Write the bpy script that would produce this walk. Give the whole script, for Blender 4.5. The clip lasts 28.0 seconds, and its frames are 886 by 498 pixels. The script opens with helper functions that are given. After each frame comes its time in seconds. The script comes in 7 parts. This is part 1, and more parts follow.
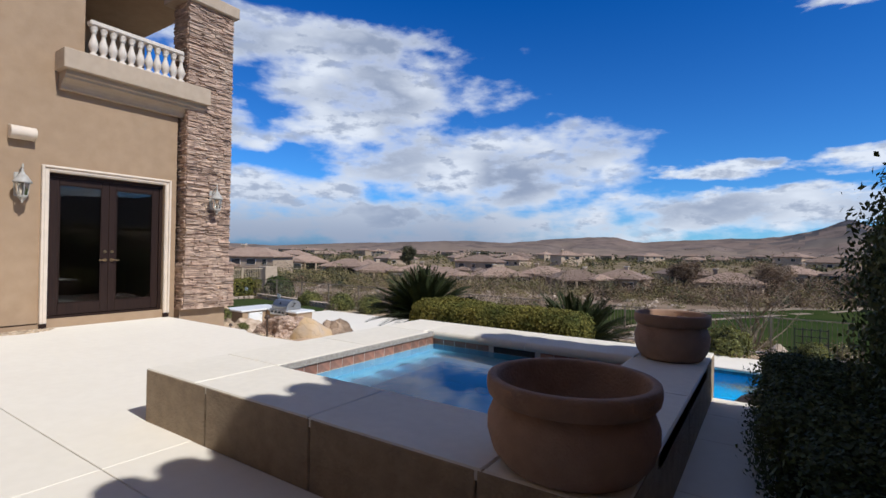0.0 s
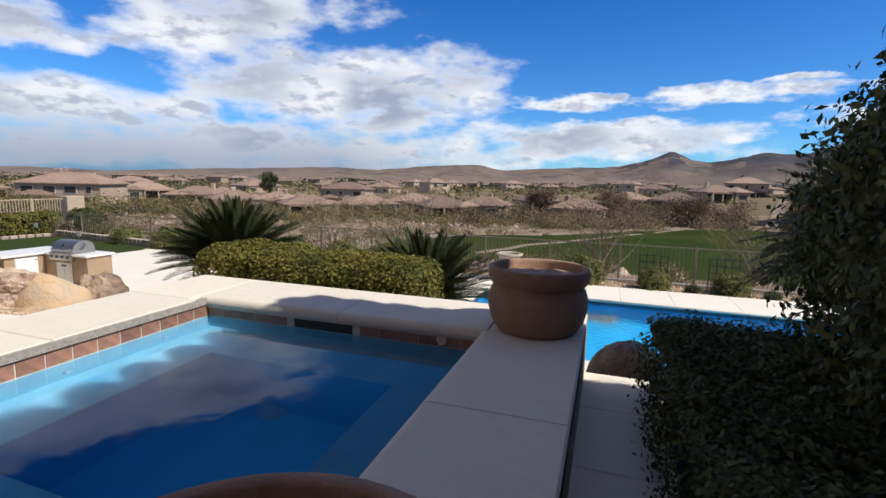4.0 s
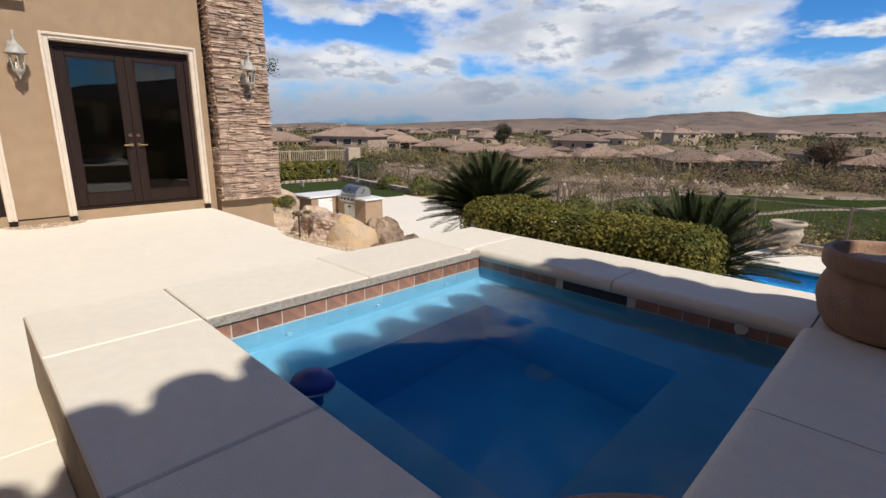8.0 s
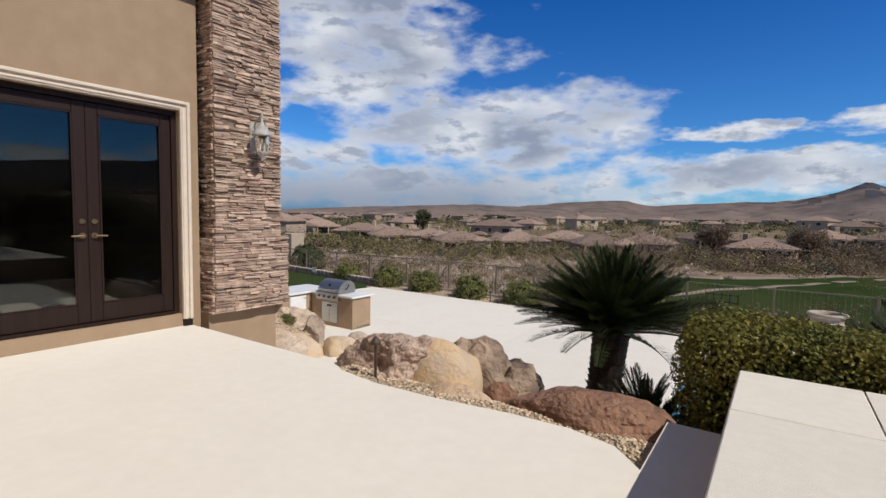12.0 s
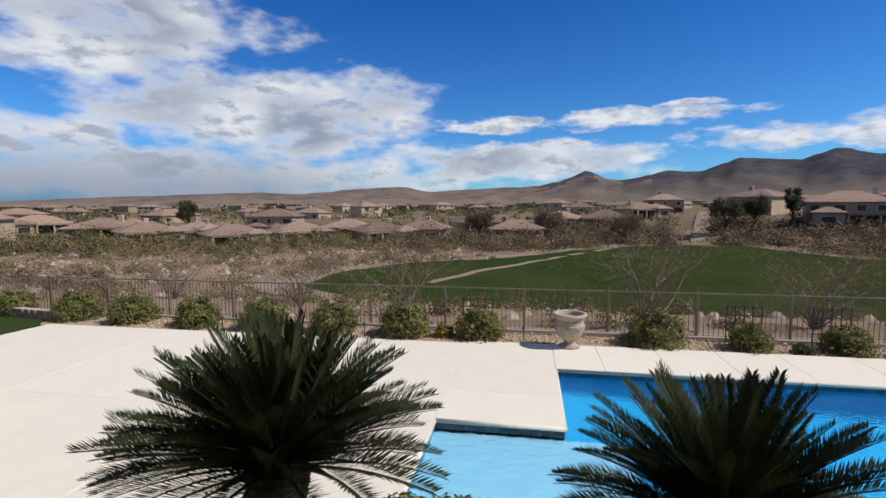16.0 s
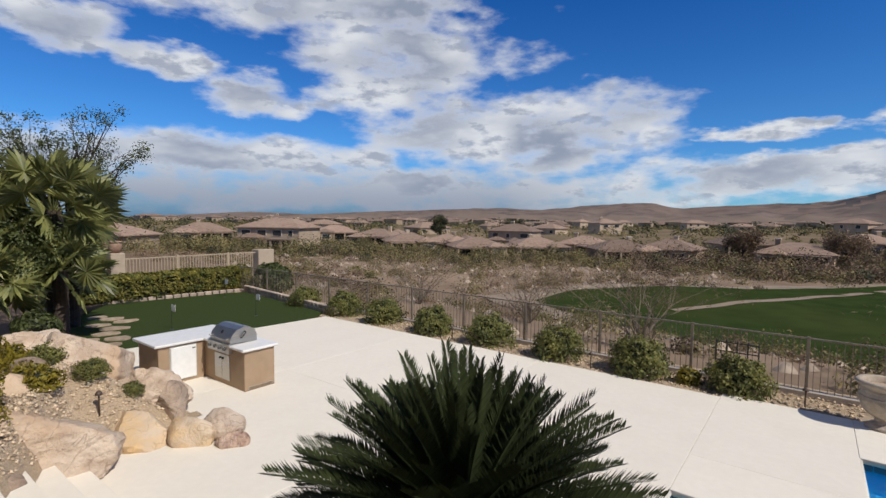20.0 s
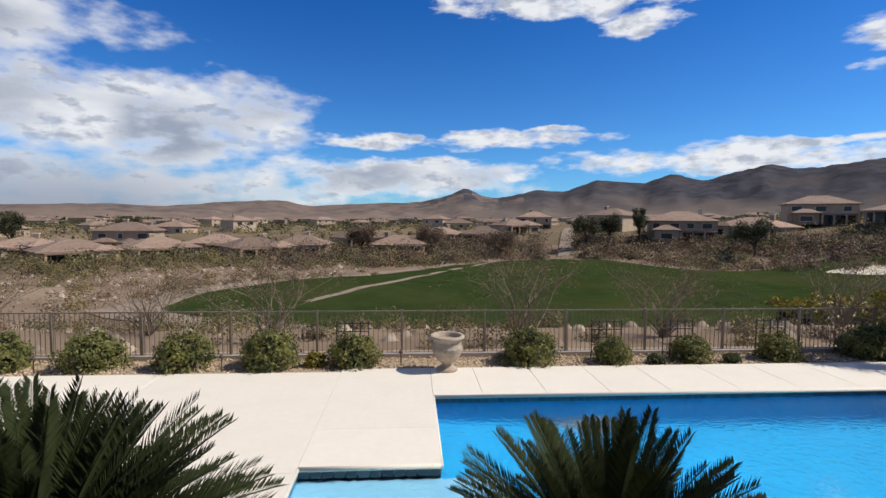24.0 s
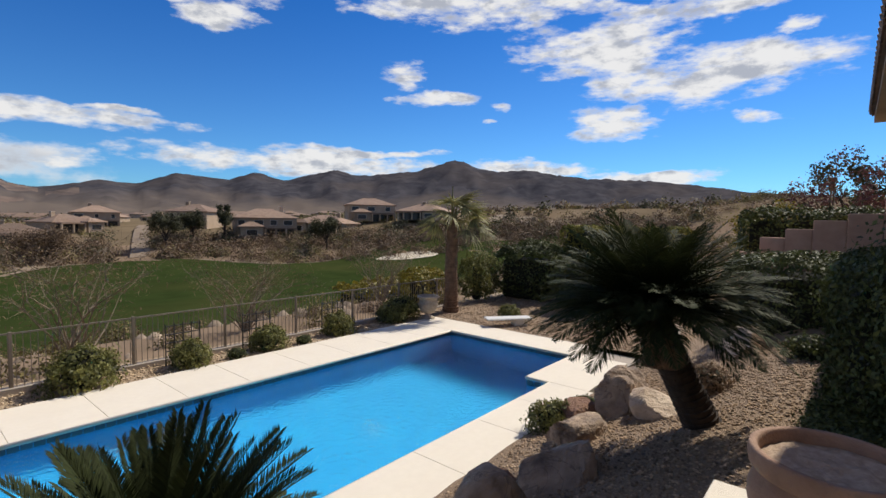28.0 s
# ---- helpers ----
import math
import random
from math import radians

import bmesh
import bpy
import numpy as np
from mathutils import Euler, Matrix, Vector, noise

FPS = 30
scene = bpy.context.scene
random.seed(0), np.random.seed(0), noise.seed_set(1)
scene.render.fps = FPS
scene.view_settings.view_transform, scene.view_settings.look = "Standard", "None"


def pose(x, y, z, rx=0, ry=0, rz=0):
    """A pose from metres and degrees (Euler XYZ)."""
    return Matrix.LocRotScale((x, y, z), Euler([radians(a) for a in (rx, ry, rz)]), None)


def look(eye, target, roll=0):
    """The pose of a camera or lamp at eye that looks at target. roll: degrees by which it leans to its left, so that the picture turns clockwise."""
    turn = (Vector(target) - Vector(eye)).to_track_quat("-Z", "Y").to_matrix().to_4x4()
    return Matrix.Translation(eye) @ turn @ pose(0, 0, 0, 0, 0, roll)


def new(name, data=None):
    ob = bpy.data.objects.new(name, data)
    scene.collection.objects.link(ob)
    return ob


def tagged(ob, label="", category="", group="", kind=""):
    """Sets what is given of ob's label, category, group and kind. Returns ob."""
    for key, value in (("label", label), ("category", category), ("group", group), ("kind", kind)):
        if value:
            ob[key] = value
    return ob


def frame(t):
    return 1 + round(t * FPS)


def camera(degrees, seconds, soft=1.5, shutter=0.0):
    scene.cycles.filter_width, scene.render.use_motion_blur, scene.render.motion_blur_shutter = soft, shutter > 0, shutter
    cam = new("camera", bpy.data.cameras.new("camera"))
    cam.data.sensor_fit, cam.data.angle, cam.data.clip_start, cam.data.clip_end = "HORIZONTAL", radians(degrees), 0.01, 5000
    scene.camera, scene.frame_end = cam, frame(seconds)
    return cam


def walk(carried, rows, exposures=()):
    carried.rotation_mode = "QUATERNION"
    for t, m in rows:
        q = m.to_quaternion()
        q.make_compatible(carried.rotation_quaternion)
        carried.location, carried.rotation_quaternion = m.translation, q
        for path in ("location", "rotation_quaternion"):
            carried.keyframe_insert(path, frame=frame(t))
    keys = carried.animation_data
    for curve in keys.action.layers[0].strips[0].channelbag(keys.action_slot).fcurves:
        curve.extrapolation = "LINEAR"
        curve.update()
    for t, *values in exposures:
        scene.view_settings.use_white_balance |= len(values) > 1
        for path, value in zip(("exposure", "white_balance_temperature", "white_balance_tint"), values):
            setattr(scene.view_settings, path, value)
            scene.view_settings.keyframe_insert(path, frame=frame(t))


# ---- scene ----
cam = camera(84.77, 28.0)
PATH = [  # seconds, eye x y z, yaw, pitch, roll
    (0.0, 3.389, -2.600, 0.980, 33.83, 0.26, 1.04),
    (0.5, 3.325, -2.281, 1.003, 30.33, 0.00, 1.32),
    (1.0, 3.259, -1.984, 0.998, 30.72, -0.10, 1.18),
    (1.5, 3.222, -1.690, 0.980, 29.78, -0.16, 1.03),
    (2.0, 3.210, -1.422, 0.969, 26.38, -0.13, 0.94),
    (2.5, 3.208, -1.187, 0.975, 23.38, -0.16, 1.06),
    (4.5, 2.984, -0.685, 0.981, 18.33, -12.46, 0.72),
    (5.0, 2.968, -0.648, 0.990, 24.84, -16.33, -0.81),
    (5.5, 2.948, -0.643, 0.996, 31.06, -17.05, -1.37),
    (6.0, 2.931, -0.654, 0.997, 36.09, -16.19, -1.04),
    (6.5, 2.914, -0.669, 1.000, 39.86, -15.09, -0.52),
    (7.0, 2.871, -0.700, 1.010, 43.16, -14.41, -0.25),
    (7.5, 2.775, -0.760, 1.018, 45.13, -14.10, 0.06),
    (8.0, 2.643, -0.820, 1.018, 44.85, -13.95, 0.58),
    (8.5, 2.483, -0.824, 1.015, 45.25, -14.01, 0.57),
    (9.0, 2.258, -0.788, 1.007, 47.22, -13.88, 0.40),
    (9.5, 1.928, -0.793, 0.996, 48.61, -11.03, 0.43),
    (10.0, 1.478, -0.851, 0.997, 49.22, -5.31, 0.65),
    (10.5, 0.948, -0.910, 1.003, 48.75, -2.88, 0.96),
    (11.0, 0.402, -0.934, 1.002, 48.35, -2.63, 0.89),
    (11.5, -0.120, -0.884, 0.998, 44.58, -3.28, 1.01),
    (12.0, -0.564, -0.735, 0.998, 34.72, -4.03, 1.03),
    (12.5, -0.837, -0.502, 1.008, 19.91, -4.37, 1.71),
    (13.0, -0.925, -0.216, 1.032, 5.24, -4.56, 0.90),
    (13.5, -0.942, 0.087, 1.062, -0.93, -5.05, 0.99),
    (15.5, -0.502, 1.735, 1.375, 3.68, -5.51, -0.06),
    (16.0, -0.488, 2.114, 1.405, 10.14, -5.38, -0.29),
    (16.5, -0.511, 2.434, 1.425, 19.40, -5.14, -0.86),
    (17.0, -0.543, 2.632, 1.431, 30.79, -4.58, -1.01),
    (17.5, -0.576, 2.713, 1.435, 40.26, -4.07, -0.91),
    (18.0, -0.599, 2.733, 1.445, 44.58, -3.86, -0.49),
    (18.5, -0.599, 2.732, 1.455, 44.26, -3.74, -0.06),
    (19.0, -0.591, 2.729, 1.464, 42.03, -3.64, 0.24),
    (19.5, -0.591, 2.740, 1.469, 40.70, -3.60, 0.41),
    (20.0, -0.588, 2.759, 1.470, 37.51, -3.61, 0.63),
    (20.5, -0.564, 2.769, 1.467, 32.13, -3.63, 0.63),
    (21.0, -0.534, 2.769, 1.467, 25.36, -3.73, 0.54),
    (21.5, -0.515, 2.771, 1.472, 19.21, -3.90, 0.36),
    (23.5, -0.404, 2.723, 1.473, 1.05, -3.64, 0.46),
    (24.0, -0.353, 2.698, 1.481, -3.65, -3.59, 0.36),
    (24.5, -0.334, 2.688, 1.488, -9.51, -3.67, 0.57),
    (25.0, -0.322, 2.675, 1.497, -16.50, -3.64, 1.00),
    (25.5, -0.264, 2.634, 1.509, -23.81, -3.77, 0.99),
    (26.0, -0.171, 2.574, 1.511, -30.77, -3.76, 0.78),
    (26.5, -0.101, 2.510, 1.502, -35.99, -3.70, 0.70),
    (27.0, -0.095, 2.466, 1.492, -40.70, -3.57, 0.71),
    (27.5, -0.140, 2.454, 1.487, -45.27, -3.47, 0.77),
    (28.0, -0.189, 2.462, 1.485, -49.79, -3.45, 0.87),
]
EXPOSURE = ((0.0, -0.06, 5950, 10), (2.5, 0.0, 6000, 10), (5.0, 0.22, 6700, 10), (6.5, 0.04, 6750, 10), (8.0, 0.02, 6600, 10), (9.0, -0.13, 6350, 10), (11.0, -0.25, 6380, 10), (12.5, -0.18, 6200, 10), (13.5, -0.12, 6150, 10), (16.0, -0.12, 6380, 10), (18.5, -0.18, 6480, 10), (20.0, -0.2, 6400, 10), (21.5, -0.18, 6350, 10), (23.5, 0.0, 6500, 10), (26.0, -0.06, 6600, 10), (28.0, -0.03, 6850, 10))

walk(cam, [(t, look((x, y, z), (x - math.sin(radians(a)) * math.cos(radians(p)), y + math.cos(radians(a)) * math.cos(radians(p)), z + math.sin(radians(p))), r))
           for t, x, y, z, a, p, r in PATH], EXPOSURE)

# ---- daylight: sky with broken cloud, one sun ----
SUN_EL, SUN_AZ = 46.0, -95.0            # azimuth counted left from +y
scene.view_settings.exposure = 0.0
world = bpy.data.worlds.new("sky")
scene.world = world
world.use_nodes = True
wn, wl = world.node_tree.nodes, world.node_tree.links
wn.clear()


def wmath(op, a, b=None, clamp=False):
    n = wn.new("ShaderNodeMath")
    n.operation, n.use_clamp = op, clamp
    for i, v in enumerate((a, b)):
        if v is None:
            continue
        if isinstance(v, (int, float)):
            n.inputs[i].default_value = v
        else:
            wl.new(v, n.inputs[i])
    return n.outputs[0]


def wmap(v, a, b, c=0.0, d=1.0, smooth=True):
    n = wn.new("ShaderNodeMapRange")
    n.interpolation_type = "SMOOTHSTEP" if smooth else "LINEAR"
    wl.new(v, n.inputs[0])
    for i, k in zip((1, 2, 3, 4), (a, b, c, d)):
        n.inputs[i].default_value = k
    return n.outputs[0]


def wmix(fac, a, b):
    n = wn.new("ShaderNodeMix")
    n.data_type = "RGBA"
    if isinstance(fac, (int, float)):
        n.inputs[0].default_value = fac
    else:
        wl.new(fac, n.inputs[0])
    for i, v in ((6, a), (7, b)):
        if isinstance(v, tuple):
            n.inputs[i].default_value = (*v, 1)
        else:
            wl.new(v, n.inputs[i])
    return n.outputs[2]


def wnoise(vec, scale, detail, rough=0.55):
    n = wn.new("ShaderNodeTexNoise")
    n.inputs["Scale"].default_value, n.inputs["Detail"].default_value, n.inputs["Roughness"].default_value = scale, detail, rough
    wl.new(vec, n.inputs["Vector"])
    return n


sky = wn.new("ShaderNodeTexSky")
sky.sky_type, sky.sun_disc = "NISHITA", False
sky.sun_elevation, sky.sun_rotation = radians(SUN_EL), radians(-SUN_AZ)
sky.altitude, sky.air_density, sky.dust_density, sky.ozone_density = 800, 1.0, 0.3, 2.5

tc = wn.new("ShaderNodeTexCoord")
sep = wn.new("ShaderNodeSeparateXYZ")
wl.new(tc.outputs["Generated"], sep.inputs[0])
az = wmath("MULTIPLY", wmath("ARCTAN2", wmath("MULTIPLY", sep.outputs[0], -1.0), sep.outputs[1]), 57.29578)
el = wmath("MULTIPLY", wmath("ARCSINE", sep.outputs[2]), 57.29578)
# a flat picture of the sky in degrees, stretched sideways low down as cloud layers are
flat = wn.new("ShaderNodeCombineXYZ")
wl.new(wmath("MULTIPLY", az, 0.05), flat.inputs[0])
wl.new(wmath("MULTIPLY", el, 0.11), flat.inputs[1])
warp = wnoise(flat.outputs[0], 1.6, 5.0, 0.6)
wsep = wn.new("ShaderNodeSeparateColor")
wl.new(warp.outputs["Color"], wsep.inputs[0])
wisp = wn.new("ShaderNodeCombineXYZ")
wl.new(wmath("MULTIPLY", az, 0.045), wisp.inputs[0])
wl.new(wmath("MULTIPLY", el, 0.135), wisp.inputs[1])
fine = wnoise(flat.outputs[0], 3.4, 8.0, 0.54)
streaky = wnoise(wisp.outputs[0], 3.4, 8.0, 0.60)
azw = wmath("ADD", az, wmath("MULTIPLY", wmath("SUBTRACT", wsep.outputs[0], 0.5), 14.0))
elw = wmath("ADD", el, wmath("MULTIPLY", wmath("SUBTRACT", wsep.outputs[1], 0.5), 6.0))
# cloud banks: azimuth, elevation, half width, half height, in degrees
BANKS = ((75, 17.3, 7, 2.2), (52, 22, 20, 3.4), (41, 18, 14, 4), (58, 13.3, 6, 1.9), (67, 15.4, 4.6, 1.5), (44.5, 14, 8, 2.8),
         (30, 9.2, 19, 5.4), (20, 11.6, 9, 3.6), (60, 5.8, 22, 3.6), (78, 5, 12, 3.6), (45, 3.0, 44, 3.2), (2, 4.6, 17, 1.9))
STREAKS = ((4.8, 8.9, 6.5, 0.9), (-11, 8.9, 9, 1.2), (-16.3, 10.1, 3.4, 0.4), (-1.2, 5.2, 12, 1.7), (-33.4, 6.3, 15.5, 1.4),
           (-40.8, 7.7, 8.4, 0.5), (-17, 22.9, 14, 1.5), (-24.8, 20.2, 4.2, 1.2), (-45.1, 15.9, 2.6, 1.6), (-49.5, 13.8, 4.6, 0.8),
           (-55.9, 13.1, 1.9, 0.6), (-54.4, 11.3, 1.4, 0.4))
TAIL = ((-53.6, 23.4, 14.5, 1.8), (-68, 18.5, 10.6, 2.7), (-77.5, 15.1, 9.8, 2.8), (-85, 15, 5.4, 1.7), (-68.4, 11, 4.8, 1.9),
        (-81.7, 9.9, 2.4, 0.8), (-76, 21.4, 7.4, 1.2), (-85, 18.4, 2.1, 0.7), (-59.2, 6.1, 7.2, 0.9), (-72.6, 4.8, 6.8, 0.7),
        (120, 12, 26, 5), (175, 18, 30, 7), (-130, 14, 24, 5))


def banks(rows, across, up):
    best = None
    for a, e, w, h in rows:
        du = wmath("MULTIPLY", wmath("SUBTRACT", across, a), 1 / w)
        dv = wmath("MULTIPLY", wmath("SUBTRACT", up, e), 1 / h)
        d = wmath("ADD", wmath("MULTIPLY", du, du), wmath("MULTIPLY", dv, dv))
        best = d if best is None else wmath("MINIMUM", best, d)
    return best


azs = wmath("ADD", az, wmath("MULTIPLY", wmath("SUBTRACT", wsep.outputs[0], 0.5), 12.0))
els = wmath("ADD", el, wmath("MULTIPLY", wmath("SUBTRACT", wsep.outputs[1], 0.5), 3.4))
big = wmath("ADD", banks(BANKS, azw, elw), wmath("MULTIPLY", wmath("SUBTRACT", fine.outputs[0], 0.5), 3.4))
thin = wmath("ADD", banks(STREAKS + TAIL, azs, els), wmath("MULTIPLY", wmath("SUBTRACT", streaky.outputs[0], 0.5), 6.0))
dist = wmath("MINIMUM", big, thin)
# unseen broken grey cloud added overhead and behind, to dim and grey the skylight
over = wmath("MULTIPLY", wmap(el, 31.0, 44.0), wmap(wnoise(tc.outputs["Generated"], 2.6, 6.0, 0.55).outputs[0], 0.40, 0.54))
cover = wmath("MAXIMUM", wmap(dist, 1.35, 0.05), over)
# grey bellies where the cloud is thick
belly = wmath("MULTIPLY", wmap(big, 0.8, -0.1), wmap(wnoise(flat.outputs[0], 1.7, 4.0, 0.45).outputs[0], 0.36, 0.60))
# heaped tops are lit, their undersides grey: the pattern against itself a little higher up
lifted = wn.new("ShaderNodeVectorMath")
lifted.operation = "ADD"
lifted.inputs[1].default_value = (-0.035, 0.085, 0.0)
wl.new(flat.outputs[0], lifted.inputs[0])
heap = wnoise(flat.outputs[0], 4.2, 7.0, 0.58)
heap_up = wnoise(lifted.outputs[0], 4.2, 7.0, 0.58)
under = wmath("MULTIPLY", wmap(wmath("SUBTRACT", heap_up.outputs[0], heap.outputs[0]), -0.06, 0.16), wmap(dist, 1.0, 0.2))
low_grey = wmath("MULTIPLY", wmap(el, 9.0, 1.0), wmap(az, 8.0, 34.0, 0.0, 0.95))
belly = wmath("MAXIMUM", wmath("MULTIPLY", under, 0.80), wmath("MAXIMUM", belly, low_grey))
cloud = wmix(belly, (0.95, 0.97, 1.0), (0.375, 0.425, 0.535))
cloud = wmix(over, cloud, (0.062, 0.060, 0.060))
haze = wmap(el, 7.0, -1.0)
blue = wn.new("ShaderNodeMix")
blue.data_type, blue.blend_type = "RGBA", "MULTIPLY"
blue.inputs[0].default_value = 1.0
wl.new(sky.outputs[0], blue.inputs[6])
wl.new(wmix(wmap(el, 1.0, 32.0, smooth=False), (0.34, 0.70, 1.06), (0.012, 0.385, 0.94)), blue.inputs[7])
bg_sky = wn.new("ShaderNodeBackground")
wl.new(wmix(wmath("MULTIPLY", haze, wmap(az, 2.0, 32.0, 0.0, 0.85)), blue.outputs[2], (0.85, 1.40, 2.6)), bg_sky.inputs[0])
bg_sky.inputs[1].default_value = 0.125
bg_cloud = wn.new("ShaderNodeBackground")
wl.new(cloud, bg_cloud.inputs[0])
bg_cloud.inputs[1].default_value = 0.90
add = wn.new("ShaderNodeMixShader")
wl.new(wmath("MULTIPLY", cover, 0.96), add.inputs[0])
wl.new(bg_sky.outputs[0], add.inputs[1])
wl.new(bg_cloud.outputs[0], add.inputs[2])
wout = wn.new("ShaderNodeOutputWorld")
wl.new(add.outputs[0], wout.inputs[0])

sun_data = bpy.data.lights.new("sun", "SUN")
sun_data.energy, sun_data.angle, sun_data.color = 4.6, radians(0.55), (1.0, 0.95, 0.87)
sun = new("sun", sun_data)
sun.matrix_world = look((0, 0, 40), (40 * math.sin(radians(SUN_AZ)) / math.tan(radians(SUN_EL)), -40 * math.cos(radians(SUN_AZ)) / math.tan(radians(SUN_EL)), 0))

# ---- materials ----
def mat(name, a, b, scale=6.0, rough=0.8, bump=0.0, bscale=60.0, metal=0.0, blotch=0.0, bcol=None, per=0.0, island=0.0, stretch=(1, 1, 1), spec=0.5, bdist=0.01, vein=None, shift=False):
    """Two-tone noise paint at two scales, with fine relief; per / island vary the value from piece to piece."""
    m = bpy.data.materials.new(name)
    m.use_nodes = True
    nt = m.node_tree
    n, k = nt.nodes, nt.links
    p = n["Principled BSDF"]
    tcn = n.new("ShaderNodeTexCoord")
    mp = n.new("ShaderNodeMapping")
    mp.inputs["Scale"].default_value = stretch
    k.new(tcn.outputs["Object"], mp.inputs[0])
    if shift:                       # each object starts elsewhere in the pattern
        oi0 = n.new("ShaderNodeObjectInfo")
        sh0 = n.new("ShaderNodeVectorMath")
        sh0.operation = "SCALE"
        sh0.inputs[0].default_value = (31.0, 17.0, 23.0)
        k.new(oi0.outputs["Random"], sh0.inputs["Scale"])
        k.new(sh0.outputs[0], mp.inputs["Location"])
    nz = n.new("ShaderNodeTexNoise")
    nz.inputs["Scale"].default_value, nz.inputs["Detail"].default_value = scale, 6
    k.new(mp.outputs[0], nz.inputs["Vector"])
    rg = n.new("ShaderNodeMapRange")
    rg.inputs[1].default_value, rg.inputs[2].default_value = 0.32, 0.68
    k.new(nz.outputs[0], rg.inputs[0])
    mx = n.new("ShaderNodeMix")
    mx.data_type = "RGBA"
    k.new(rg.outputs[0], mx.inputs[0])
    mx.inputs[6].default_value, mx.inputs[7].default_value = (*a, 1), (*b, 1)
    col = mx.outputs[2]
    if blotch:
        nb = n.new("ShaderNodeTexNoise")
        nb.inputs["Scale"].default_value, nb.inputs["Detail"].default_value = scale * 0.17, 4
        k.new(mp.outputs[0], nb.inputs["Vector"])
        r2 = n.new("ShaderNodeMapRange")
        r2.inputs[1].default_value, r2.inputs[2].default_value, r2.inputs[4].default_value = 0.45, 0.75, blotch
        k.new(nb.outputs[0], r2.inputs[0])
        m2 = n.new("ShaderNodeMix")
        m2.data_type = "RGBA"
        k.new(r2.outputs[0], m2.inputs[0])
        k.new(col, m2.inputs[6])
        m2.inputs[7].default_value = (*(bcol or b), 1)
        col = m2.outputs[2]
    if vein:                        # thin crooked bands of another colour
        nv = n.new("ShaderNodeTexNoise")
        nv.inputs["Scale"].default_value, nv.inputs["Detail"].default_value, nv.inputs["Distortion"].default_value = scale * 0.5, 5, 1.2
        k.new(mp.outputs[0], nv.inputs["Vector"])
        ds = n.new("ShaderNodeMath")
        ds.operation = "COMPARE"
        ds.inputs[1].default_value, ds.inputs[2].default_value = 0.5, 0.010
        k.new(nv.outputs[0], ds.inputs[0])
        m3 = n.new("ShaderNodeMix")
        m3.data_type = "RGBA"
        fm = n.new("ShaderNodeMath")
        fm.operation = "MULTIPLY"
        fm.inputs[1].default_value = 0.42
        k.new(ds.outputs[0], fm.inputs[0])
        k.new(fm.outputs[0], m3.inputs[0])
        k.new(col, m3.inputs[6])
        m3.inputs[7].default_value = (*vein, 1)
        col = m3.outputs[2]
    for amount, node, sock in ((per, "ShaderNodeObjectInfo", "Random"), (island, "ShaderNodeNewGeometry", "Random Per Island")):
        if amount:
            oi = n.new(node)
            r3 = n.new("ShaderNodeMapRange")
            r3.inputs[3].default_value, r3.inputs[4].default_value = 1 - amount, 1 + amount
            k.new(oi.outputs[sock], r3.inputs[0])
            hs = n.new("ShaderNodeHueSaturation")
            k.new(r3.outputs[0], hs.inputs["Value"])
            k.new(col, hs.inputs["Color"])
            col = hs.outputs[0]
    k.new(col, p.inputs["Base Color"])
    p.inputs["Roughness"].default_value, p.inputs["Metallic"].default_value = rough, metal
    p.inputs["Specular IOR Level"].default_value = spec
    if bump:
        n2 = n.new("ShaderNodeTexNoise")
        n2.inputs["Scale"].default_value, n2.inputs["Detail"].default_value = bscale, 5
        k.new(mp.outputs[0], n2.inputs["Vector"])
        bp = n.new("ShaderNodeBump")
        bp.inputs["Strength"].default_value, bp.inputs["Distance"].default_value = bump, bdist
        k.new(n2.outputs[0], bp.inputs["Height"])
        k.new(bp.outputs[0], p.inputs["Normal"])
    return m


def leafy(name, a, b, rough=0.5, trans=0.25, island=0.35, scale=3.0):
    """Leaves: two greens, lit through a little."""
    m = mat(name, a, b, scale, rough, island=island, spec=0.35)
    nt = m.node_tree
    p = nt.nodes["Principled BSDF"]
    tr = nt.nodes.new("ShaderNodeBsdfTranslucent")
    src = p.inputs["Base Color"].links[0].from_socket
    nt.links.new(src, tr.inputs[0])
    ms = nt.nodes.new("ShaderNodeMixShader")
    ms.inputs[0].default_value = trans
    nt.links.new(p.outputs[0], ms.inputs[1])
    nt.links.new(tr.outputs[0], ms.inputs[2])
    nt.links.new(ms.outputs[0], nt.nodes["Material Output"].inputs[0])
    return m


def clear(name, tint, ripple=0.0, rscale=6.0, rough=0.0, ior=1.33):
    m = bpy.data.materials.new(name)
    m.use_nodes = True
    n, k = m.node_tree.nodes, m.node_tree.links
    p = n["Principled BSDF"]
    p.inputs["Base Color"].default_value = (*tint, 1)
    p.inputs["Roughness"].default_value, p.inputs["IOR"].default_value, p.inputs["Transmission Weight"].default_value = rough, ior, 1.0
    if ripple:
        tcn = n.new("ShaderNodeTexCoord")
        nz = n.new("ShaderNodeTexNoise")
        nz.inputs["Scale"].default_value, nz.inputs["Detail"].default_value = rscale, 3
        k.new(tcn.outputs["Object"], nz.inputs["Vector"])
        bp = n.new("ShaderNodeBump")
        bp.inputs["Strength"].default_value, bp.inputs["Distance"].default_value = ripple, 0.05
        k.new(nz.outputs[0], bp.inputs["Height"])
        k.new(bp.outputs[0], p.inputs["Normal"])
    return m


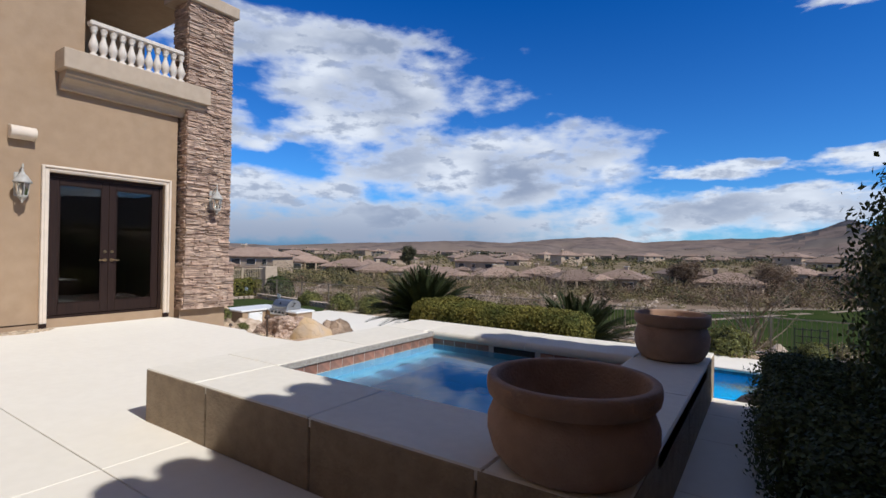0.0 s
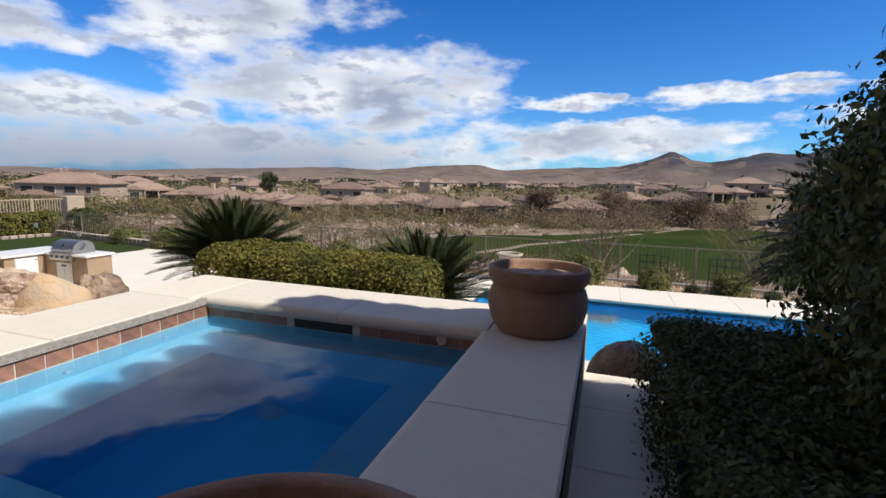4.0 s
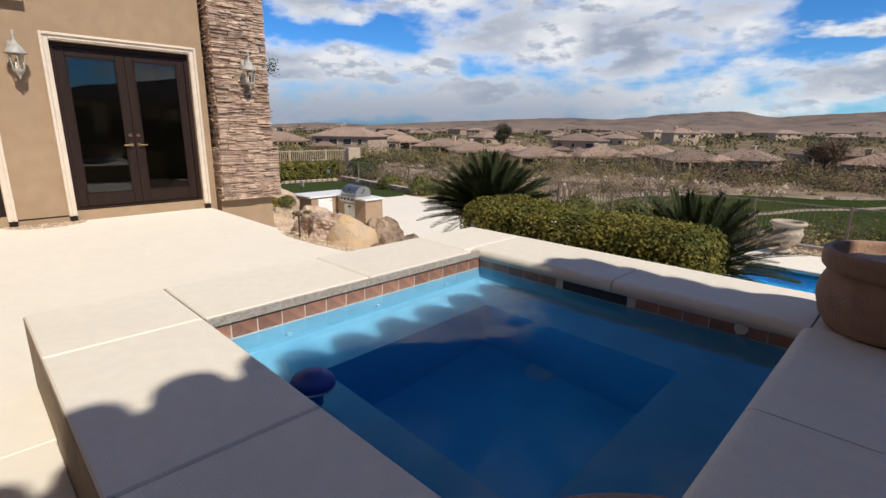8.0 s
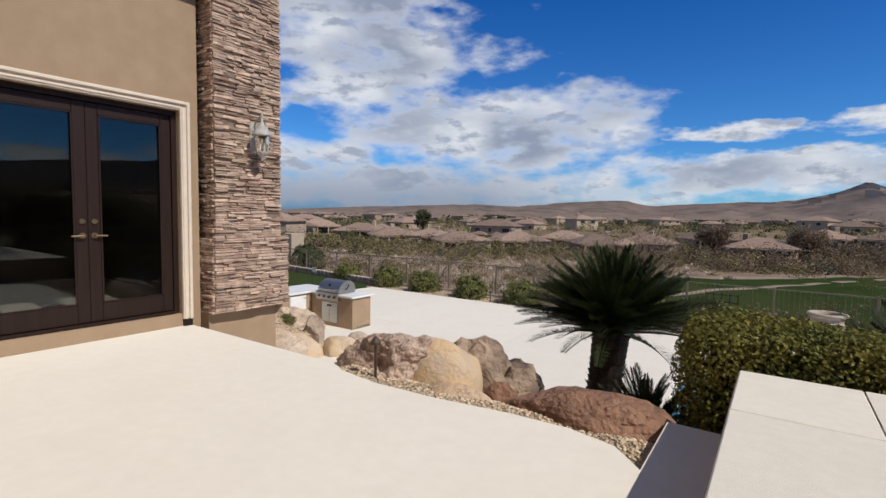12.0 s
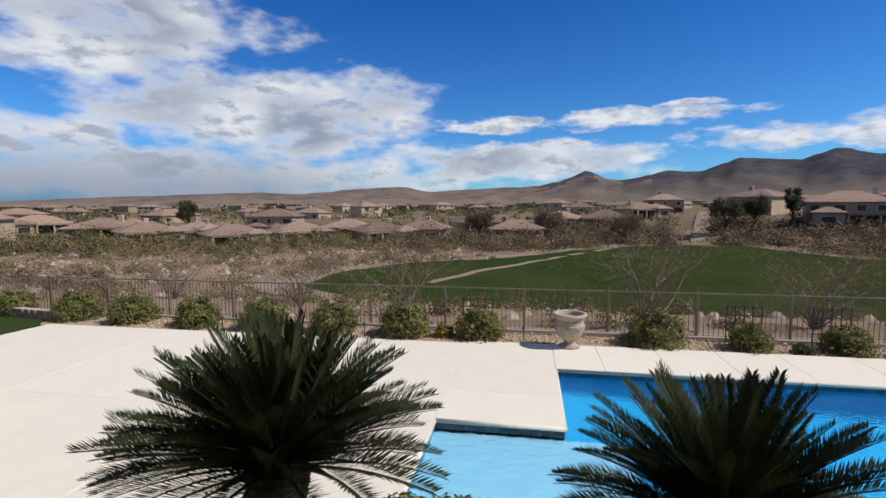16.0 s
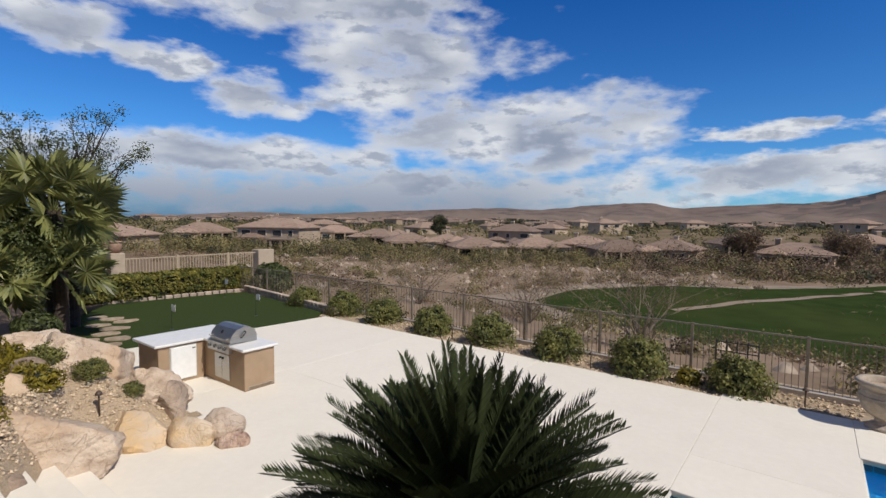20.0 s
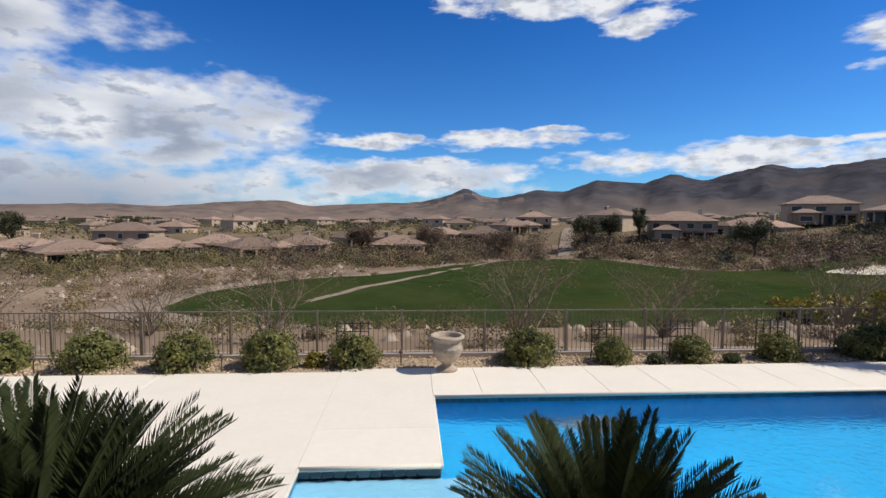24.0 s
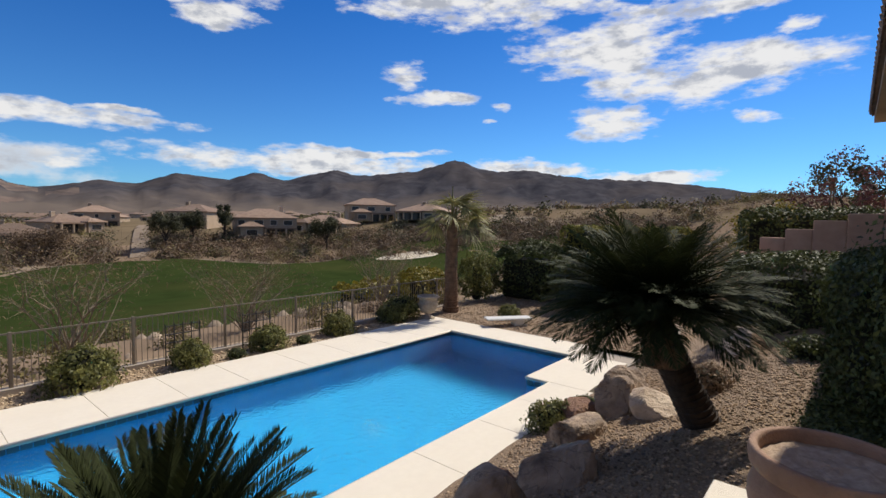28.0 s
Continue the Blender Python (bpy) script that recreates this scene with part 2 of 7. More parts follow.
CONCRETE = mat("cream_concrete", (0.80, 0.73, 0.615), (0.77, 0.70, 0.585), 9, 0.85, 0.25, 140, blotch=0.5, bcol=(0.735, 0.66, 0.55), per=0.02)
COPING = mat("cast_coping", (0.79, 0.72, 0.60), (0.745, 0.675, 0.56), 14, 0.85, 0.5, 160, blotch=0.35, bcol=(0.69, 0.62, 0.51), per=0.025)
RAWEDGE = mat("raw_concrete_edge", (0.40, 0.36, 0.31), (0.28, 0.25, 0.215), 30, 0.95, 0.9, 70)
JOINT = mat("joint_filler", (0.44, 0.38, 0.32), (0.36, 0.31, 0.26), 30, 0.95)
STUCCO = mat("tan_stucco", (0.39, 0.275, 0.175), (0.345, 0.24, 0.15), 5, 0.95, 0.6, 170, blotch=0.3, bcol=(0.32, 0.225, 0.145), spec=0.15)
STUCCO_LT = mat("pale_stucco", (0.47, 0.37, 0.27), (0.42, 0.33, 0.24), 6, 0.95, 0.5, 170, spec=0.15)
SPAWALL = mat("rough_spa_plaster", (0.37, 0.28, 0.185), (0.28, 0.21, 0.14), 9, 0.95, 0.9, 45, bdist=0.02)
TRIM = mat("cream_trim", (0.70, 0.59, 0.47), (0.63, 0.53, 0.42), 8, 0.8, 0.2, 120)
CASTW = mat("cast_stone_white", (0.66, 0.58, 0.48), (0.54, 0.47, 0.39), 12, 0.85, 0.3, 90)
DARKWOOD = mat("dark_brown_door", (0.026, 0.0125, 0.008), (0.017, 0.008, 0.0055), 4, 0.5, 0.1, 40, stretch=(8, 8, 0.6), spec=0.25)
STONE_A = mat("ledgestone", (0.52, 0.375, 0.275), (0.30, 0.195, 0.140), 9, 0.9, 0.9, 40, blotch=0.6, bcol=(0.56, 0.43, 0.32), per=0.32)
STONE_B = mat("ledgestone_joined", (0.52, 0.375, 0.275), (0.30, 0.195, 0.140), 9, 0.9, 0.9, 40, blotch=0.6, bcol=(0.56, 0.43, 0.32), island=0.32)
MORTAR = mat("dark_stone_bed", (0.12, 0.08, 0.065), (0.09, 0.06, 0.05), 20, 0.95)
GLASS = clear("tinted_glass", (0.40, 0.45, 0.45), ior=1.5)
LAMPGLASS = clear("lamp_glass", (0.9, 0.88, 0.8), rough=0.15, ior=1.45)
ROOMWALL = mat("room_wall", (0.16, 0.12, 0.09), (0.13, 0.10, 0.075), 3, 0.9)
ROOMFLOOR = mat("room_floor", (0.30, 0.25, 0.20), (0.24, 0.20, 0.16), 3, 0.5)
PEWTER = mat("weathered_pewter", (0.47, 0.445, 0.395), (0.33, 0.31, 0.275), 25, 0.6, 0.3, 90, metal=0.05)
BRASS = mat("dull_brass", (0.36, 0.25, 0.13), (0.25, 0.17, 0.09), 25, 0.35, metal=0.9)
WHITE = mat("white_enamel", (0.80, 0.79, 0.76), (0.74, 0.73, 0.70), 10, 0.4)
TERRA = mat("weathered_terracotta", (0.37, 0.225, 0.148), (0.265, 0.157, 0.104), 9, 0.9, 0.7, 70, blotch=0.6, bcol=(0.46, 0.34, 0.255))
SOIL = mat("potting_soil", (0.34, 0.24, 0.165), (0.50, 0.38, 0.275), 25, 0.95, 0.9, 60)
URNSTONE = mat("sandstone_urn", (0.47, 0.39, 0.30), (0.36, 0.29, 0.22), 14, 0.9, 0.5, 80, blotch=0.4, bcol=(0.30, 0.24, 0.18))
SPATILE = mat("brown_spa_tile", (0.40, 0.20, 0.135), (0.24, 0.125, 0.088), 16, 0.4, 0.25, 50, blotch=0.5, bcol=(0.20, 0.13, 0.105), per=0.22)
GROUT = mat("pale_grout", (0.66, 0.61, 0.54), (0.56, 0.51, 0.45), 20, 0.9)
POOLTILE = mat("slate_blue_tile", (0.055, 0.075, 0.10), (0.085, 0.10, 0.12), 14, 0.3, per=0.25)
SPAPLASTER = mat("spa_plaster", (0.15, 0.39, 0.53), (0.115, 0.33, 0.475), 4, 0.8, 0.1, 40)
# stronger blue for the well: light lost in deep water is put into the colour
SPADEEP = mat("spa_depth_tint", (0.050, 0.42, 0.70), (0.040, 0.37, 0.64), 4, 0.85, 0.1, 40)
# pool plaster in two mottled blues that imitate ripple light on the floor
POOLPLASTER = mat("pool_plaster_ripple_light", (0.002, 0.335, 0.585), (0.002, 0.22, 0.465), 7, 0.8, 0.1, 30)
SHELFPLASTER = mat("pool_shelf_plaster", (0.27, 0.44, 0.56), (0.23, 0.39, 0.52), 3, 0.8)
SPAWATER = clear("spa_water", (0.67, 0.87, 0.96), 0.03, 3.0)
POOLWATER = clear("pool_water", (0.50, 0.88, 1.0), 0.8, 9.0)
LEAF_HEDGE = leafy("hedge_leaf", (0.27, 0.225, 0.052), (0.10, 0.115, 0.032), 0.75, 0.3, 0.5)
LEAF_HEDGE.node_tree.nodes["Principled BSDF"].inputs["Specular IOR Level"].default_value = 0.15
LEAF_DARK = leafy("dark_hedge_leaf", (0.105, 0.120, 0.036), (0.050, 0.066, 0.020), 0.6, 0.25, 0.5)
LEAF_BUSH = leafy("bush_leaf", (0.235, 0.225, 0.062), (0.100, 0.110, 0.034), 0.6, 0.3, 0.45)
LEAF_YEL = leafy("yellow_bush_leaf", (0.28, 0.22, 0.025), (0.18, 0.15, 0.02))
LEAF_SAGO = leafy("sago_leaf", (0.050, 0.062, 0.021), (0.027, 0.037, 0.013), 0.72, 0.1, 0.25)
LEAF_SAGO.node_tree.nodes["Principled BSDF"].inputs["Specular IOR Level"].default_value = 0.18
LEAF_FAN = leafy("fan_palm_leaf", (0.27, 0.265, 0.085), (0.125, 0.140, 0.046), 0.42, 0.3, 0.4)
LEAF_FEATHER = leafy("feather_palm_leaf", (0.27, 0.25, 0.10), (0.15, 0.148, 0.054), 0.65, 0.3, 0.4)
LEAF_SCRUB = leafy("desert_scrub_leaf", (0.305, 0.245, 0.095), (0.088, 0.076, 0.030), 0.7, 0.2, 0.3, 0.35)
LEAF_DRY = leafy("dry_scrub_leaf", (0.30, 0.205, 0.125), (0.092, 0.059, 0.037), 0.7, 0.2, 0.3, 0.35)
LEAF_TREE = leafy("far_tree_leaf", (0.115, 0.108, 0.046), (0.026, 0.029, 0.014), 0.7, 0.12, 0.35, 0.35)
LEAF_PINK = leafy("plum_tree_leaf", (0.16, 0.07, 0.06), (0.11, 0.045, 0.045), 0.6, 0.25, 0.35)
# near-black filler for hedges and bushes: inner shade as colour, stops see-through
CORE = mat("inner_leaf_shade", (0.022, 0.024, 0.010), (0.014, 0.015, 0.007), 12, 0.95)
BARK = mat("shaggy_palm_bark", (0.070, 0.048, 0.034), (0.034, 0.024, 0.018), 10, 0.95, 0.9, 35)
BARK_LT = mat("tan_palm_bark", (0.26, 0.16, 0.10), (0.14, 0.085, 0.055), 8, 0.95, 0.9, 30)
TWIG = mat("pale_twigs", (0.27, 0.21, 0.145), (0.18, 0.135, 0.095), 10, 0.9)
GRAVEL = mat("tan_gravel", (0.56, 0.43, 0.285), (0.38, 0.275, 0.175), 55, 0.95, 1.0, 60, blotch=0.3, bcol=(0.30, 0.21, 0.13), bdist=0.03)
PEBBLE_BROWN = mat("brown_gravel_stones", (0.45, 0.325, 0.215), (0.25, 0.17, 0.11), 8, 0.9, 0.3, 60, island=0.5)
GRAVEL_BROWN = mat("brown_gravel", (0.36, 0.255, 0.165), (0.22, 0.152, 0.098), 55, 0.95, 1.0, 60, blotch=0.3, bcol=(0.25, 0.17, 0.11), bdist=0.03)
PEBBLE = mat("gravel_stones", (0.62, 0.49, 0.34), (0.42, 0.305, 0.20), 8, 0.9, 0.3, 60, island=0.4)
ROCK_TAN = mat("tan_boulder", (0.64, 0.52, 0.40), (0.42, 0.31, 0.225), 3.5, 0.9, 0.9, 18, blotch=0.9, bcol=(0.56, 0.36, 0.20), bdist=0.04, vein=(0.22, 0.15, 0.11), shift=True)
ROCK_GOLD = mat("golden_boulder", (0.62, 0.41, 0.19), (0.52, 0.40, 0.29), 3.4, 0.8, 0.5, 26, blotch=1.0, bcol=(0.58, 0.55, 0.50), bdist=0.03, vein=(0.36, 0.25, 0.15), shift=True)
ROCK_RED = mat("red_boulder", (0.22, 0.105, 0.06), (0.35, 0.19, 0.11), 5, 0.85, 1.0, 18, blotch=0.6, bcol=(0.16, 0.095, 0.068), bdist=0.05, vein=(0.09, 0.05, 0.04), shift=True)
ROCK_QUARTZ = mat("pink_quartz_boulder", (0.60, 0.42, 0.30), (0.20, 0.10, 0.065), 9, 0.8, 1.0, 20, blotch=0.6, bcol=(0.64, 0.50, 0.40), bdist=0.06, vein=(0.70, 0.60, 0.51), shift=True)
ROCK_GREY = mat("grey_boulder", (0.44, 0.32, 0.225), (0.13, 0.088, 0.062), 4, 0.85, 0.9, 18, blotch=0.8, bcol=(0.50, 0.385, 0.285), bdist=0.05, vein=(0.10, 0.07, 0.055), shift=True)
TURF = mat("putting_turf", (0.044, 0.062, 0.016), (0.030, 0.046, 0.012), 40, 0.95, 0.5, 200, blotch=0.5, bcol=(0.055, 0.068, 0.022), spec=0.1)
FAIRWAY = mat("fairway_grass", (0.038, 0.056, 0.017), (0.026, 0.040, 0.012), 0.35, 1.0, blotch=0.7, bcol=(0.060, 0.064, 0.022), spec=0.0)
SAND = mat("bunker_sand", (0.62, 0.55, 0.42), (0.56, 0.49, 0.37), 1, 0.95)
CARTPATH = mat("cart_path", (0.30, 0.225, 0.155), (0.21, 0.155, 0.105), 0.8, 0.95, blotch=0.5, bcol=(0.24, 0.19, 0.11))
DESERT = mat("desert_ground", (0.31, 0.225, 0.155), (0.195, 0.142, 0.10), 0.12, 0.97, blotch=0.6, bcol=(0.165, 0.12, 0.085), spec=0.0)
BLOCK = mat("edging_block", (0.50, 0.39, 0.30), (0.36, 0.27, 0.205), 9, 0.95, 0.5, 60, per=0.2)
FLAG = mat("flagstone", (0.44, 0.34, 0.235), (0.30, 0.22, 0.15), 5, 0.9, 0.4, 40, per=0.15)
STEEL = mat("stainless_steel", (0.50, 0.48, 0.45), (0.41, 0.395, 0.37), 3, 0.42, 0.05, 80, metal=1.0, stretch=(1, 1, 30))
BLACK = mat("black_plastic", (0.02, 0.02, 0.02), (0.03, 0.03, 0.03), 10, 0.4)
COUNTER = mat("white_tile_counter", (0.78, 0.76, 0.72), (0.72, 0.70, 0.66), 10, 0.35)
IRON = mat("bronze_fence_paint", (0.28, 0.225, 0.165), (0.22, 0.175, 0.13), 10, 0.6, metal=0.2)
TANIRON = mat("tan_fence_paint", (0.45, 0.35, 0.23), (0.38, 0.29, 0.19), 10, 0.6)
BRONZE = mat("dark_bronze", (0.085, 0.055, 0.038), (0.055, 0.036, 0.026), 20, 0.6, metal=0.3)
BLUEFLOAT = mat("blue_plastic", (0.004, 0.030, 0.20), (0.006, 0.042, 0.25), 10, 0.55)
ROOF = mat("clay_tile_roof", (0.315, 0.210, 0.150), (0.205, 0.135, 0.095), 1.2, 0.95, 0.6, 5, blotch=0.4, bcol=(0.34, 0.26, 0.195), stretch=(1, 1, 4), per=0.32, bdist=0.1)
FARWALL = mat("far_stucco", (0.43, 0.325, 0.225), (0.36, 0.265, 0.18), 0.6, 0.95, per=0.32)
# hill and mountain rock, paler and bluer for the distance haze mixed in
HILLROCK = mat("hazy_brown_hill_rock", (0.215, 0.165, 0.140), (0.100, 0.082, 0.076), 0.022, 0.97, blotch=0.7, bcol=(0.21, 0.150, 0.120), stretch=(1, 1, 3.5), spec=0.0)
HILLDARK = mat("hazy_mountain_rock", (0.088, 0.084, 0.093), (0.046, 0.046, 0.055), 0.022, 0.97, blotch=0.6, bcol=(0.115, 0.094, 0.083), stretch=(1, 1, 2.0), spec=0.0)


def tinted_by_height(m, low, z0, z1):
    """Lower slopes of a mountain take another colour, with a ragged border."""
    n, k = m.node_tree.nodes, m.node_tree.links
    p = n["Principled BSDF"]
    src = p.inputs["Base Color"].links[0].from_socket
    ge, se = n.new("ShaderNodeNewGeometry"), n.new("ShaderNodeSeparateXYZ")
    k.new(ge.outputs["Position"], se.inputs[0])
    nz = n.new("ShaderNodeTexNoise")
    nz.inputs["Scale"].default_value, nz.inputs["Detail"].default_value = 0.006, 7
    k.new(ge.outputs["Position"], nz.inputs["Vector"])
    ad = n.new("ShaderNodeMath")
    ad.operation = "MULTIPLY_ADD"
    ad.inputs[1].default_value = 120.0
    k.new(nz.outputs[0], ad.inputs[0])
    k.new(se.outputs[2], ad.inputs[2])
    rg = n.new("ShaderNodeMapRange")
    rg.inputs[1].default_value, rg.inputs[2].default_value = z0 + 60, z1 + 60
    k.new(ad.outputs[0], rg.inputs[0])
    mx = n.new("ShaderNodeMix")
    mx.data_type = "RGBA"
    k.new(rg.outputs[0], mx.inputs[0])
    mx.inputs[6].default_value = (*low, 1)
    k.new(src, mx.inputs[7])
    k.new(mx.outputs[2], p.inputs["Base Color"])


tinted_by_height(HILLDARK, (0.160, 0.130, 0.110), 20, 75)
tinted_by_height(HILLROCK, (0.215, 0.165, 0.130), 0, 26)
SCRUBLAND = mat("brown_scrubland", (0.235, 0.178, 0.115), (0.135, 0.105, 0.065), 0.05, 0.97, blotch=0.6, bcol=(0.23, 0.165, 0.115), spec=0.0)
WASHROCK = mat("desert_rocks", (0.42, 0.33, 0.245), (0.25, 0.19, 0.14), 3, 0.95, island=0.4)
# dark window panes; also the painted patio shade of far houses
FARDARK = mat("far_window", (0.025, 0.027, 0.03), (0.04, 0.042, 0.045), 1, 0.15)
CAPROCK = mat("terrace_wall", (0.56, 0.36, 0.26), (0.48, 0.30, 0.215), 4, 0.95, 0.4, 60)

# ---- mesh tools ----
class B:
    """Gathers vertices and faces for one mesh."""
    def __init__(s):
        s.v, s.f = [], []

    def add(s, v, f):
        o = len(s.v)
        s.v.extend(v)
        s.f.extend([tuple(i + o for i in q) for q in f])
        return s

    def box(s, x0, y0, z0, x1, y1, z1, c=0.0):
        if c <= 0:
            v = [(x, y, z) for z in (z0, z1) for y in (y0, y1) for x in (x0, x1)]
            return s.add(v, [(0, 2, 3, 1), (4, 5, 7, 6), (0, 1, 5, 4), (2, 6, 7, 3), (0, 4, 6, 2), (1, 3, 7, 5)])
        v = []
        for z, dz in ((z0, c), (z1, -c)):
            for y, dy in ((y0, c), (y1, -c)):
                for x, dx in ((x0, c), (x1, -c)):
                    v += [(x, y + dy, z + dz), (x + dx, y, z + dz), (x + dx, y + dy, z)]
        k = lambda i, a: i * 3 + a
        f = [(k(0, 0), k(4, 0), k(6, 0), k(2, 0)), (k(1, 0), k(3, 0), k(7, 0), k(5, 0)), (k(0, 1), k(1, 1), k(5, 1), k(4, 1)),
             (k(2, 1), k(6, 1), k(7, 1), k(3, 1)), (k(0, 2), k(2, 2), k(3, 2), k(1, 2)), (k(4, 2), k(5, 2), k(7, 2), k(6, 2))]
        for a, b in ((0, 1), (2, 3), (4, 5), (6, 7)):
            f.append((k(a, 1), k(a, 2), k(b, 2), k(b, 1)))
        for a, b in ((0, 2), (1, 3), (4, 6), (5, 7)):
            f.append((k(a, 0), k(b, 0), k(b, 2), k(a, 2)))
        for a, b in ((0, 4), (1, 5), (2, 6), (3, 7)):
            f.append((k(a, 0), k(a, 1), k(b, 1), k(b, 0)))
        f += [(k(i, 0), k(i, 1), k(i, 2)) for i in range(8)]
        return s.add(v, f)

    def cyl(s, p0, p1, r0, r1=None, n=10, cap=True):
        r1 = r0 if r1 is None else r1
        p0, p1 = Vector(p0), Vector(p1)
        d = (p1 - p0).normalized()
        u = d.orthogonal().normalized()
        w = d.cross(u)
        v = [tuple(p + (u * math.cos(a) + w * math.sin(a)) * r) for p, r in ((p0, r0), (p1, r1)) for a in (2 * math.pi * i / n for i in range(n))]
        f = [(i, (i + 1) % n, n + (i + 1) % n, n + i) for i in range(n)]
        if cap:
            f += [tuple(range(n - 1, -1, -1)), tuple(range(n, 2 * n))]
        return s.add(v, f)

    def tube(s, pts, radii, n=7):
        for (a, b), (r, q) in zip(zip(pts, pts[1:]), zip(radii, radii[1:])):
            s.cyl(a, b, r, q, n)
        return s

    def lathe(s, prof, cx=0.0, cy=0.0, n=32):
        v = [(cx + r * math.cos(2 * math.pi * i / n), cy + r * math.sin(2 * math.pi * i / n), z) for r, z in prof for i in range(n)]
        f = [(j * n + i, j * n + (i + 1) % n, (j + 1) * n + (i + 1) % n, (j + 1) * n + i) for j in range(len(prof) - 1) for i in range(n)]
        return s.add(v, f)

    def prism(s, poly, z0, z1, c=0.0):
        n = len(poly)
        area = sum(a[0] * b[1] - b[0] * a[1] for a, b in zip(poly, poly[1:] + poly[:1]))
        if area < 0:
            poly = poly[::-1]
        v = [(x, y, z0) for x, y in poly]
        if c:
            ins = []
            for i in range(n):
                a, b, d = Vector(poly[i - 1]), Vector(poly[i]), Vector(poly[(i + 1) % n])
                e1, e2 = (b - a).normalized(), (d - b).normalized()
                n1, n2 = Vector((-e1.y, e1.x)), Vector((-e2.y, e2.x))
                m = (n1 + n2)
                m = m / max(0.3, m.length_squared / 2)
                ins.append((b.x + m.x * c, b.y + m.y * c))
            v += [(x, y, z1 - c) for x, y in poly] + [(x, y, z1) for x, y in ins]
            f = [tuple(range(n - 1, -1, -1)), tuple(range(2 * n, 3 * n))]
            f += [(i, (i + 1) % n, n + (i + 1) % n, n + i) for i in range(n)] + [(n + i, n + (i + 1) % n, 2 * n + (i + 1) % n, 2 * n + i) for i in range(n)]
        else:
            v += [(x, y, z1) for x, y in poly]
            f = [tuple(range(n - 1, -1, -1)), tuple(range(n, 2 * n))] + [(i, (i + 1) % n, n + (i + 1) % n, n + i) for i in range(n)]
        return s.add(v, f)

    def ragged(s, along, up, seed):
        """Breaks clean edges: every corner is shifted a little."""
        rs = random.Random(seed)
        s.v = [(x + rs.uniform(-along, along), y + rs.uniform(-along, along), z + rs.uniform(-up, up)) for x, y, z in s.v]
        return s

    def turn(s, m):
        s.v = [tuple(m @ Vector(p)) for p in s.v]
        return s

    def mesh(s, name, material, smooth=False):
        me = bpy.data.meshes.new(name)
        me.from_pydata(s.v, [], s.f)
        me.materials.append(material)
        if smooth:
            me.polygons.foreach_set("use_smooth", [True] * len(me.polygons))
        me.update()
        return me


def raw_mesh(name, v, f, material, smooth=False):
    me = bpy.data.meshes.new(name)
    v, f = np.asarray(v, np.float32), np.asarray(f, np.int32)
    me.vertices.add(len(v))
    me.vertices.foreach_set("co", v.ravel())
    k = f.shape[1]
    me.loops.add(f.size)
    me.loops.foreach_set("vertex_index", f.ravel())
    me.polygons.add(len(f))
    me.polygons.foreach_set("loop_start", np.arange(0, f.size, k, dtype=np.int32))
    if smooth:
        me.polygons.foreach_set("use_smooth", np.ones(len(f), bool))
    me.materials.append(material)
    me.update(calc_edges=True)
    me.validate()
    return me


def part(name, shape, material, parent, label="", smooth=False, kind=""):
    me = shape.mesh(name, material, smooth) if isinstance(shape, B) else shape
    ob = new(name, me)
    ob.parent = parent
    return tagged(ob, label=label, kind=kind)


def thing(name, at, label, category, group="", kind="", rz=0.0):
    ob = new(name)
    ob.empty_display_size = 0.2
    ob.matrix_world = pose(*at, 0, 0, rz)
    return tagged(ob, label, category, group, kind)


def solo(name, shape, material, label, category, group="", kind="", smooth=False, at=(0, 0, 0)):
    me = shape.mesh(name, material, smooth) if isinstance(shape, B) else shape
    ob = new(name, me)
    ob.location = at
    return tagged(ob, label, category, group, kind)


rng = np.random.default_rng(7)


def unit(n):
    d = rng.normal(size=(n, 3))
    return d / np.linalg.norm(d, axis=1, keepdims=True)


def leaves(pts, out, size, long=1.5, spread=0.8):
    """Small pointed leaves at pts, turned mostly outwards."""
    n = len(pts)
    nrm = out + unit(n) * spread
    nrm /= np.linalg.norm(nrm, axis=1, keepdims=True)
    a = np.cross(nrm, unit(n))
    a /= np.linalg.norm(a, axis=1, keepdims=True) + 1e-9
    b = np.cross(nrm, a)
    s = (size * rng.uniform(0.65, 1.3, n))[:, None]
    q = np.stack([pts - a * s * long * 0.5, pts + b * s * 0.4 + nrm * s * 0.1, pts + a * s * long * 0.5, pts - b * s * 0.4 + nrm * s * 0.1], 1)
    return q.reshape(-1, 3), np.arange(4 * n).reshape(-1, 4)


def bumpy(p, amp, freq, off=0.0):
    return np.array([noise.fractal(Vector((x * freq + off, y * freq, z * freq)), 1.0, 2.0, 3) for x, y, z in p]) * amp


def ball_pts(n, r, amp=0.18, freq=1.8, flat=0.25, fill=0.82, off=0.0):
    """Points in the shell of an uneven ellipsoid that stands on z = 0."""
    d = unit(n)
    d[:, 2] = np.where(d[:, 2] < -flat, -d[:, 2], d[:, 2])
    k = 1 + bumpy(d, amp, freq, off)
    k = k * rng.uniform(fill, 1.03, n)
    p = d * k[:, None] * np.asarray(r)
    p[:, 2] += r[2] * flat
    p[:, 2] = np.maximum(p[:, 2], 0.02)
    return p, d


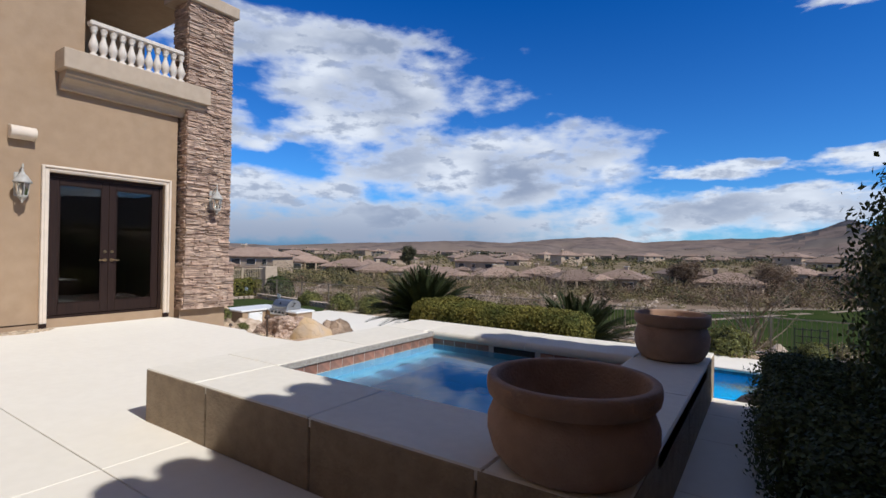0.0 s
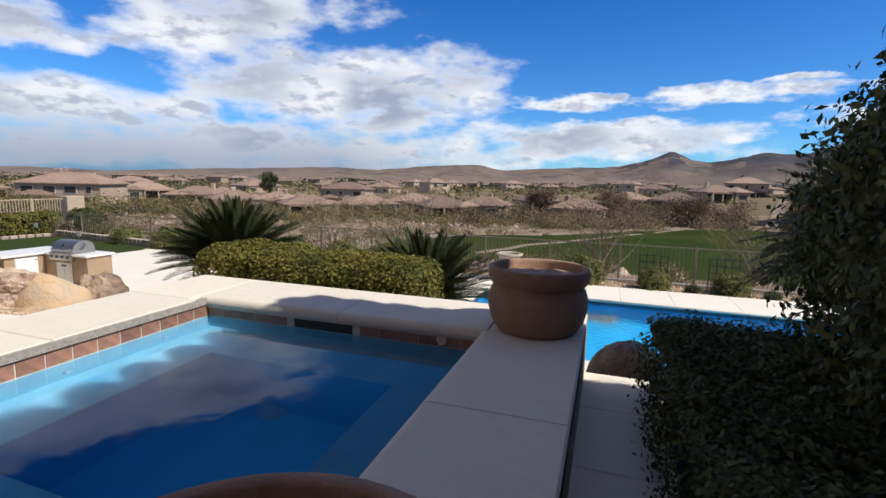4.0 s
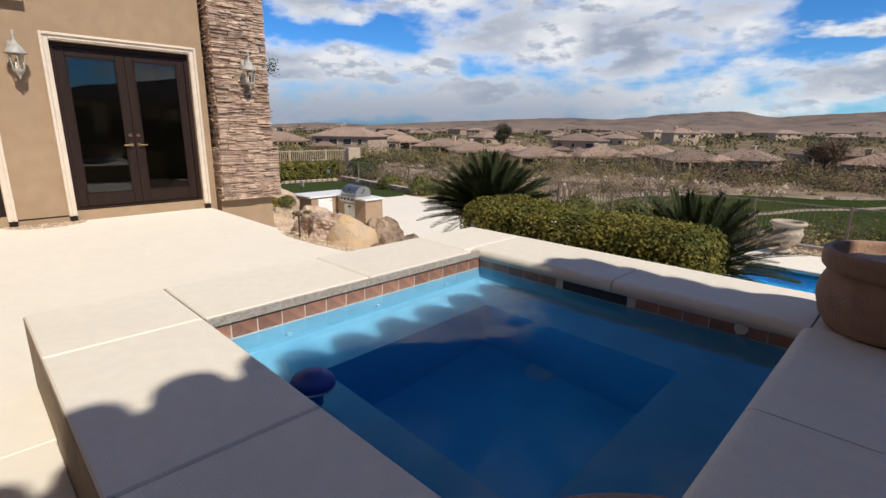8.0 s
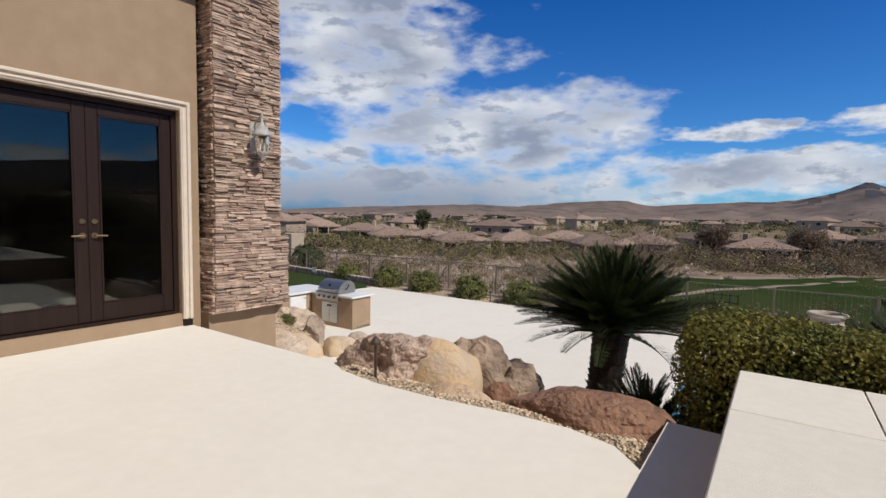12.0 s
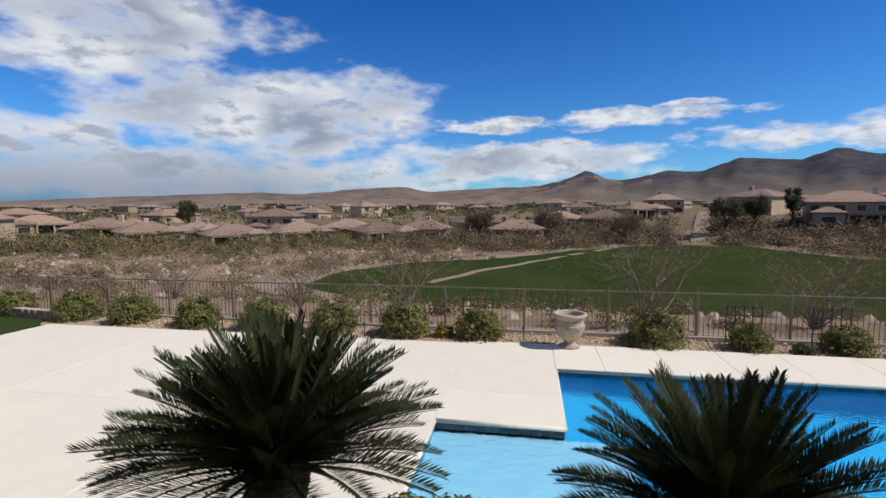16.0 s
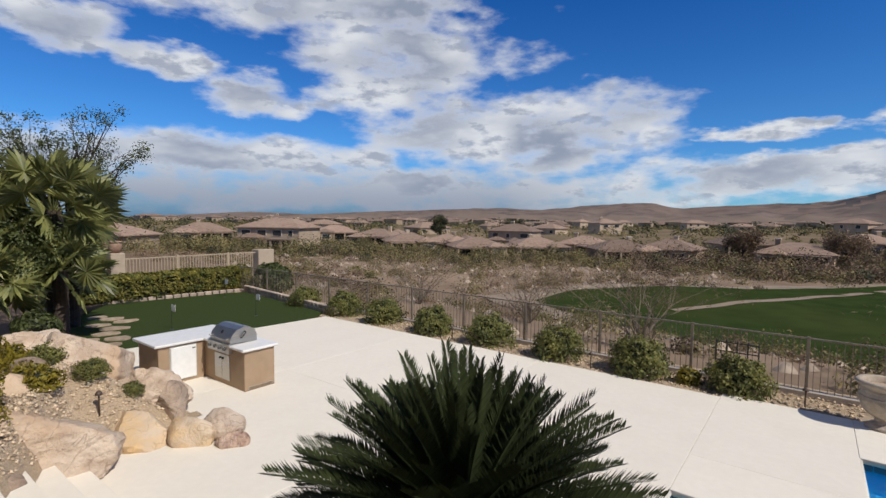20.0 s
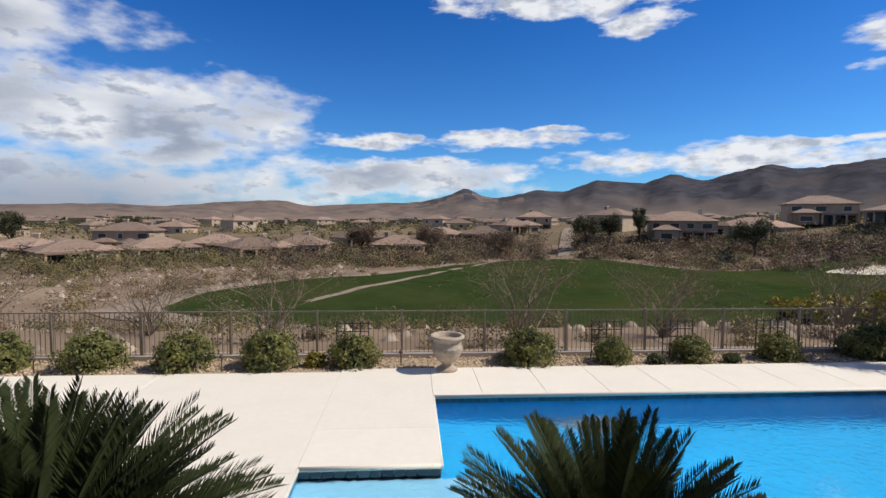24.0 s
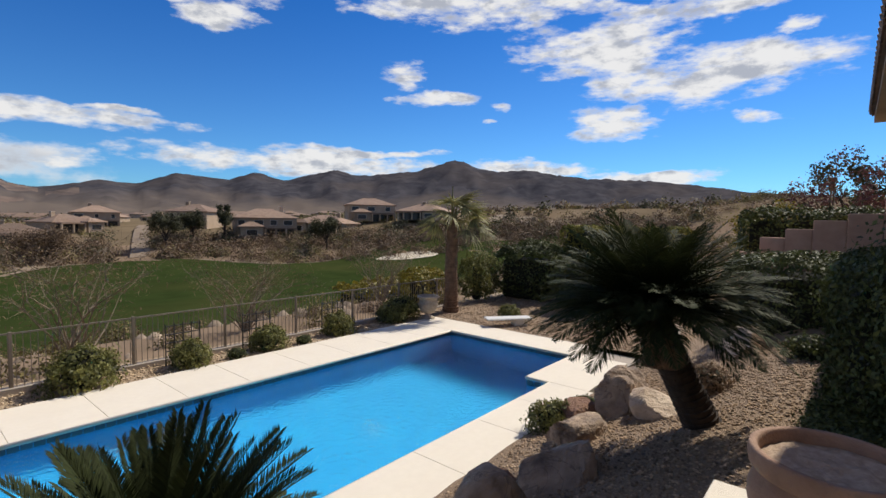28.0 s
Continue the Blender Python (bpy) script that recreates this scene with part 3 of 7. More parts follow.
def rock_mesh(name, size, material, seed, cuts=4, rough=0.16):
    """A boulder: a ball squared off by a few flat breaks, worn round, with tilted beds and cracks."""
    bm = bmesh.new()
    bmesh.ops.create_icosphere(bm, subdivisions=5 if size[0] > 0.5 else 4, radius=1.0)
    rs = random.Random(seed)
    planes = []
    for _ in range(cuts + 3):
        d = Vector((rs.uniform(-1, 1), rs.uniform(-1, 1), rs.uniform(-0.3, 1))).normalized()
        planes.append((d, rs.uniform(0.56, 0.84) + (0.14 if cuts < 3 else 0.0)))
    bedding = Vector((rs.uniform(-0.6, 0.6), rs.uniform(-0.6, 0.6), 1.0)).normalized()
    shove = Vector((seed * 1.7, seed * 0.9, 0))
    for v in bm.verts:
        p = v.co.normalized()
        for d, h in planes:
            t = p.dot(d)
            if t > h:
                p = p - d * (t - h) * (0.98 if cuts >= 3 else 0.90)
        nn = noise.fractal(p * 1.3 + shove, 0.9, 2.1, 4)
        n2 = noise.ridged_multi_fractal(p * 2.6 + shove, 1.0, 2.1, 4, 1.0, 2.0)
        lay = p.dot(bedding) * 5.0 + 0.9 * noise.noise(p * 1.6 + shove)
        step = abs(lay - round(lay)) * 2.0
        fine = noise.fractal(p * 8.0 + shove, 0.8, 2.1, 3)
        crack = noise.noise(p * 2.3 - shove)
        cut = max(0.0, 1.0 - abs(crack) / 0.05)
        p = p * (1 + rough * (0.62 * nn + 0.22 * (n2 - 1.2) + 0.16 * (step - 0.5) - 0.16 * cut) + (0.006 + 0.03 * rough) * fine)
        p.z = max(p.z, -0.55)
        v.co = Vector((p.x * size[0], p.y * size[1], (p.z + 0.5) * size[2] * 0.72))
    me = bpy.data.meshes.new(name)
    bm.to_mesh(me)
    bm.free()
    me.polygons.foreach_set("use_smooth", [True] * len(me.polygons))
    me.set_sharp_from_angle(angle=0.5)
    me.materials.append(material)
    return me

# ---- levels and lines of the plan ----
DECK, LOW = -0.42, -1.85
HX = -6.54                       # face of the house wall
STEP_Y = 2.40                    # top of the garden stair
EDGE = 13.15                     # far edge of the lower patio
FENCE_Y = 14.45


def smooth(a, b, v):
    t = min(1.0, max(0.0, (v - a) / (b - a)))
    return t * t * (3 - 2 * t)


ROCK_EDGE = ((3.3, -6.2), (3.7, -6.7), (4.1, -7.3), (4.5, -8.0), (4.9, -8.45), (5.3, -8.5), (7.0, -8.5))


def rock_edge(y):
    """Foot of the rock garden along the flared side of the stair."""
    for (y0, x0), (y1, x1) in zip(ROCK_EDGE, ROCK_EDGE[1:]):
        if y <= y1:
            return x0 + (x1 - x0) * max(0.0, (y - y0) / (y1 - y0))
    return ROCK_EDGE[-1][1]


def bed_z(x, y):
    """Ground of the planted banks between the two levels."""
    if x < -6.0:
        h = LOW + 0.92 * smooth(6.5, 5.1, y) * smooth(-14.5, -11.0, x) + 0.06 * noise.noise(Vector((x * 1.3, y * 1.3, 0)))
        return max(LOW - 0.12, min(h, max(LOW, -0.50 - 0.54 * (y - 2.4)) + 1.0 * (rock_edge(y) + 0.05 - x)))
    if x < -0.7:
        return LOW - 0.02 + (1.36 * smooth(4.9, 2.5, y)) + 0.03 * noise.noise(Vector((x * 2, y * 2, 3)))
    if x < 2.95 and y < 3.2:
        return -0.75
    h = LOW + min(1.27, max(0.0, (6.15 - y) * 0.40)) * smooth(19, 12, x)
    return h + 0.035 * noise.noise(Vector((x * 1.1, y * 1.1, 5)))


# far ground: slopes off behind the fence to the golf course, rises to hills
RIDGE = ((95, 0.2), (75, -0.3), (69.6, -0.2), (62, 0.3), (59, 0.5), (53, 0.3), (43, 0.8), (31, 1.25), (26, 1.05), (21, 1.6), (15, 1.95), (11, 1.3), (6, 1.6), (-1, 1.85),
         (-4, 2.5), (-6.2, 3.45), (-8, 2.6), (-10, 2.3), (-14.8, 3.35), (-17.5, 3.0), (-21.1, 4.25), (-26, 3.75), (-28.8, 4.8), (-31.6, 4.0), (-37, 5.25), (-41, 4.7),
         (-47, 5.6), (-50.9, 6.9), (-53.9, 5.9), (-56, 5.5), (-59, 5.6), (-61.2, 5.4), (-65.5, 4.8), (-72.6, 4.4), (-76.5, 3.9), (-83, 3.0), (-95, 2.2), (-120, 1.5), (-180, 1.0), (-181, 1.0))


def ridge(a):
    r = sorted(RIDGE)
    if a > 95:
        return 0.2 + (a - 95) / 85 * 0.8
    for (a0, e0), (a1, e1) in zip(r, r[1:]):
        if a0 <= a <= a1:
            t = (a - a0) / (a1 - a0)
            return e0 + (e1 - e0) * t
    return 1.0


def ground_z(x, y):
    r = math.hypot(x, y)
    a = math.degrees(math.atan2(-x, y))
    right = smooth(20, -75, a)                       # the valley climbs towards the hills on that side
    base = -2.15 - 5.85 * smooth(14.6, 46, y) * (0.55 + 0.45 * smooth(70, 30, abs(a)))
    if y < 14.6:
        base = -4.7 if -7 < x < 14 and y < 13.4 else -2.15
    far = base + right * 12.0 * smooth(112, 172, r) + (1 - right) * (3.2 - 1.6 * smooth(34, 58, a)) * smooth(100, 230, r)
    if r > 250:
        far += smooth(250, 900, r) * (-2 + right * 4)
    if r > 420:
        e = ridge(a)
        top = 1.5 + 2000 * math.tan(radians(e))
        wob = noise.fractal(Vector((x * 0.0035, y * 0.0035, 1.0)), 1.0, 2.0, 5)
        rug = noise.ridged_multi_fractal(Vector((x * 0.0085, y * 0.0085, 4.0)), 0.85, 2.1, 6, 1.0, 2.0) - 1.3
        far += (top - far) * smooth(620, 2000, r) ** 2.7 if r < 2000 else (top - far)
        far += wob * 9 * smooth(420, 1300, r) * (1 - 0.7 * smooth(1300, 1850, r))
        far += rug * (6 + 0.17 * max(0.0, far)) * smooth(600, 1250, r) * (1 - 0.72 * smooth(1500, 1900, r))
        if r > 2050:
            far -= (r - 2050) * 0.05
    elif r > 30 and y > 18:
        far += 0.5 * noise.fractal(Vector((x * 0.05, y * 0.05, 2.0)), 1.0, 2.0, 3) * smooth(18, 40, y)
    return far


verts, faces = [(0.0, 0.0, -4.7)], []
radii = [8, 14, 17, 20, 24, 28, 33, 38, 44, 50, 57, 64, 72, 80, 90, 100, 112, 125, 140, 160, 185, 215, 250, 300, 360, 440, 540, 640, 730, 820, 910, 990, 1060, 1130, 1200, 1260, 1320, 1380, 1440, 1500, 1560, 1620, 1680, 1740, 1790, 1840, 1890, 1940, 1975, 2000, 2080, 2300, 3000, 4600]
SECT = [*np.arange(-180, -95, 6.0), *np.arange(-95, 95, 0.5), *np.arange(95, 180, 6.0)]
NS = len(SECT)
for r in radii:
    for a in SECT:
        x, y = -r * math.sin(radians(a)), r * math.cos(radians(a))
        verts.append((x, y, ground_z(x, y)))
for i in range(NS):
    faces.append((0, 1 + i, 1 + (i + 1) % NS, 0))
quads = [(1 + j * NS + i, 1 + j * NS + (i + 1) % NS, 1 + (j + 1) * NS + (i + 1) % NS, 1 + (j + 1) * NS + i) for j in range(len(radii) - 1) for i in range(NS)]
gm = bpy.data.meshes.new("ground")
gm.from_pydata(verts, [], [f[:3][::-1] for f in faces] + [q[::-1] for q in quads])
gm.polygons.foreach_set("use_smooth", [True] * len(gm.polygons))
for m_ in (DESERT, HILLROCK, HILLDARK, SCRUBLAND):
    gm.materials.append(m_)
for p_ in gm.polygons:
    c_ = p_.center
    r_ = math.hypot(c_.x, c_.y)
    if r_ > 620 + 160 * noise.noise(c_ * 0.006):
        a_ = math.degrees(math.atan2(-c_.x, c_.y)) + 14 * noise.noise(c_ * 0.01)
        p_.material_index = 1 if a_ > -4 else 2
    elif r_ > 135 + 30 * noise.noise(c_ * 0.02):
        p_.material_index = 3
tagged(new("ground", gm), "bare tan desert ground rising to brown hills", "ground", kind="structure")


def drape(name, poly, material, label, category, lift=0.08, step=3.0, kind="structure"):
    """A patch of ground cover that follows the ground."""
    bm = bmesh.new()
    vs = [bm.verts.new((x, y, 0)) for x, y in poly]
    bm.faces.new(vs)
    xs, ys = [p[0] for p in poly], [p[1] for p in poly]
    for axis, lo, hi in ((0, min(xs), max(xs)), (1, min(ys), max(ys))):
        c = lo + step
        while c < hi:
            co, no = ((c, 0, 0), (1, 0, 0)) if axis == 0 else ((0, c, 0), (0, 1, 0))
            bmesh.ops.bisect_plane(bm, geom=bm.verts[:] + bm.edges[:] + bm.faces[:], plane_co=co, plane_no=no)
            c += step
    for v in bm.verts:
        v.co.z = ground_z(v.co.x, v.co.y) + lift
    bmesh.ops.recalc_face_normals(bm, faces=bm.faces)
    me = bpy.data.meshes.new(name)
    bm.to_mesh(me)
    bm.free()
    me.materials.append(material)
    return tagged(new(name, me), label, category, kind=kind)


def wavy(pts, amp, seed, n=6):
    out = []
    for (a, b) in zip(pts, pts[1:] + pts[:1]):
        for i in range(n):
            t = i / n
            x, y = a[0] + (b[0] - a[0]) * t, a[1] + (b[1] - a[1]) * t
            k = noise.noise(Vector((x * 0.07, y * 0.07, seed))) * amp
            out.append((x + k, y + k))
    return out


GRASS = [(-26, 55), (-25.5, 63), (-20.5, 71), (-15, 75), (-8, 80), (-1, 88.5), (7, 98), (18.6, 108), (35, 114.5), (46, 104), (53, 92), (62, 90), (80, 95), (98, 97), (125, 86), (122, 48), (60, 37), (12, 39), (-16, 47)]
drape("rough_edge", wavy([(-33, 53), (-31, 66), (-23, 75), (-16, 79.5), (-9, 84), (-2, 92), (6, 101), (18, 112.5), (36, 119), (49, 107), (55, 95), (63, 94), (80, 99), (99, 101), (132, 90), (128, 45), (60, 34), (10, 36), (-20, 44)], 1.6, 1), CARTPATH,
      "pale sandy strip round the fairway", "ground", 0.10, 5)
drape("fairway", wavy(GRASS, 1.4, 2), FAIRWAY, "dark green mown golf fairway", "grass", 0.2, 5)
drape("cart_path", wavy([(-11.5, 57), (-8.2, 62), (-4.2, 69.4), (0.2, 77.6), (7.2, 91), (18.4, 106.5), (17.4, 107), (6.0, 91.8), (-1.0, 78.2), (-5.2, 70), (-9.2, 62.6), (-12.4, 57.6)], 0.8, 3, 3), CARTPATH, "pale sandy cart track across the fairway", "path", 0.24, 3)
drape("side_path", [(34.5, 117), (38.5, 117), (50, 152), (64, 190), (60, 191), (46.5, 153)], CARTPATH, "pale path leading up between the houses", "path", 0.3, 6)
drape("sand_bunker", [(78.5 + 7.5 * math.cos(a), 79.5 + 6.5 * math.sin(a) * (1 + 0.2 * math.cos(2 * a))) for a in np.arange(0, 6.28, 0.35)], SAND, "pale oval sand bunker on the golf course", "sand", 0.35, 4)

# ---- upper deck, stair and lower patio, laid in slabs ----
BED_EDGE = [(-4.05, 2.44), (-3.75, 2.30), (-3.3, 2.24), (-2.7, 2.27), (-2.1, 2.36), (-1.65, 2.38), (-1.33, 2.30), (-1.14, 2.10)]
deck = thing("floor_deck", (0, 0, DECK), "sunlit cream concrete upper deck", "deck", kind="structure")


def slab(parent, poly, z=0.0, thick=0.14, gap=0.0025):
    cx, cy = sum(p[0] for p in poly) / len(poly), sum(p[1] for p in poly) / len(poly)
    q = [(x - gap * (1 if x > cx else -1), y - gap * (1 if y > cy else -1)) for x, y in poly]
    part("slab", B().prism(q, z - thick, z, 0.004), CONCRETE, parent)


part("deck_base", B().prism([(HX, -9), (9, -9), (9, -0.66), (-0.72, -0.66), (-0.72, 2.1)] + BED_EDGE[::-1] + [(-4.05, STEP_Y), (HX, STEP_Y)], -0.5, -0.1), JOINT, deck)
xs = [HX, -0.05, 2.95, 5.8, 9.0]
for x0, x1 in zip(xs, xs[1:]):
    for y0, y1 in ((-9, -5.2), (-5.2, -1.25), (-1.25, -0.68)):
        if y0 != -1.25 or x0 > -0.1:
            slab(deck, [(x0, y0), (x1, y0), (x1, y1), (x0, y1)])
slab(deck, [(HX, -1.25), (-0.05, -1.25), (-0.05, -0.68), (-0.74, -0.68), (-0.74, 2.9), (-1.14, 2.9)] + BED_EDGE[::-1] + [(-4.05, STEP_Y), (HX, STEP_Y)])
side_walk = thing("side_walk", (0, 0, DECK), "narrow shaded concrete walk beside the raised spa", "walk", kind="structure")
for y0, y1 in ((-0.68, 0.6), (0.6, 1.6), (1.6, 2.3), (2.3, 2.9)):
    slab(side_walk, [(2.946, y0), (3.45, y0), (3.45, y1), (2.946, y1)])
part("walk_base", B().box(2.93, -0.68, -0.7, 3.44, 2.89, -0.1), JOINT, side_walk)

stair = thing("garden_stair", (-5.1, STEP_Y, LOW), "wide cream concrete steps down to the lower patio", "stairs", kind="structure")
for i in range(7):
    z = DECK - 0.179 * (i + 1) - LOW
    y0, y1 = 0.33 * i, 0.33 * (i + 1) + 0.02
    xa, xb = min(-1.04, rock_edge(STEP_Y + y0) + 5.0), min(-1.04, rock_edge(STEP_Y + y1) + 5.0)
    part("step", B().prism([(xa, y0), (1.05, y0), (1.05, y1), (xb, y1)], 0, z, 0.012), CONCRETE, stair)

patio = thing("floor_patio", (0, 0, LOW), "bright cream concrete lower patio with saw-cut joints", "patio", kind="structure")
part("patio_base", B().prism([(-14.2, 4.2), (-1.9, 4.2), (-1.9, 9.1), (0.05, 9.1), (0.05, EDGE), (-13.3, EDGE), (-14.2, 7.0)], -0.3, -0.1), JOINT, patio)
for x0, x1 in ((-9.6, -5.6), (-5.6, -1.88)):
    for y0, y1 in ((4.2, 8.95), (8.95, EDGE)):
        slab(patio, [(x0, y0), (x1, y0), (x1, y1), (x0, y1)])
slab(patio, [(-14.1, 6.9), (-13.0, 4.2), (-9.6, 4.2), (-9.6, 8.95), (-13.9, 8.95)])
slab(patio, [(-13.85, 8.95), (-9.6, 8.95), (-9.6, EDGE), (-13.5, EDGE)])
slab(patio, [(-1.88, 9.1), (0.05, 9.1), (0.05, 10.27), (-1.88, 10.27)])
slab(patio, [(-1.88, 10.27), (0.05, 10.27), (0.05, EDGE + 0.2), (-1.88, EDGE + 0.2)])
JX = (0.05, 1.0, 2.25, 3.5, 4.72, 6.15, 7.43, 8.7, 9.95, 11.1)
for x0, x1 in zip(JX, JX[1:]):
    slab(patio, [(x0, 11.66), (x1, 11.66), (x1, EDGE + 0.2), (x0, EDGE + 0.2)])
part("far_walk_base", B().box(0.05, 11.68, -0.3, 12.3, EDGE + 0.18, -0.1), JOINT, patio)
JX = (1.6, 3.2, 4.75, 6.3, 7.6, 8.85)
for x0, x1 in zip(JX, JX[1:]):
    slab(patio, [(x0, 6.15), (x1, 6.15), (x1, 7.14), (x0, 7.14)])
slab(patio, [(8.85, 6.3), (11.3, 6.4), (11.3, 7.7), (8.85, 7.7)])
slab(patio, [(11.1, 7.7), (12.3, 7.7), (12.3, 10.0), (11.1, 10.0)])
slab(patio, [(11.1, 10.0), (12.3, 10.0), (12.3, EDGE + 0.2), (11.1, EDGE + 0.2)])
part("near_walk_base", B().box(1.6, 6.17, -0.3, 9.0, 7.12, -0.1).box(8.85, 6.42, -0.3, 12.28, 7.68, -0.1).box(11.12, 7.68, -0.3, 12.28, 13.0, -0.1), JOINT, patio)


def bed(name, x0, x1, y0, y1, label, n=0.25, keep=None, cover=GRAVEL):
    nx, ny = int((x1 - x0) / n) + 1, int((y1 - y0) / n) + 1
    X, Y = np.linspace(x0, x1, nx), np.linspace(y0, y1, ny)
    v = [(x, y, bed_z(x, y)) for y in Y for x in X]
    f = [(j * nx + i, j * nx + i + 1, (j + 1) * nx + i + 1, (j + 1) * nx + i) for j in range(ny - 1) for i in range(nx - 1)
         if keep is None or keep((X[i] + X[i + 1]) / 2, (Y[j] + Y[j + 1]) / 2)]
    me = raw_mesh(name, v, f, cover, True)
    return tagged(new(name, me), label, "gravel bed", kind="structure")


bed("bank_by_stair", -4.04, -0.72, 2.1, 5.0, "gravel bank with boulders below the deck edge", 0.12, lambda x, y: y > 2.28 or x > -1.2)
bed("bank_house_side", -15.0, -6.12, 3.55, 6.9, "gravel rock garden beside the house", 0.1, lambda x, y: y < 6.35 + 0.2 * math.sin(x * 2) and x < rock_edge(y) + 0.2)
bed("bank_spa_side", -0.72, 2.96, 3.04, 6.6, "planted bank behind the spa wall", 0.2)
bed("bank_pool_side", 2.94, 24.0, 1.2, 6.2, "gravel slope with boulders above the pool", 0.2, lambda x, y: not (x < 3.45 and y < 2.9), GRAVEL_BROWN)
bed("gravel_far_end", 12.28, 24.0, 6.2, 14.4, "gravel garden beyond the pool end", 0.5, None, GRAVEL_BROWN)
strip = B()
nx = 60
for i in range(nx):
    x0, x1 = -22 + 45 * i / nx, -22 + 45 * (i + 1) / nx
    strip.add([(x0, EDGE - 0.05, LOW - 0.03), (x1, EDGE - 0.05, LOW - 0.03), (x1, 15.2, LOW - 0.10), (x0, 15.2, LOW - 0.10)], [(0, 1, 2, 3)])
solo("planter_strip", strip, GRAVEL, "tan gravel planting strip along the fence", "gravel bed", kind="structure")


def pebbles(name, n, x0, x1, y0, y1, zf, size, ok=None, stone=PEBBLE):
    base = np.array([(1, 0, 0), (-0.5, 0.87, 0), (-0.5, -0.87, 0), (0.1, 0, 0.7), (0, 0, -0.5)])
    tri = np.array([(0, 1, 3), (1, 2, 3), (2, 0, 3), (1, 0, 4), (2, 1, 4), (0, 2, 4)])
    V, F, k = [], [], 0
    while k < n:
        x, y = rng.uniform(x0, x1), rng.uniform(y0, y1)
        if ok is not None and not ok(x, y):
            n -= 1
            continue
        s = size * rng.uniform(0.5, 1.5)
        a = rng.uniform(0, 6.28)
        c, d = math.cos(a), math.sin(a)
        q = base * (s, s * rng.uniform(0.6, 1), s * 0.8)
        q = np.stack([q[:, 0] * c - q[:, 1] * d + x, q[:, 0] * d + q[:, 1] * c + y, q[:, 2] + zf(x, y) + s * 0.2], 1)
        V.append(q)
        F.append(tri + 5 * k)
        k += 1
    me = raw_mesh(name, np.concatenate(V), np.concatenate(F), stone)
    return tagged(new(name, me), "loose tan and brown gravel stones", "gravel", kind="stuff")


pebbles("gravel_by_deck", 5200, -4.0, -1.2, 2.25, 3.3, bed_z, 0.019, lambda x, y: y > 2.32 + 0.08 * math.sin(3 * x))
pebbles("gravel_on_slope", 14000, 3.0, 11.0, 2.2, 6.15, bed_z, 0.024, None, PEBBLE_BROWN)
pebbles("gravel_rock_garden", 7500, -11.5, -6.6, 3.6, 6.3, bed_z, 0.032, lambda x, y: x < rock_edge(y) - 0.05 and bed_z(x, y) > LOW + 0.04)
pebbles("gravel_at_end", 5000, 12.4, 18.0, 6.5, 14.2, bed_z, 0.035, None, PEBBLE_BROWN)
pebbles("gravel_in_strip", 4500, -12, 12, EDGE, 14.4, lambda x, y: LOW - 0.04, 0.035)
pebbles("gravel_at_door", 1100, -6.53, -6.1, -0.48, 0.56, lambda x, y: DECK + 0.0, 0.017, lambda x, y: (y - 0.04) ** 2 / 0.24 + (x + 6.53) ** 2 / 0.15 < 1)

# ---- the house ----
def wall_with_holes(name, x0, x1, y0, y1, z0, z1, holes, material, label):
    """A wall in the y-z plane with rectangular openings cut through its thickness."""
    b = B()
    ys = sorted({y0, y1, *[v for h in holes for v in h[:2]]})
    zs = sorted({z0, z1, *[v for h in holes for v in h[2:]]})
    inside = lambda y, z: any(h[0] < y < h[1] and h[2] < z < h[3] for h in holes)
    solid = {(i, j): not inside((ys[i] + ys[i + 1]) / 2, (zs[j] + zs[j + 1]) / 2) for i in range(len(ys) - 1) for j in range(len(zs) - 1)}
    for (i, j), s in solid.items():
        if not s:
            continue
        a, c, d, e = ys[i], ys[i + 1], zs[j], zs[j + 1]
        b.add([(x1, a, d), (x1, c, d), (x1, c, e), (x1, a, e)], [(0, 1, 2, 3)])
        b.add([(x0, a, d), (x0, c, d), (x0, c, e), (x0, a, e)], [(3, 2, 1, 0)])
        for di, dj, q in ((-1, 0, [(x0, a, d), (x1, a, d), (x1, a, e), (x0, a, e)]), (1, 0, [(x1, c, d), (x0, c, d), (x0, c, e), (x1, c, e)]),
                          (0, -1, [(x0, a, d), (x0, c, d), (x1, c, d), (x1, a, d)]), (0, 1, [(x1, a, e), (x1, c, e), (x0, c, e), (x0, a, e)])):
            if not solid.get((i + di, j + dj), False):
                b.add(q, [(0, 1, 2, 3)])
    return solo(name, b, material, label, "wall", kind="structure")


DOORS = ((0.43, 2.29), (-2.24, -0.38))
SILL, HEAD = -0.27, 2.18
wall_with_holes("wall_house", HX - 0.30, HX, -9.0, 2.52, -2.1, 7.2, [(a, b, SILL, HEAD) for a, b in DOORS] + [(0.90, 2.52, 4.22, 6.6), (-2.6, -0.55, 5.0, 6.6)], STUCCO, "tan stucco house wall with french doors")
room = B()
room.add([(-11, -4, SILL), (-6.84, -4, SILL), (-6.84, 3, SILL), (-11, 3, SILL)], [(0, 1, 2, 3)])
solo("room_floor", room, ROOMFLOOR, "dim tiled floor inside the house", "floor", kind="structure")
rw = B()
rw.add([(-11, -4, SILL), (-11, 3, SILL), (-11, 3, 2.9), (-11, -4, 2.9)], [(0, 1, 2, 3)])
rw.add([(-11, -4, SILL), (-6.84, -4, SILL), (-6.84, -4, 2.9), (-11, -4, 2.9)], [(3, 2, 1, 0)])
rw.add([(-11, 3, SILL), (-6.84, 3, SILL), (-6.84, 3, 2.9), (-11, 3, 2.9)], [(0, 1, 2, 3)])
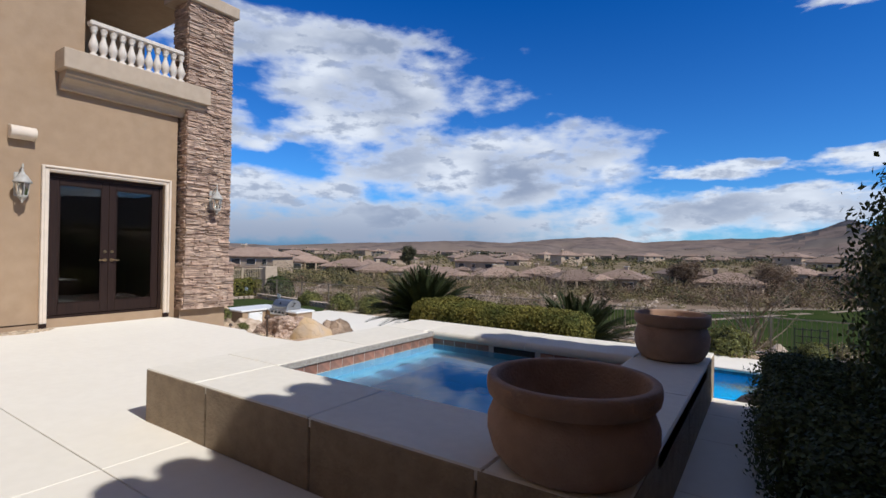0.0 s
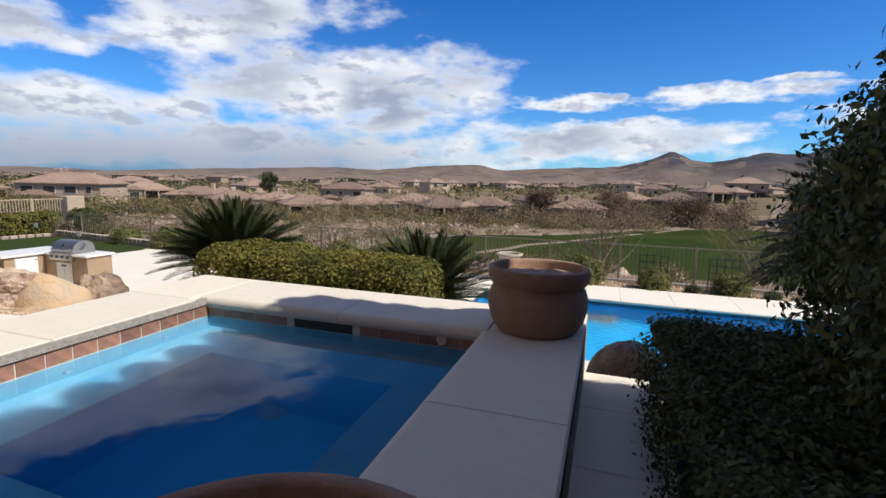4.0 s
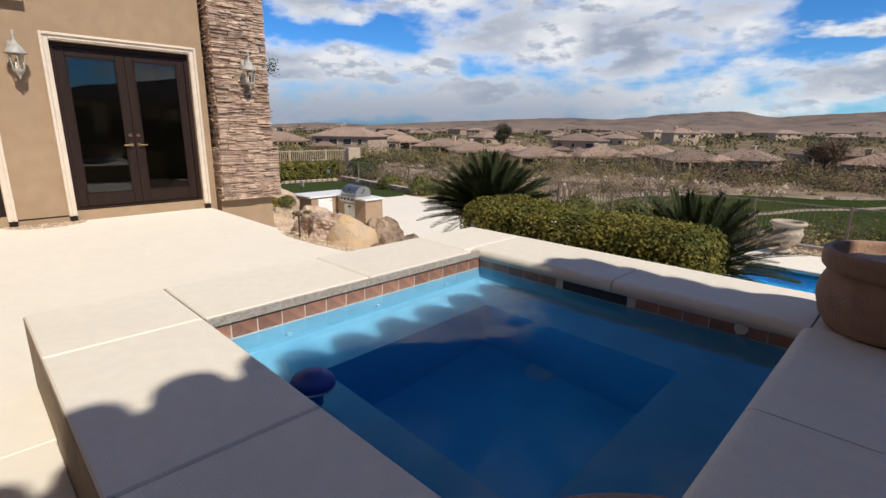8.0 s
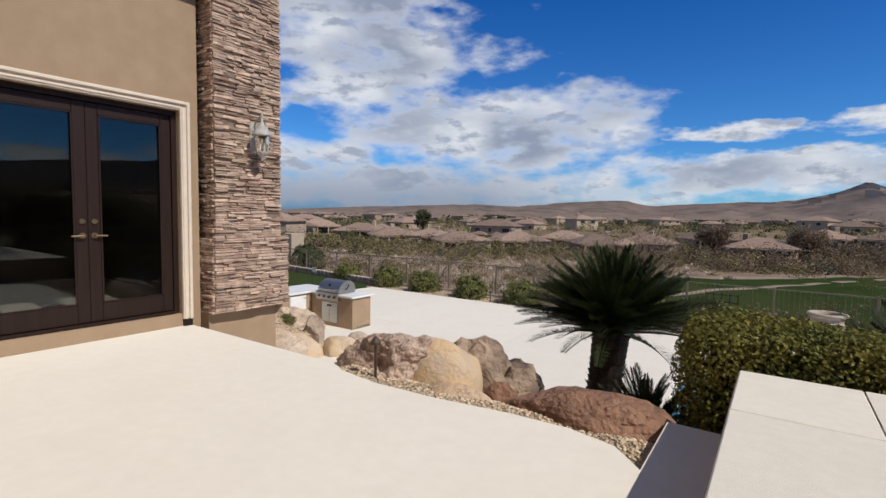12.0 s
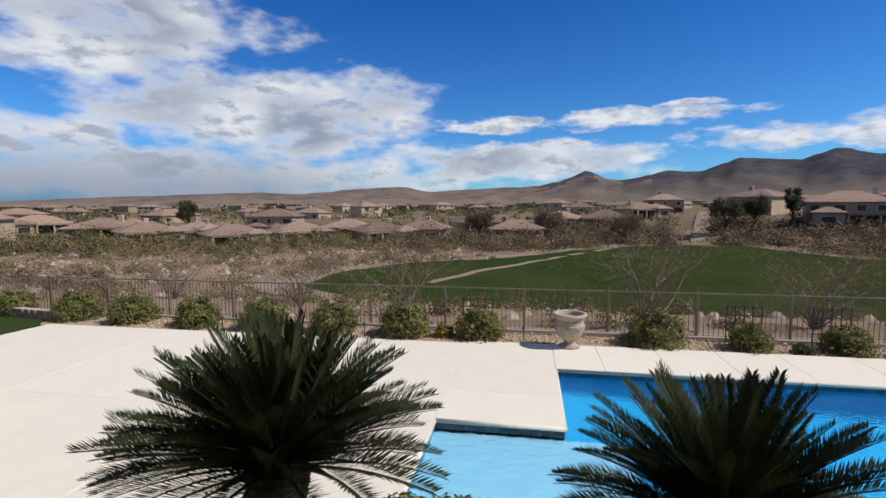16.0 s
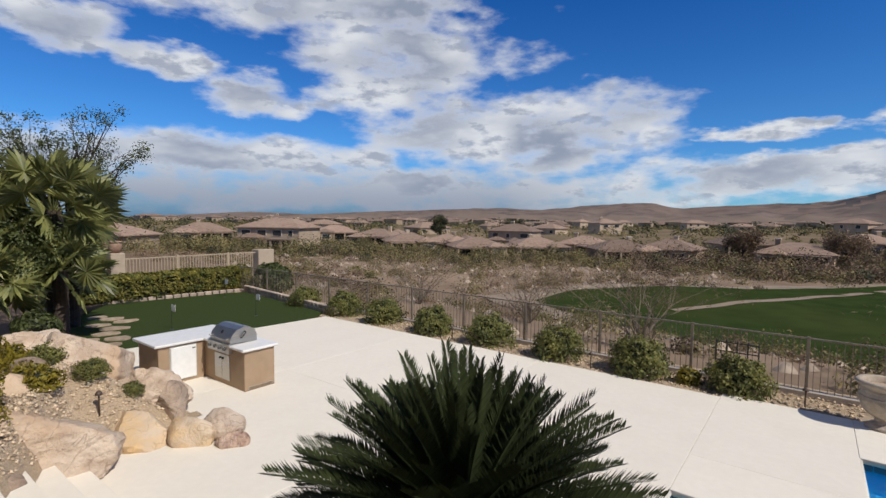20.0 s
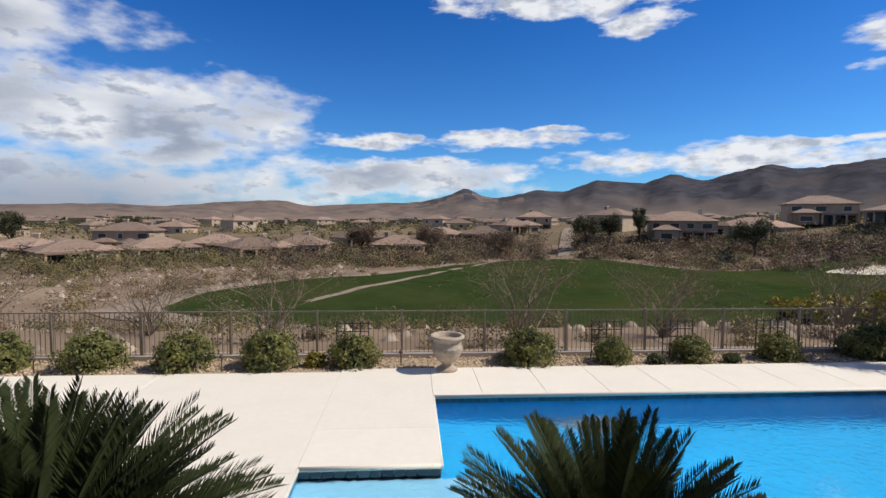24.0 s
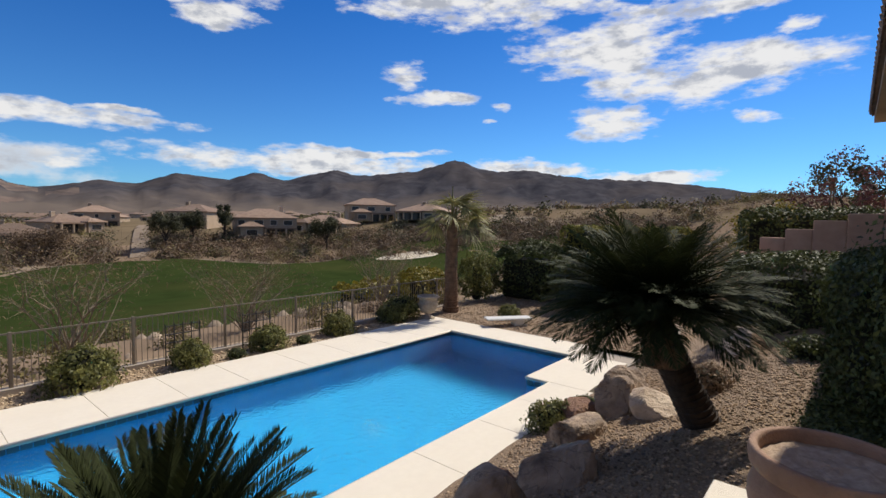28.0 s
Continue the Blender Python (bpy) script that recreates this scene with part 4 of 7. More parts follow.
rw.add([(-11, -4, 2.9), (-6.84, -4, 2.9), (-6.84, 3, 2.9), (-11, 3, 2.9)], [(3, 2, 1, 0)])
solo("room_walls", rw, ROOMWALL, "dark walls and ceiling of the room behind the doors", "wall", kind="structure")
# balcony recess behind the balustrade, open on the far side
bal = B()
bal.box(-10.1, 0.6, 4.0, HX - 0.3, 3.5, 4.2)
solo("balcony_floor", bal, STUCCO, "stucco floor slab of the recessed balcony", "floor", kind="structure")
solo("balcony_ceiling", B().box(-10.1, 0.2, 6.33, HX - 0.3, 3.42, 6.6), STUCCO, "shaded tan balcony ceiling", "ceiling", kind="structure")
solo("balcony_side_wall", B().box(-9.97, 0.6, 4.2, HX - 0.3, 0.88, 6.33), STUCCO, "tan stucco side wall of the balcony", "wall", kind="structure")
solo("balcony_back_wall", B().box(-10.1, 0.6, 4.2, -9.975, 3.42, 6.33), STUCCO, "tan stucco back wall of the balcony", "wall", kind="structure")
solo("wall_north", B().box(-9.6, 3.2, -2.1, HX - 0.31, 3.5, 4.0), STUCCO, "tan stucco end wall of the house", "wall", kind="structure")
solo("pillar_foot", B().box(-7.4, 2.53, -2.1, -6.36, 3.50, -0.285), STUCCO, "stucco footing under the stone pillar", "wall", kind="structure")
solo("roof_house", B().box(-10.2, -9.2, 7.2, -5.7, 4.2, 7.45, 0.03), TRIM, "cream eave of the house roof", "roof", kind="structure")
solo("window_2", B().box(HX - 0.2, -2.6, 5.0, HX - 0.17, -0.55, 6.6), FARDARK, "dark upper window in the house wall", "window", kind="structure")
ws = B().box(HX - 0.02, -2.85, 4.78, HX + 0.16, -0.30, 4.90, 0.02).box(HX - 0.02, -2.75, 4.68, HX + 0.10, -0.40, 4.78, 0.02)
solo("window_sill", ws, TRIM, "cream moulded sill under an upper window", "sill", kind="structure")


def french_door(name, y0, y1):
    d = thing(name, (HX - 0.08, y0, SILL), "closed dark brown french doors with full glass panes", "door", "french doors", "structure")
    w, h = y1 - y0, HEAD - SILL
    jamb = B().box(-0.1, 0.002, 0, 0.02, 0.06, h - 0.002).box(-0.1, w - 0.06, 0, 0.02, w - 0.002, h - 0.002).box(-0.1, 0.06, h - 0.06, 0.02, w - 0.06, h - 0.002).box(-0.1, 0.06, 0, 0.04, w - 0.06, 0.035)
    part("door_frame", jamb, DARKWOOD, d)
    lw = (w - 0.126) / 2
    for i in range(2):
        a = 0.062 + i * (lw + 0.002)
        leaf = B()
        s, t, r = 0.115, 0.12, 0.20
        leaf.box(-0.05, a, 0.04, 0.0, a + s, h - 0.065, 0.006).box(-0.05, a + lw - s, 0.04, 0.0, a + lw, h - 0.065, 0.006)
        leaf.box(-0.05, a + s, 0.04, 0.0, a + lw - s, 0.04 + r, 0.006).box(-0.05, a + s, h - 0.065 - t, 0.0, a + lw - s, h - 0.065, 0.006)
        lo = part("door_leaf", leaf, DARKWOOD, d)
        pn = part("pane", B().box(-0.03, a + s - 0.01, 0.03 + r, -0.022, a + lw - s + 0.01, h - 0.055 - t), GLASS, lo, "tinted reflecting glass pane")
        pn.visible_shadow = False
        bead = B().box(-0.008, a + s, 0.04 + r, 0.004, a + s + 0.016, h - 0.065 - t).box(-0.008, a + lw - s - 0.016, 0.04 + r, 0.004, a + lw - s, h - 0.065 - t)
        bead.box(-0.008, a + s, 0.04 + r, 0.004, a + lw - s, 0.056 + r).box(-0.008, a + s, h - 0.081 - t, 0.004, a + lw - s, h - 0.065 - t)
        part("glazing_bead", bead, DARKWOOD, lo)
        hy = a + lw - 0.055 if i == 0 else a + 0.055
        hb = B().cyl((0, hy, 0.98), (0.012, hy, 0.98), 0.032, n=14).cyl((0.01, hy, 0.98), (0.05, hy, 0.98), 0.010)
        hb.cyl((0.048, hy, 0.98), (0.048, hy + (-0.11 if i == 0 else 0.11), 0.975), 0.010)
        part("door_handle", hb, BRASS, lo, "dull brass lever handle")
        part("lock_cylinder", B().cyl((0, hy, 1.13), (0.018, hy, 1.13), 0.028, n=14), BRASS, lo)
    return d


def door_surround(name, y0, y1):
    """Moulded casing: a flat board, a raised outer bead and a cornice step."""
    t = thing(name, (HX, y0, -0.38), "cream moulded casing round the french doors", "trim", "door casings", "structure")
    w, top = y1 - y0, HEAD + 0.38
    o = 0.105
    for a, b2, nm in ((-o, 0.0, "casing_side"), (w, w + o, "casing_side")):
        c = B().box(0.0, a, 0.045, 0.045, b2, top + o, 0.006)
        e = a if a < 0 else b2 - 0.04
        c.box(0.045, e, 0.045, 0.075, e + 0.04, top + o, 0.008)
        m = a + 0.045 if a < 0 else a + 0.012
        c.box(0.045, m + 0.0, 0.045, 0.058, m + 0.025, top + 0.03, 0.004)
        part(nm, c, TRIM, t)
        part("plinth", B().box(0.0, a + 0.006, -0.04, 0.062, b2 - 0.006, 0.043, 0.004), DARKWOOD, t, "dark brown block under the casing")
    h = B().box(0.0, 0.0, top, 0.045, w, top + o, 0.006).box(0.045, -o + 0.04, top + o - 0.04, 0.075, w + o - 0.04, top + o, 0.008).box(0.045, 0.0, top + 0.02, 0.058, w, top + 0.045, 0.004)
    part("casing_head", h, TRIM, t)


for a, b2 in ((-0.272, 0.322), (-5.9, -2.348)):
    solo("weep_screed", B().box(HX, a, -0.338, HX + 0.008, b2, -0.322), DARKWOOD, "thin dark metal edge at the foot of the stucco", "trim", kind="structure")
for i, (a, b2) in enumerate(DOORS[::-1]):
    french_door("door_%d" % (i + 1), a, b2)
    door_surround("door_casing_%d" % (i + 1), a, b2)


def wall_lantern(at, label):
    """A carriage lantern on a scrolled bracket, with four glass sides and a peaked cap."""
    l = thing("wall_lantern", at, label, "lantern", "wall lanterns")
    bp = B().box(0, -0.055, -0.10, 0.02, 0.055, 0.20, 0.01)
    part("back_plate", bp, PEWTER, l)
    pts = [(0.02, 0, 0.16), (0.07, 0, 0.22), (0.13, 0, 0.245), (0.17, 0, 0.22), (0.17, 0, 0.18)]
    part("arm", B().tube(pts, [0.011] * 5), PEWTER, l)
    cap = B().lathe([(0.0, 0.235), (0.016, 0.225), (0.012, 0.205), (0.024, 0.19), (0.03, 0.17), (0.055, 0.15), (0.085, 0.105), (0.108, 0.075), (0.112, 0.060), (0.085, 0.055)], 0.17, 0, 16)
    part("cap", cap, PEWTER, l, smooth=True)
    part("finial", B().lathe([(0.0, 0.30), (0.012, 0.285), (0.016, 0.265), (0.008, 0.245), (0.012, 0.232)], 0.17, 0, 10), PEWTER, l, smooth=True)
    g = B().lathe([(0.083, 0.055), (0.075, -0.02), (0.058, -0.10)], 0.17, 0, 6)
    gl = part("glass", g, LAMPGLASS, l, "clear bevelled lantern glass")
    gl.visible_shadow = False
    for k in range(6):
        a = 2 * math.pi * k / 6
        part("bar", B().cyl((0.17 + 0.085 * math.cos(a), 0.085 * math.sin(a), 0.055), (0.17 + 0.060 * math.cos(a), 0.060 * math.sin(a), -0.10), 0.006, n=5), PEWTER, l)
    part("base_cup", B().lathe([(0.064, -0.095), (0.066, -0.11), (0.04, -0.13), (0.03, -0.15), (0.012, -0.165), (0.016, -0.18), (0.0, -0.195)], 0.17, 0, 14), PEWTER, l, smooth=True)
    for s in (-1, 1):
        part("candle", B().cyl((0.17, 0.026 * s, -0.09), (0.17, 0.026 * s, -0.01), 0.012).cyl((0.17, 0.026 * s, -0.01), (0.17, 0.026 * s, 0.03), 0.011, 0.003), CASTW, l, "cream candle tube and bulb")
    l.scale = (1.12, 1.12, 1.28)
    return l


wall_lantern((HX, 0.04, 1.86), "weathered pewter carriage lantern on the stucco wall")
wall_lantern((-6.30, 3.13, 1.89), "weathered pewter carriage lantern on the stone pillar")
sp = thing("outdoor_speaker", (HX, 0.06, 2.74), "cream half-round outdoor speaker high on the wall", "speaker")
prof = [(0.03 + 0.155 * math.sin(math.pi * k / 16) ** 0.8, -0.105 * math.cos(math.pi * k / 16)) for k in range(17)]
sb = B()
sb.add([(x, y, z) for y in (-0.15, 0.15) for x, z in prof], [(i, i + 1, i + 18, i + 17) for i in range(16)])
part("case", sb, TRIM, sp, smooth=True)
for s in (-1, 1):
    rim = [(0.03 + (x - 0.03) * k, y, z * k) for y, k in ((0.148 * s, 1.03), (0.160 * s, 1.03), (0.168 * s, 0.9)) for x, z in prof]
    part("end_cap", B().add(rim, [(17 * j + i, 17 * j + i + 1, 17 * j + i + 18, 17 * j + i + 17) for j in (0, 1) for i in range(16)] + [tuple(range(34, 51))]), TRIM, sp)
part("bracket", B().box(-0.0, -0.03, -0.05, 0.03, 0.03, 0.05), PEWTER, sp)

# balcony ledge with stepped cove, rail and turned balusters
led = thing("balcony_ledge", (HX, 0.48, 3.6), "stepped tan stucco balcony ledge", "ledge", kind="structure")
part("slab_band", B().box(0.0, 0.0, 0.27, 0.40, 2.50, 0.60, 0.012), STUCCO_LT, led)
cove = [(0.0, -0.02), (0.09, -0.015), (0.10, 0.03), (0.125, 0.075), (0.17, 0.115), (0.225, 0.14), (0.25, 0.145), (0.255, 0.185), (0.30, 0.20), (0.30, 0.267), (0.0, 0.267)]
n = len(cove)
part("cove", B().add([(x, y, z) for y in (0.06, 2.44) for x, z in cove], [(k, (k + 1) % n, (k + 1) % n + n, k + n) for k in range(n)] + [tuple(range(n - 1, -1, -1)), tuple(range(n, 2 * n))]), STUCCO_LT, led)
rail = thing("balustrade", (-6.40, 0.92, 4.2), "cream cast balustrade with turned balusters", "balustrade")
part("top_rail", B().box(-0.08, -0.02, 0.57, 0.08, 1.60, 0.66, 0.02), CASTW, rail)
part("bottom_rail", B().box(-0.07, -0.02, 0.0, 0.07, 1.60, 0.05, 0.01), CASTW, rail)
bprof = [(0.055, 0.05), (0.055, 0.09), (0.035, 0.10), (0.03, 0.12), (0.05, 0.17), (0.062, 0.23), (0.056, 0.29), (0.036, 0.36), (0.026, 0.42), (0.028, 0.46), (0.044, 0.475), (0.03, 0.49), (0.05, 0.52), (0.05, 0.57)]
bme = B().lathe([(r * 1.2, z) for r, z in bprof], 0, 0, 14).mesh("baluster", CASTW, True)
for i in range(11):
    part("baluster", bme, CASTW, rail).location = (0, 0.06 + 0.151 * i, 0)

# stone pillar: joined stones above, single stones low down
col = thing("wall_pillar", (-6.9, 2.45, -0.28), "stacked ledgestone corner pillar of the house", "pillar", kind="structure")
part("core", B().box(0.03, 0.17, 0.02, 0.57, 1.07, 6.3).box(0.03, 0.13, 0.02, 0.64, 1.13, 0.92), MORTAR, col)
capt = B().box(-0.1, -0.03, 6.2, 0.68, 1.20, 6.45, 0.02)
part("capital", capt, STUCCO_LT, col)
rs = random.Random(3)


def stones(z0, z1, y0, y1, xf, xb, joined):
    """Thin courses on the three outer faces, each stone with its own length and stand-off."""
    big, singles, z = B(), [], z0
    while z < z1:
        h = rs.choice((0.019, 0.024, 0.030, 0.040))
        h = min(h, z1 - z + 0.01)
        for face, a, b in (("f", y0, y1), ("s", xb, xf), ("n", xb, xf)):
            u = a
            while u < b - 0.001:
                L = rs.uniform(0.09, 0.28)
                e = min(b, u + L)
                if b - e < 0.07:
                    e = b
                o = rs.uniform(-0.014, 0.027)
                g = 0.0018
                if face == "f":
                    q = (xf - 0.06, u + g, z + g, xf + o, e - g, z + h - g)
                elif face == "s":
                    q = (u + g, y0 - o, z + g, e - g - (0.02 if e == b else 0), y0 + 0.06, z + h - g)
                else:
                    q = (u + g, y1 - 0.06, z + g, e - g - (0.02 if e == b else 0), y1 + o, z + h - g)
                if joined:
                    big.box(*q, 0.005)
                else:
                    singles.append(q)
                u = e
        z += h
    return big, singles


big, _ = stones(2.25, 6.2, 0.14, 1.10, 0.60, 0.02, True)
part("upper_stones", big.ragged(0.007, 0.006, 1), STONE_B, col, kind="stuff")
mid, _ = stones(0.93, 2.25, 0.14, 1.10, 0.60, 0.02, True)
part("middle_stones", mid.ragged(0.007, 0.006, 2), STONE_B, col, kind="stuff")
_, low_stones = stones(0.0, 0.93, 0.09, 1.17, 0.675, 0.0, False)

# ---- the raised spa ----
SX0, SX1, SY0, SY1 = -0.74, 2.95, -0.68, 3.02      # outside
IX0, IX1, IY0, IY1 = -0.03, 2.30, 0.0, 2.33        # inside
spa = thing("spa", (1.1, 1.2, DECK), "raised square spa with wide cream coping", "spa", kind="structure")
off = Vector((-1.1, -1.2, -DECK))


def spart(name, b, material, label="", parent=None, smooth=False):
    return part(name, b.turn(Matrix.Translation(off)), material, parent or spa, label, smooth)


for x0, y0, x1, y1 in ((SX0 + 0.03, SY0 + 0.03, SX1 - 0.03, IY0 - 0.05), (SX0 + 0.03, IY1 + 0.05, SX1 - 0.03, SY1 - 0.03), (SX0 + 0.03, IY0 - 0.05, IX0 - 0.05, IY1 + 0.05), (IX1 + 0.05, IY0 - 0.05, SX1 - 0.03, IY1 + 0.05)):
    spart("spa_wall", B().box(x0, y0, -1.3, x1, y1, -0.10), SPAWALL, "rough tan plaster outer wall")


def skirt(*q):
    spart("skirt_panel", B().box(*q, 0.008), SPAWALL)


# plaster skirt panels under the coping
for a, b2 in ((SX0, 0.11), (0.11, 1.19), (1.19, 2.3), (2.3, SX1)):
    skirt(a + 0.004, SY0, DECK - 0.05, b2 - 0.004, SY0 + 0.04, -0.006)
for a, b2 in ((SY0 + 0.04, 1.15), (1.15, SY1)):
    skirt(SX0, a + 0.004, DECK - 0.3, SX0 + 0.04, b2 - 0.004, -0.006)
    skirt(SX1 - 0.04, a + 0.004, DECK - 0.3, SX1, b2 - 0.004, -0.006)
skirt(SX0 + 0.04, SY1 - 0.04, DECK - 0.8, SX1 - 0.04, SY1, -0.006)


def coping(poly):
    g = 0.004
    cx, cy = sum(p[0] for p in poly) / len(poly), sum(p[1] for p in poly) / len(poly)
    q = [(x - g * (1 if x > cx else -1), y - g * (1 if y > cy else -1)) for x, y in poly]
    spart("coping_slab", B().prism(q, -0.056, 0.0, 0.008), COPING)


for x0, x1 in ((SX0, -0.03), (-0.03, 1.17), (1.17, 2.33), (2.33, SX1)):
    coping([(x0, SY0), (x1, SY0), (x1, IY0 + 0.02), (x0, IY0 + 0.02)])
for y0, y1 in ((IY0 + 0.02, 1.13), (1.13, 2.20)):
    coping([(SX0, y0), (IX0 + 0.02, y0), (IX0 + 0.02, y1), (SX0, y1)])
coping([(SX0, 2.20), (-0.10, 2.20), (-0.10, SY1), (SX0, SY1)])


def bullnose(u0, u1, inner, outer, along_x):
    """A coping length with a half-round inner edge."""
    d = 1 if outer > inner else -1
    r = 0.05
    prof = [(outer, -0.10), (outer, -0.012), (outer - 0.012 * d, 0.0)]
    prof += [(inner + d * (r - r * math.sin(k * math.pi / 8)), -r + r * math.cos(k * math.pi / 8)) for k in range(9)]
    m = len(prof)
    q = [(u, a, z) if along_x else (a, u, z) for u in (u0 + 0.004, u1 - 0.004) for a, z in prof]
    f = [(k, (k + 1) % m, m + (k + 1) % m, m + k) for k in range(m)] + [tuple(range(m - 1, -1, -1)), tuple(range(m, 2 * m))]
    spart("coping_slab", B().add(q, f), COPING)


for x0, x1 in ((-0.10, 1.20), (1.20, 2.33)):
    bullnose(x0, x1, IY1 - 0.035, SY1, True)
for y0, y1 in ((IY0 + 0.02, 1.18), (1.18, 2.30)):
    bullnose(y0, y1, IX1 - 0.012, SX1, False)
coping([(2.33, 2.30), (SX1, 2.30), (SX1, SY1), (2.33, SY1)])
# the unfinished inner edge over the tiles on the house side
spart("coping_edge", B().box(IX0 - 0.01, IY0 + 0.022, -0.062, IX0 + 0.026, IY1 - 0.036, -0.006, 0.003), RAWEDGE, "grey unfinished coping edge")
shell = B()
bz, fz = -0.47, -1.15                                   # bench, floor
bw = 0.46
shell.add([(IX0, IY0, -0.1), (IX1, IY0, -0.1), (IX1, IY1, -0.1), (IX0, IY1, -0.1), (IX0, IY0, bz), (IX1, IY0, bz), (IX1, IY1, bz), (IX0, IY1, bz),
           (IX0 + bw, IY0 + bw, bz), (IX1 - bw, IY0 + bw, bz), (IX1 - bw, IY1 - bw, bz), (IX0 + bw, IY1 - bw, bz),
           (IX0 + bw, IY0 + bw, fz), (IX1 - bw, IY0 + bw, fz), (IX1 - bw, IY1 - bw, fz), (IX0 + bw, IY1 - bw, fz)],
          [(0, 4, 5, 1), (1, 5, 6, 2), (2, 6, 7, 3), (3, 7, 4, 0), (4, 8, 9, 5), (5, 9, 10, 6), (6, 10, 11, 7), (7, 11, 8, 4), ])
spart("spa_shell", shell, SPAPLASTER, "pale blue plaster spa bowl with bench")
pit = B().add([(IX0 + bw, IY0 + bw, bz), (IX1 - bw, IY0 + bw, bz), (IX1 - bw, IY1 - bw, bz), (IX0 + bw, IY1 - bw, bz), (IX0 + bw, IY0 + bw, fz), (IX1 - bw, IY0 + bw, fz), (IX1 - bw, IY1 - bw, fz), (IX0 + bw, IY1 - bw, fz)],
              [(0, 4, 5, 1), (1, 5, 6, 2), (2, 6, 7, 3), (3, 7, 4, 0), (4, 7, 6, 5)])
spart("spa_floor", pit, SPADEEP, "foot well with the blue of deep water put into its plaster")
for q in ((IX0 - 0.01, IY0, IX0 + 0.004, IY1), (IX1 - 0.004, IY0, IX1 + 0.01, IY1), (IX0, IY1 - 0.004, IX1, IY1 + 0.01), (IX0, IY0 - 0.01, IX1, IY0 + 0.004)):
    spart("tile_grout", B().box(q[0], q[1], -0.19, q[2], q[3], -0.056), GROUT)
tile_x = B().box(0, -0.0735, -0.05, 0.007, 0.0735, 0.05, 0.002).mesh("spa_tile", SPATILE)
tile_y = B().box(-0.0735, 0, -0.05, 0.0735, 0.007, 0.05, 0.002).mesh("spa_tile", SPATILE)
TILES = []
for i in range(15):
    y = IY0 + 0.078 + i * (IY1 - IY0) / 15
    TILES += [(tile_x, (IX0 + 0.003, y, -0.112)), (tile_x, (IX1 - 0.010, y, -0.112))]
    x = IX0 + 0.078 + i * (IX1 - IX0) / 15
    if not 0.80 < x < 1.32:
        TILES.append((tile_y, (x, IY1 - 0.010, -0.112)))
    TILES.append((tile_y, (x, IY0 + 0.003, -0.112)))
spart("skimmer_frame", B().box(0.81, IY1 - 0.012, -0.165, 1.31, IY1 - 0.004, -0.150).box(0.81, IY1 - 0.012, -0.075, 1.31, IY1 - 0.004, -0.063).box(0.81, IY1 - 0.012, -0.150, 0.822, IY1 - 0.004, -0.075).box(1.298, IY1 - 0.012, -0.150, 1.31, IY1 - 0.004, -0.075), BLACK)
# thin black plate in the frame: the slot's inner dark is its colour
spart("skimmer_dark_plate", B().box(0.822, IY1 - 0.009, -0.150, 1.298, IY1 - 0.005, -0.075), BLACK, "black plate for the dark inside of the skimmer slot")
for x in (2.01,):
    spart("return_fitting", B().cyl((x, IY1 - 0.004, -0.11), (x, IY1 - 0.022, -0.11), 0.036, n=16), GROUT, "round white wall fitting")
for x, y in ((0.35, 0.03), (1.2, 0.03), (2.0, 0.03)):
    spart("jet", B().cyl((x, y - 0.03, -0.36), (x, y, -0.36), 0.020, n=12), SHELFPLASTER)
for y in (0.5, 1.2, 1.9):
    spart("jet", B().cyl((IX0, y, -0.36), (IX0 + 0.02, y, -0.36), 0.020, n=12), SHELFPLASTER)
spart("floor_drain", B().cyl((0.97, 1.84, fz), (0.97, 1.84, fz + 0.03), 0.11, 0.09, n=18), SHELFPLASTER, "round white drain cover on the spa floor")
n = 24
wv = [(IX0 + (IX1 - IX0) * i / n, IY0 + (IY1 - IY0) * j / n, -0.157) for j in range(n + 1) for i in range(n + 1)]
wf = [(j * (n + 1) + i, j * (n + 1) + i + 1, (j + 1) * (n + 1) + i + 1, (j + 1) * (n + 1) + i) for j in range(n) for i in range(n)]
sw = spart("spa_water", B().add(wv, wf), SPAWATER, "still blue spa water reflecting the clouds", smooth=True)
sw.visible_shadow = False
fl = thing("chlorine_floater", (0.75, 0.22, -0.165), "blue and white chlorine floater in the spa", "pool floater")
part("float_ring", B().lathe([(0.0, 0.015), (0.08, 0.015), (0.104, 0.0), (0.10, -0.03), (0.07, -0.05), (0.0, -0.05)], n=22), WHITE, fl, smooth=True)
part("cap", B().lathe([(0.106, 0.0), (0.103, 0.026), (0.086, 0.046), (0.055, 0.056), (0.048, 0.066), (0.0, 0.069)], n=22), BLUEFLOAT, fl, "dark blue dome", smooth=True)
part("basket", B().cyl((0, 0, -0.05), (0, 0, -0.20), 0.05, 0.045, 14), BLUEFLOAT, fl)

# ---- swimming pool ----
PZ = LOW
pool = thing("swimming_pool", (0, 0, PZ), "long rectangular swimming pool with bright blue water", "pool", kind="structure")
OUT = [(-1.88, 5.9), (1.6, 5.9), (1.6, 7.14), (8.85, 7.14), (8.85, 7.7), (11.1, 7.7), (11.1, 11.66), (0.05, 11.66), (0.05, 9.1), (-1.88, 9.1)]
sh = B()
m = len(OUT)
deep = []
for (x, y) in OUT:
    deep.append((x, y, -0.30 if x < 1.0 and y < 9.2 else -1.0 - 0.10 * max(0, x)))
sh.add([(x, y, -0.04) for x, y in OUT] + deep, [((i + 1) % m, i, m + i, m + (i + 1) % m) for i in range(m)])
part("pool_wall", sh, POOLPLASTER, pool)
